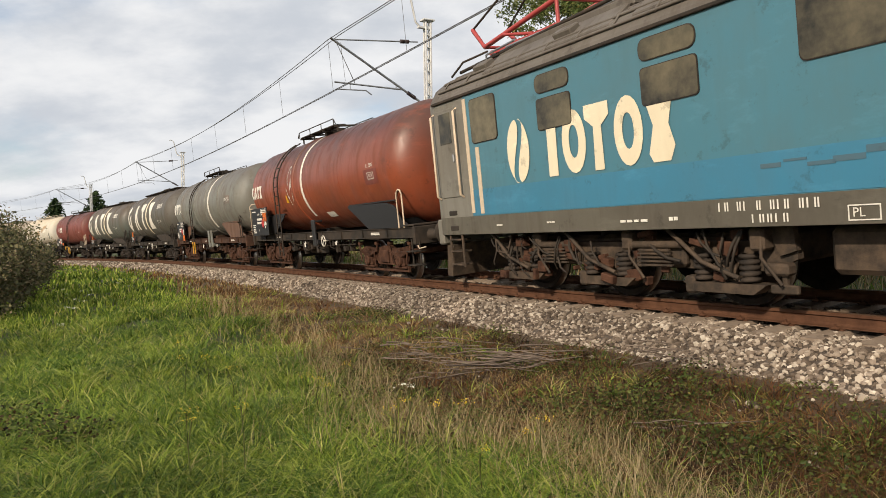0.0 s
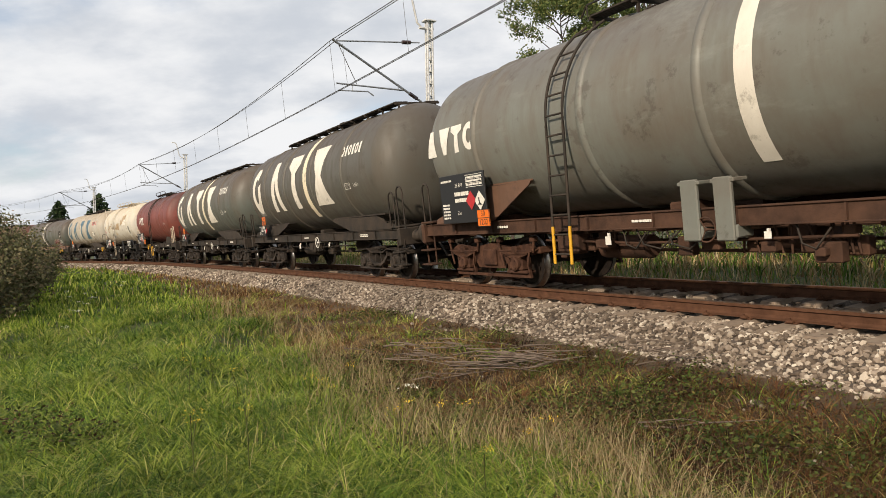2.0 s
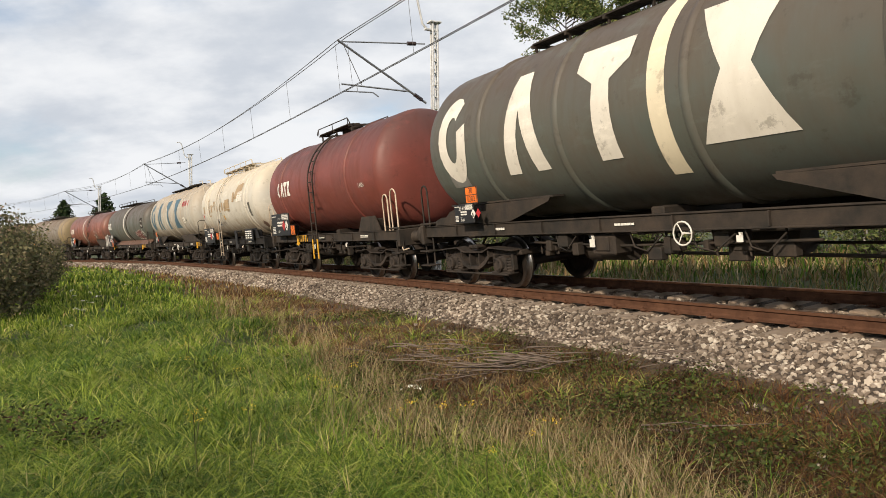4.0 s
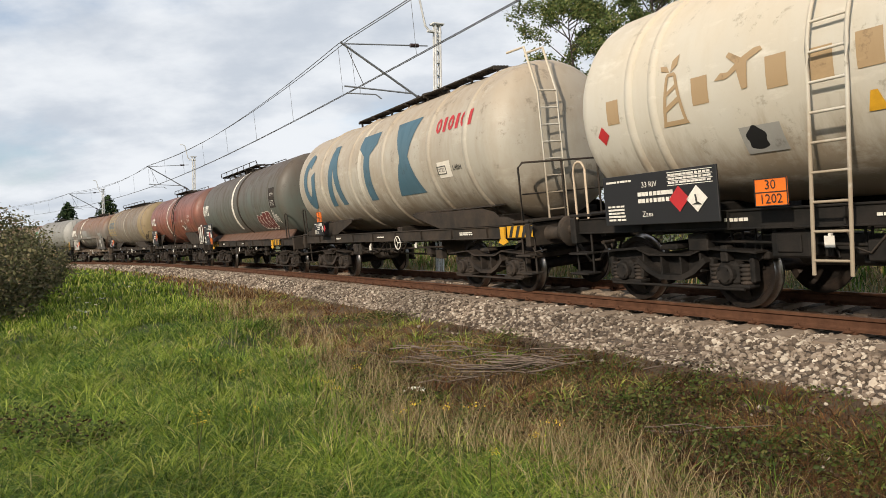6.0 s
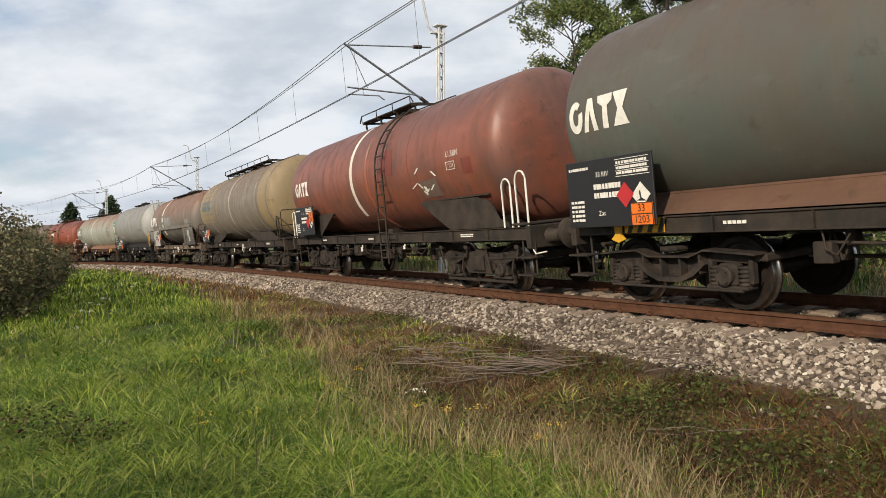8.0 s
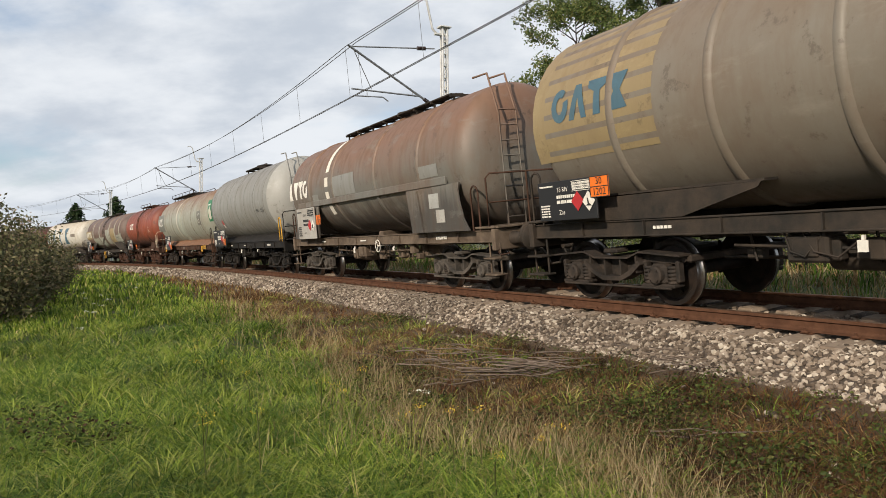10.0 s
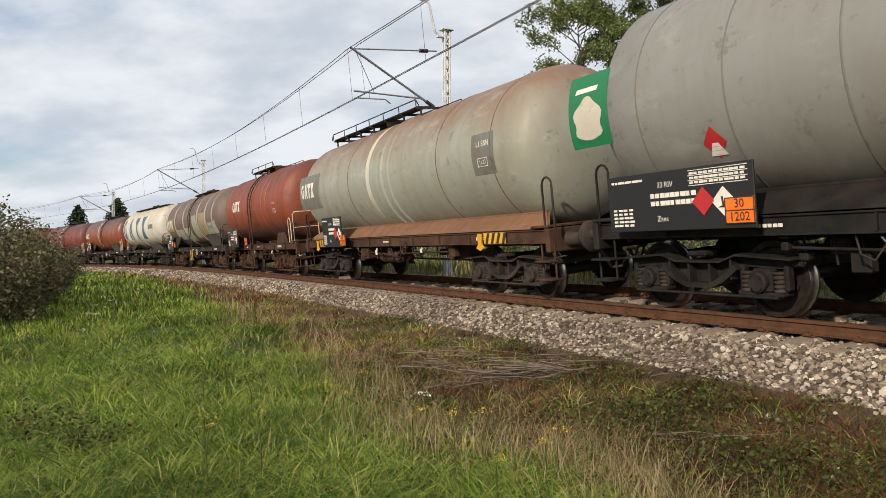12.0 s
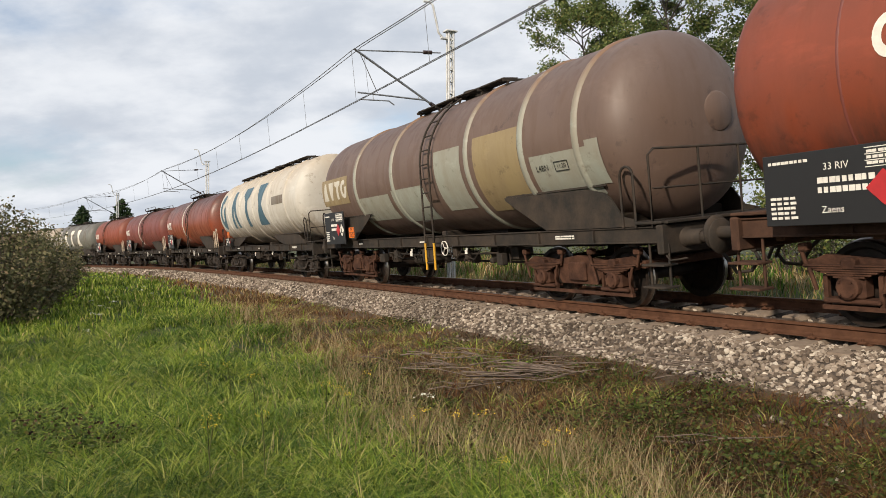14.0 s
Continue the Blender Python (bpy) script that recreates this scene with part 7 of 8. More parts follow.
def green_meadow():
    def keep(x, y):
        s, side = nearest(x, y)
        return side > edge_of_green(s) + lumps(x, y, 0.7, 0.4, 5) + rng.normal(0, 0.3, len(x)) + 0.1
    x, y, r, way, i, n = tussocks(8200, 26, 2.7, 22, keep, spread=0.11)
    th = rng.uniform(0.14, 0.34, n) * np.where(rng.random(n) > 0.85, 1.25, 1.0)
    h = th[i] * rng.uniform(0.55, 1.1, len(x))
    hue = rng.choice(3, n, p=[0.36, 0.36, 0.28])
    mi = np.where(rng.random(len(x)) > 0.85, rng.integers(0, 3, len(x)), hue[i]).astype(np.int32)
    blades("grass_tussocks", x, y, h, (0.0046 + 0.00072 * r) * rng.uniform(0.7, 1.4, len(x)), rng.uniform(0.5, 1.7, n)[i] * rng.uniform(0.7, 1.3, len(x)), [G, GD, GY], "bright green grass tussocks with drooping blades", "grass", 4, mi, way=way)
    x, y, r = fan(85000, 2.6, 17)
    s, side = nearest(x, y)
    e = edge_of_green(s) + lumps(x, y, 0.7, 0.4, 5) + rng.normal(0, 0.35, len(x))
    k = side > e
    x, y, r = x[k], y[k], r[k]
    tall = 0.8 + 0.32 * lumps(x, y, 0.5, 1.0, 6) + 0.25 * lumps(x, y, 1.7, 1.0, 7)
    h = np.clip(tall, 0.35, 1.6) * rng.uniform(0.10, 0.32, len(x))
    w = (0.0036 + 0.0007 * r) * rng.uniform(0.7, 1.4, len(x))
    # Short layer is mostly dark grass: shade between tussocks put into its colour.
    mi = (lumps(x, y, 0.8, 1.0, 8) + rng.normal(0, 0.45, len(x)) > -0.25).astype(np.int32)
    blades("meadow_grass", x, y, h, w, rng.uniform(0.45, 1.6, len(x)), [G, GD], "lush green tussocky meadow grass with drooping blades", "grass", 3, mi)
    x, y, r = fan(90000, 16, 110, -44, 30)
    s, side = nearest(x, y)
    k = side > edge_of_green(s) + rng.normal(0, 0.5, len(x))
    x, y, r = x[k], y[k], r[k]
    h = np.clip(0.9 + 0.4 * lumps(x, y, 1.8, 1.0, 6), 0.4, 1.6) * rng.uniform(0.16, 0.4, len(x))
    blades("far_meadow_grass", x, y, h, (0.0016 * r) * rng.uniform(0.6, 1.6, len(x)), rng.uniform(0.1, 0.7, len(x)), [G, GD], "green meadow grass farther along the track", "grass", 2,
           (rng.random(len(x)) > 0.7).astype(np.int32))


def dry_strip():
    def keep(x, y):
        s, side = nearest(x, y)
        return (side < edge_of_green(s) + lumps(x, y, 0.7, 0.4, 5) + 0.1) & (side > 2.35) & (s > -6)
    x, y, r, way, i, n = tussocks(4200, 20, 3.2, 24, keep, -30, 43, 0.09)
    th = rng.uniform(0.12, 0.36, n)
    s, side = nearest(x, y)
    pale = rng.choice(5, n, p=[0.46, 0.26, 0.06, 0.16, 0.06])[i]
    dark = rng.choice(5, n, p=[0.16, 0.38, 0.14, 0.04, 0.28])[i]
    mi = np.where((s < 9) & (side < 4.7), dark, pale).astype(np.int32)
    blades("dry_tussocks", x, y, th[i] * rng.uniform(0.5, 1.1, len(x)), (0.0048 + 0.0008 * r) * rng.uniform(0.6, 1.4, len(x)), rng.uniform(0.5, 1.8, n)[i] * rng.uniform(0.7, 1.3, len(x)), [DRY, RED, GD, GY, DARKW], "brown and olive tussocks of dying grass", "dry grass", 3, mi, way=way)
    x, y, r = fan(150000, 3.0, 26, -30, 43)
    s, side = nearest(x, y)
    e = edge_of_green(s) + lumps(x, y, 0.7, 0.4, 5) + rng.normal(0, 0.45, len(x))
    k = (side < e + 0.25) & (side > 2.0 + rng.exponential(0.16, len(x)) - 0.1) & (s > -6)
    x, y, r, side = x[k], y[k], r[k], side[k]
    near_stones = np.clip((side - 2.0) / 1.6, 0, 1)
    tall = (0.5 + 0.5 * near_stones) * np.clip(0.75 + 0.4 * lumps(x, y, 0.55, 1.0, 9), 0.2, 1.5)
    h = tall * rng.uniform(0.06, 0.26, len(x))
    w = (0.0028 + 0.0006 * r) * rng.uniform(0.6, 1.4, len(x))
    red = lumps(x, y, 0.6, 1.0, 10) + (0.75 - near_stones) * 1.1 + rng.normal(0, 0.4, len(x)) > 0
    green = lumps(x, y, 0.45, 1.0, 11) + rng.normal(0, 0.35, len(x)) > 0.85
    mi = np.where(green, 2, np.where(red, 1, 0)).astype(np.int32)
    blades("dry_grass", x, y, h, w, rng.uniform(0.2, 1.3, len(x)), [DRY, RED, GD], "dry brown grass and russet weeds between meadow and gravel", "dry grass", 3, mi)
    x, y, r = fan(60000, 22, 100, -44, 10)
    s, side = nearest(x, y)
    k = (side < edge_of_green(s) + rng.normal(0, 0.4, len(x))) & (side > 2.0)
    x, y, r = x[k], y[k], r[k]
    blades("far_dry_grass", x, y, rng.uniform(0.06, 0.24, len(x)), 0.0016 * r, rng.uniform(0.1, 0.7, len(x)), [DRY, RED], "dry brown grass along the gravel farther off", "dry grass", 2, (rng.random(len(x)) > 0.5).astype(np.int32))
    # tall pale stalks along the edge of the green
    n = 15500
    x, y, r = fan(n * 3, 2.9, 24, -36, 30)
    s, side = nearest(x, y)
    k = np.abs(side - edge_of_green(s) - lumps(x, y, 0.7, 0.4, 5) + 0.1) < 0.1 + rng.exponential(0.3, len(x))
    x, y, r = x[k], y[k], r[k]
    blades("dry_stalks", x, y, rng.uniform(0.2, 0.52, len(x)), 0.0022 + 0.0005 * r, rng.uniform(0.15, 0.8, len(x)), [DRY2], "tall pale dry grass stalks at the meadow edge", "dry grass", 3)


def far_side():
    n = 40000
    s = rng.uniform(-14, 70, n)
    side = -2.3 - rng.exponential(3.0, n)
    p = level(s, side, 0)
    h = rng.uniform(0.12, 0.5, n) * np.clip(0.55 - (side + 2.3) * 0.18, 0.4, 1.3)
    m = 26000
    s2 = rng.uniform(-25, 90, m); d2 = rng.uniform(-17, -6.5, m)
    q = level(s2, d2, 0)
    blades("rank_grass", q[:, 0], q[:, 1], rng.uniform(0.35, 1.0, m) * np.clip(0.8 + 0.4 * lumps(q[:, 0], q[:, 1], 2.0, 1.0, 14), 0.4, 1.4), rng.uniform(0.03, 0.07, m), rng.uniform(0.1, 0.6, m), [GD, DRY, GD, DRY2], "tall rank grass on the waste ground beyond the track", "grass", 2, rng.integers(0, 4, m).astype(np.int32))
    blades("wayside_grass", p[:, 0], p[:, 1], h, rng.uniform(0.015, 0.04, n), rng.uniform(0.1, 0.8, n), [GD, DRY, DRY2], "rank grass beyond the track", "grass", 2, rng.integers(0, 3, n).astype(np.int32))


def meadow_around():
    """Grass on the rest of the meadow, behind and beside the open view."""
    x, y, r = fan(60000, 1.2, 60, 41, 319)
    s, side = nearest(x, y)
    k = side > 2.2
    x, y, r, s, side = x[k], y[k], r[k], s[k], side[k]
    mi = np.where(side < edge_of_green(s), 2, (rng.random(len(x)) > 0.6)).astype(np.int32)
    blades("meadow_grass_beside", x, y, rng.uniform(0.12, 0.36, len(x)), (0.006 + 0.0022 * r) * rng.uniform(0.7, 1.4, len(x)), rng.uniform(0.4, 1.4, len(x)), [G, GD, DRY], "green meadow grass reaching back from the track", "grass", 2, mi)


green_meadow()
dry_strip()
far_side()
meadow_around()


def leaf_cloud(pos, size, mats, name, parent, label, flat=0.5, mat_index=None):
    """Small folded leaves, two triangles each, at the given points."""
    n = len(pos)
    a = rng.normal(0, 1, (n, 3)); a[:, 2] *= flat; a /= np.linalg.norm(a, axis=1)[:, None]
    b = rng.normal(0, 1, (n, 3)); b -= (b * a).sum(1)[:, None] * a; b /= np.linalg.norm(b, axis=1)[:, None]
    s = size if np.ndim(size) else np.full(n, size)
    s = s[:, None] * rng.uniform(0.6, 1.4, (n, 1))
    v = np.stack([pos - a * s * 0.5, pos + b * s * 0.32, pos + a * s * 0.6, pos - b * s * 0.32 + np.cross(a, b) * s * 0.12], 1)
    f = (np.array([0, 1, 2, 0, 2, 3])[None] + (np.arange(n) * 4)[:, None]).reshape(-1)
    mi = None if mat_index is None else np.repeat(mat_index, 2)
    ob = part(name, raw(name, v.reshape(-1, 3), f, 3, mats, False, mi), None, parent, label)
    return ob


def weeds():
    pts = []
    r = np.random.default_rng(12)
    for _ in range(240):
        x, y, q = fan(1, 3.8, 17, -10, 41)
        s, side = nearest(x, y)
        if not (2.2 < side[0] < edge_of_green(s)[0] + 0.3):
            continue
        n = int(r.integers(90, 330))
        rad = r.uniform(0.08, 0.26)
        px, py = x[0] + r.normal(0, rad, n), y[0] + r.normal(0, rad, n)
        pts.append(np.stack([px, py, ground_z(px, py) + r.uniform(0.02, 0.2, n) * rad * 3.2], 1))
    for cx, cy, rad, n in ((-3.1, 5.6, 0.2, 500), (-3.7, 6.1, 0.16, 300), (1.5, 6.3, 0.2, 500), (2.2, 6.7, 0.2, 400), (1.9, 4.9, 0.25, 600)):
        px, py = cx + r.normal(0, rad, n), cy + r.normal(0, rad, n)
        pts.append(np.stack([px, py, ground_z(px, py) + r.uniform(0.03, 0.3, n)], 1))
    ob = leaf_cloud(np.concatenate(pts), 0.034, [WEED, DARKW], "low_weeds", None, "", 0.5, (np.random.default_rng(3).random(sum(len(p) for p in pts)) > 0.75).astype(np.int32))
    tagged(ob, "low broad-leaved weeds among the dry grass", "weeds", kind="stuff")


weeds()


def flowers():
    spots = []
    r = np.random.default_rng(21)
    YEL, WHT = plain("yellow_petals", (0.72, 0.5, 0.02)), plain("white_petals", (0.6, 0.6, 0.5))
    stem = leafy("flower_stem", [(0, (0.05, 0.07, 0.02)), (1, (0.09, 0.09, 0.03))], 0.6, 0)
    for px, py, kind in [(-0.62, 5.15, 0), (-1.62, 4.75, 0), (0.38, 4.55, 0), (-0.2, 4.85, 0), (-1.35, 6.6, 0), (-2.6, 7.4, 0), (-2.2, 7.0, 0), (-3.6, 9.5, 0), (-0.5, 5.9, 1), (-1.2, 7.6, 0), (-9.0, 18.0, 1), (-10.5, 19.5, 1), (-9.8, 22.0, 1), (-7.8, 15.0, 1), (-11.5, 25.0, 1), (-6.6, 12.5, 1), (-12.8, 28.0, 1), (-8.5, 16.4, 1)]:
        for _ in range(int(r.integers(1, 4))):
            spots.append((px + r.normal(0, 0.13), py + r.normal(0, 0.13), kind))
    for x, y, kind in spots:
        z = float(ground_z(np.array([x]), np.array([y]))[0])
        h = r.uniform(0.3, 0.5)
        root = tagged(new("wild_flower"), "yellow wild flower on a thin stalk in the meadow" if kind == 0 else "white wild flower on a thin stalk in the meadow", "flower", "wild flowers")
        root.matrix_basis = Matrix.Translation((x, y, z))
        part("stalk", Shape().tube([(0, 0, -0.02), (r.normal(0, 0.02), r.normal(0, 0.02), h * 0.6), (r.normal(0, 0.04), r.normal(0, 0.04), h)], 0.004, 4), stem, root)
        q = np.stack([r.normal(0, 0.035, 22), r.normal(0, 0.035, 22), h + r.uniform(-0.01, 0.03, 22)], 1)
        leaf_cloud(q, 0.012 if kind == 0 else 0.018, [YEL if kind == 0 else WHT], "blossom", root, "", 0.3)


flowers()


def branch_heap():
    r = np.random.default_rng(31)
    wood = rough_stuff("dead_wood", (0.2, 0.16, 0.13), (0.11, 0.08, 0.062), 8, 0.9, 0.3)
    sh = Shape()
    for cx, cy, n, ln, sp in ((0.75, 8.6, 60, 0.9, 0.42), (-0.35, 9.6, 22, 0.7, 0.4), (2.25, 8.1, 10, 0.7, 0.25), (1.85, 5.7, 5, 0.55, 0.12)):
        for _ in range(n):
            x, y = cx + r.normal(0, sp), cy + r.normal(0, sp * 0.45)
            z = float(ground_z(np.array([x]), np.array([y]))[0]) + r.uniform(0.06, 0.26) * (1 if n > 9 else 0.5)
            a = r.normal(-0.12, 0.3)
            l = ln * r.uniform(0.35, 1.0)
            d = Vector((math.cos(a), math.sin(a), r.normal(-0.05, 0.08)))
            p = Vector((x, y, z))
            sh.tube([p - d * l / 2, p + Vector((0, r.normal(0, 0.02), r.uniform(0, 0.04))), p + d * l / 2], r.uniform(0.004, 0.011), 4, 0.003)
    tagged(part("cut_branches", sh, wood), "heap of grey dead branches lying in the dry grass", "branches", kind="stuff")


branch_heap()


# ---- bushes and trees ----
BARK = rough_stuff("bark", (0.1, 0.085, 0.07), (0.055, 0.045, 0.038), 6, 0.9, 0.6)
BIRCH = rough_stuff("birch_bark", (0.5, 0.47, 0.42), (0.16, 0.14, 0.12), 5, 0.8, 0.4)
LEAF = leafy("tree_leaves", [(0, (0.045, 0.075, 0.024)), (0.5, (0.12, 0.16, 0.05)), (0.9, (0.23, 0.25, 0.09)), (1.0, (0.22, 0.18, 0.055))], 0.5, 0.35)
BUSHLEAF = leafy("bush_leaves", [(0, (0.06, 0.066, 0.03)), (0.5, (0.125, 0.125, 0.058)), (0.8, (0.19, 0.165, 0.085)), (1.0, (0.26, 0.19, 0.12))], 0.6, 0.2)
NEEDLE = leafy("conifer_needles", [(0, (0.014, 0.028, 0.012)), (0.6, (0.03, 0.052, 0.02)), (1.0, (0.055, 0.075, 0.028))], 0.7, 0.1)


def tree(x, y, h, rad, base, n_leaf, seed, bark, name="tree", label="slender green-leaved tree beyond the track"):
    r = np.random.default_rng(seed)
    z0 = float(ground_z(np.array([x]), np.array([y]))[0])
    root = tagged(new(name), label, "tree", "trees beyond the track")
    root.matrix_basis = Matrix.Translation((x, y, z0))
    sh = Shape()
    trunk = [Vector((0, 0, -0.1))]
    for k in range(1, 9):
        trunk.append(Vector((r.normal(0, 0.07) * k ** 0.5, r.normal(0, 0.07) * k ** 0.5, h * 0.97 * k / 8)))
    sh.tube(trunk, 0.035 + h * 0.008, 8, 0.012)
    tips = []
    for i in range(58):
        t = r.uniform(base / h, 0.98)
        k = t * 8
        p = trunk[int(k)].lerp(trunk[min(int(k) + 1, 8)], k - int(k))
        a = r.uniform(0, 6.283)
        ln = rad * (0.45 + 0.75 * math.sin(math.pi * min(1, (t * h - base) / (h - base) * 0.8 + 0.15))) * r.uniform(0.6, 1.15)
        d = Vector((math.cos(a), math.sin(a), r.uniform(0.35, 0.95)))
        q1, q2 = p + d * ln * 0.5 + Vector((0, 0, 0.05)), p + d * ln + Vector((r.normal(0, 0.1), r.normal(0, 0.1), r.normal(0, 0.1)))
        sh.tube([p, q1, q2], 0.028, 5, 0.006)
        tips += [q1.lerp(q2, f) for f in (0.1, 0.4, 0.7, 1.0)]
        for _ in range(3):
            b = q1.lerp(q2, r.uniform(0, 0.9))
            e = b + Vector((r.normal(0, 1), r.normal(0, 1), r.uniform(-0.2, 0.9))) * rad * 0.22
            sh.tube([b, e], 0.009, 4, 0.003)
            tips += [b.lerp(e, 0.6), e]
    part("trunk", sh, bark, root)
    c = np.array([tuple(p) for p in tips])
    n_leaf = int(n_leaf * 1.9)
    idx = r.integers(0, len(c), n_leaf)
    pos = c[idx] + r.normal(0, 0.17, (n_leaf, 3)) * np.array([1, 1, 0.9]) * 0.9
    leaf_cloud(pos, 0.105, [LEAF], "crown", root, "airy green leaves", 0.8)


for x, y, h, rad, base, n_, sd, bk in ((5.2, 30.4, 11.3, 1.9, 2.5, 19000, 1, BARK), (7.7, 27.6, 12.2, 2.1, 2.5, 22000, 2, BARK), (10.5, 24.2, 11.0, 1.7, 1.5, 13000, 3, BIRCH), (12.2, 21.4, 10.5, 1.5, 1.0, 6500, 4, BIRCH),
                                       (13.6, 19.0, 9.5, 1.4, 1.0, 5500, 5, BARK), (8.9, 27.0, 8.0, 1.2, 1.0, 4500, 6, BARK), (11.6, 25.0, 7.0, 1.4, 0.6, 5000, 7, BIRCH), (15.5, 20.2, 8.5, 1.5, 0.6, 5000, 8, BARK), (3.0, 33.5, 8.6, 0.9, 3.5, 1500, 9, BARK)):
    tree(x, y, h, rad, base, n_, sd, bk)


def bush(x, y, rad, h, n_leaf, seed, label="dense dark olive bush with thin twigs at the meadow's edge", group="bushes at the meadow's edge", leaf=None):
    r = np.random.default_rng(seed)
    z0 = float(ground_z(np.array([x]), np.array([y]))[0])
    root = tagged(new("bush"), label, "bush", group)
    root.matrix_basis = Matrix.Translation((x, y, z0))
    sh = Shape()
    pts = []
    for i in range(90):
        a, q = r.uniform(0, 6.283), rad * r.uniform(0, 1) ** 0.6
        top = Vector((math.cos(a) * q, math.sin(a) * q, h * math.sqrt(max(0.05, 1 - (q / rad) ** 2.2)) * r.uniform(0.6, 1.3)))
        b = Vector((top.x * 0.45 + r.normal(0, 0.1), top.y * 0.45 + r.normal(0, 0.1), -0.05))
        m_ = b.lerp(top, 0.5) + Vector((r.normal(0, 0.12), r.normal(0, 0.12), 0))
        sh.tube([b, m_, top], 0.016, 4, 0.004)
        for t in np.linspace(0.3, 1, 9):
            pts.append(tuple(m_.lerp(top, (t - 0.5) * 2) if t > 0.5 else b.lerp(m_, t * 2)))
    tagged(part("twig_mass", sh, BARK, root, "thin dark twigs"), kind="stuff")
    c = np.array(pts)
    idx = r.integers(0, len(c), n_leaf)
    leaf_cloud(c[idx] + r.normal(0, 0.15, (n_leaf, 3)), 0.10, [leaf or BUSHLEAF], "foliage", root, "small olive leaves", 0.7)


for d_, ax, ay, rad, h, n_, sd in ((20.5, -0.572, 0.82, 1.7, 2.3, 8000, 1), (24.5, -0.548, 0.836, 1.9, 2.5, 8500, 2), (30, -0.529, 0.848, 1.9, 2.45, 8000, 3), (37, -0.518, 0.855, 2.1, 2.4, 7000, 4), (24, -0.61, 0.79, 2.2, 2.7, 5000, 5), (50, -0.511, 0.859, 2.6, 2.3, 6000, 6)):
    bush(ax * d_, ay * d_, rad, h, n_, sd)


for s_, d_, rad, h, sd in ((10, -9.5, 1.8, 3.0, 21), (14, -11, 2.0, 3.6, 22), (18.5, -10, 2.0, 3.2, 23), (24, -12, 2.2, 3.6, 24), (30, -11, 2.2, 3.3, 25), (37, -12, 2.4, 3.4, 26), (45, -12, 2.6, 3.4, 27)):
    p_ = level(s_, d_, 0)
    bush(float(p_[0]), float(p_[1]), rad, h, 4500, sd, "green bush on the waste ground beyond the track", "bushes beyond the track", LEAF)


def conifer(x, y, h, rad, seed):
    r = np.random.default_rng(seed)
    root = tagged(new("conifer"), "dark green conifer standing far behind the track", "tree", "conifers")
    z0 = float(ground_z(np.array([x]), np.array([y]))[0])
    root.matrix_basis = Matrix.Translation((x, y, z0))
    sh = Shape().tube([(0, 0, -0.2), (0, 0, h)], 0.2, 7, 0.03)
    pos = []
    for k in range(26):
        t = k / 25
        z = 0.8 + (h - 1.0) * t
        q = rad * (1 - t) ** 0.65 + 0.2
        for j in range(9):
            a = r.uniform(0, 6.283); ln = q * r.uniform(0.7, 1.15)
            e = Vector((math.cos(a) * ln, math.sin(a) * ln, z - ln * 0.18 + r.normal(0, 0.1)))
            sh.tube([(0, 0, z), e], 0.03, 4, 0.008)
            for f in np.linspace(0.2, 1, 7):
                pos.append((e.x * f, e.y * f, z + (e.z - z) * f))
    part("trunk", sh, BARK, root)
    c = np.array(pos)
    idx = r.integers(0, len(c), 6000)
    leaf_cloud(c[idx] + r.normal(0, 0.17, (6000, 3)), 0.4, [NEEDLE], "crown", root, "dark needles", 0.5)


conifer(-0.4757 * 150, 0.8796 * 150, 10.1, 4.0, 1)
conifer(-0.436 * 150, 0.90 * 150, 11.4, 4.8, 2)
conifer(-0.413 * 165, 0.91 * 165, 8.0, 3.0, 3)


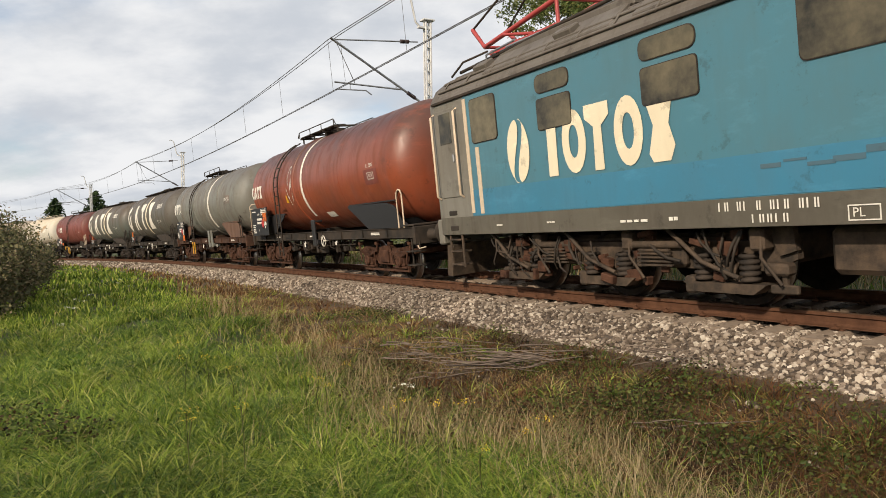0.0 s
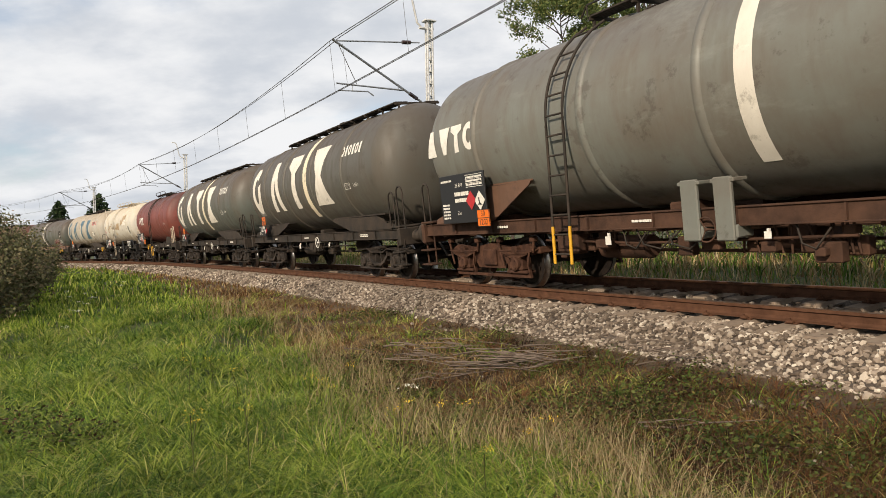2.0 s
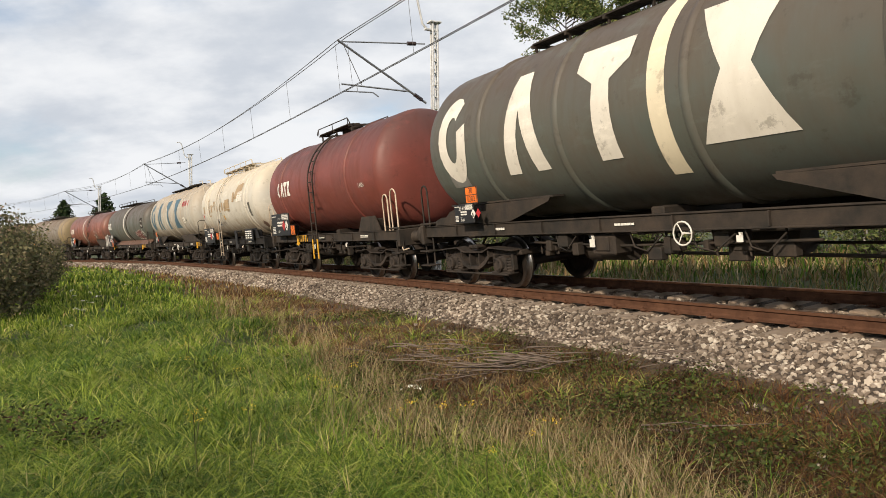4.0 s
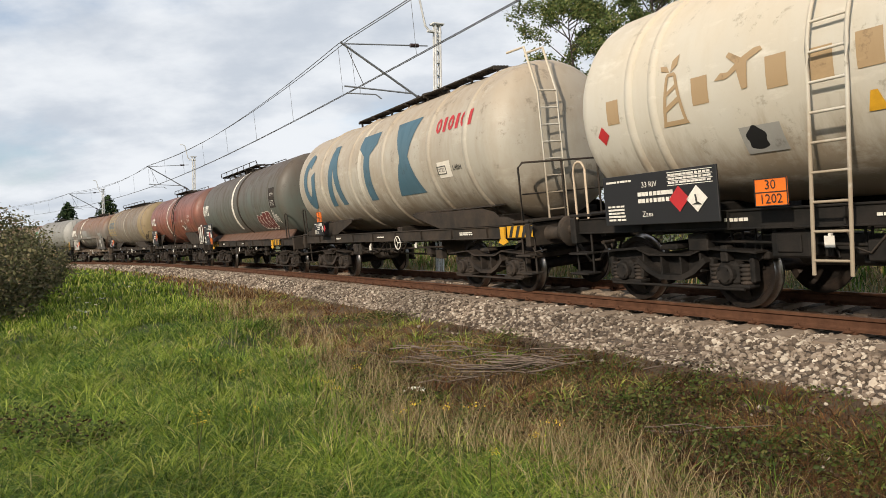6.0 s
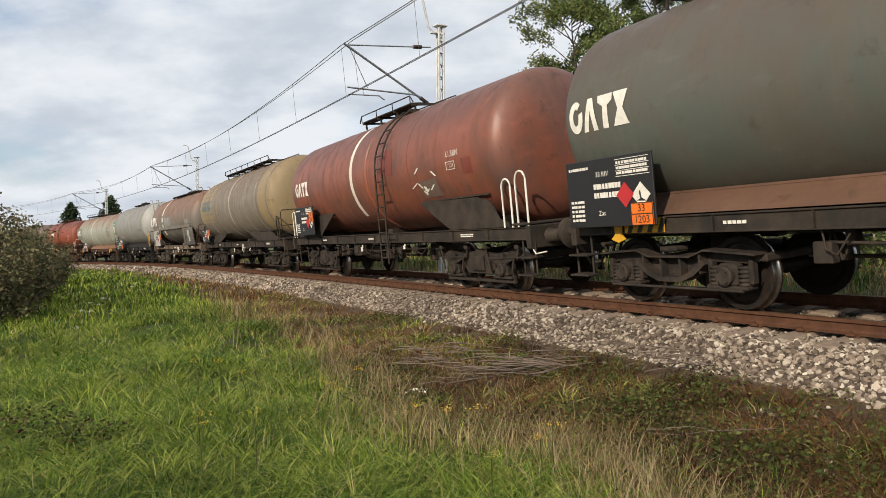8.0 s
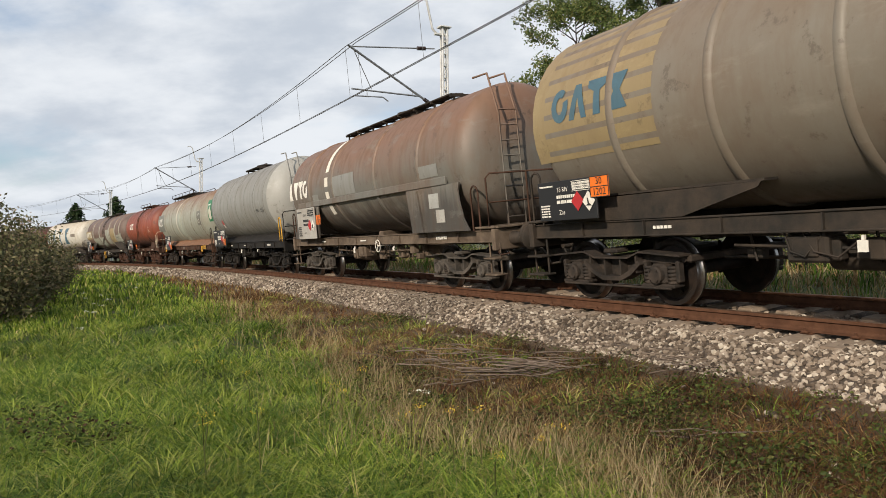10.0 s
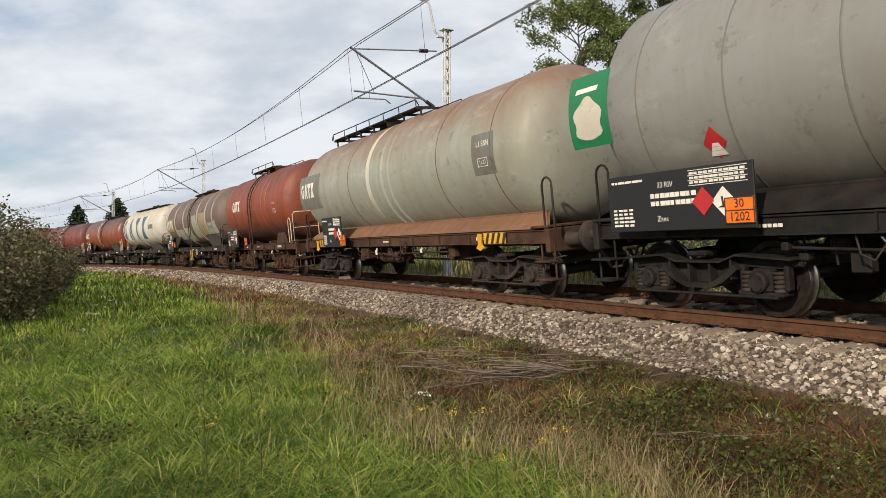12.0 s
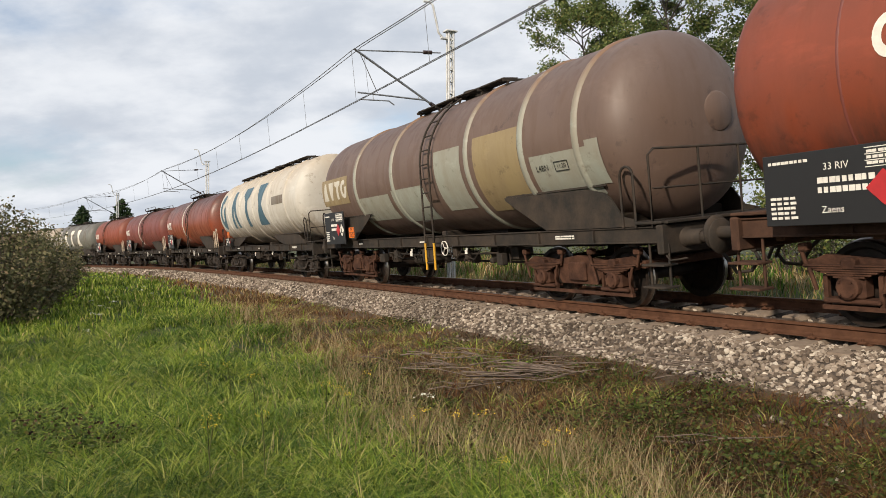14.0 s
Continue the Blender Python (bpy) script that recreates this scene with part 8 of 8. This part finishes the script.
# spray paint on the dark green-grey wagon
def spray():
    wagon, mid = [t for t in TRAIN if t[0].get("label", "").startswith("dark green-grey tank wagon with spray")][0]
    tank = [c for c in wagon.children if c.name.startswith("tank") and not c.name.startswith("tank_")][0]
    r = random.Random(6)
    R, zc = 1.43, 2.68
    for i, (u, z, w, h) in enumerate(((13.5, 1.68, 0.62, 0.6), (13.12, 1.62, 0.6, 0.66), (12.7, 1.62, 0.66, 0.76), (12.28, 1.64, 0.68, 0.78))):
        x = mid - u
        blob = [(0.5 + 0.5 * math.cos(t) * q, 0.5 + 0.5 * math.sin(t) * q) for t, q in ((t, r.uniform(0.84, 1.1)) for t in np.linspace(0, 6.28, 17)[:-1])]
        out, fill, line_ = Shape(), Shape(), Shape()
        on_barrel(out, [blob], x - 0.045, z - 0.04, w + 0.09, h + 0.08, R, zc, 0.006 + 0.003 * i)
        on_barrel(fill, [blob], x, z, w, h, R, zc, 0.0075 + 0.003 * i)
        o = part("spray_outline", out, M["letter"], tank, "white spray outline")
        part("spray_fill", fill, M["maroon"], tank, "maroon spray fill")
        on_barrel(line_, [[(0.4, 0.3), (0.45, 0.3), (0.62, 0.75), (0.56, 0.75)]], x, z, w, h, R, zc, 0.009 + 0.003 * i)
        part("spray_line", line_, M["letter"], tank)
    for k in range(7):
        tag = Shape()
        on_barrel(tag, [[(0, 0), (0.3, 0), (1, 1), (0.7, 1)]], mid - 11.5 + k * 0.08, 1.85 + r.uniform(-0.1, 0.2), 0.16, 0.3, R, zc, 0.008)
        part("spray_stroke", tag, M["letter"], tank, "white sprayed stroke")


spray()


# ---- what moves ----
def motions():
    times = [0.5 * k for k in range(29)]
    for thing, u in TRAIN:
        walk(thing, [(t, riding(u - SPEED * (t - 7) - 0.5 * GAIN * (t - 7) ** 2)) for t in times])
        for w, p, r in WHEEL_OF[thing.name]:
            rows = []
            for k in range(421):
                t = k / 30
                gone = SPEED * t + 0.5 * GAIN * ((t - 7) ** 2 - 49)
                rows.append((t, Matrix.Translation(p) @ Matrix.Rotation(gone / r, 4, "Y")))
            walk(w, rows)


motions()
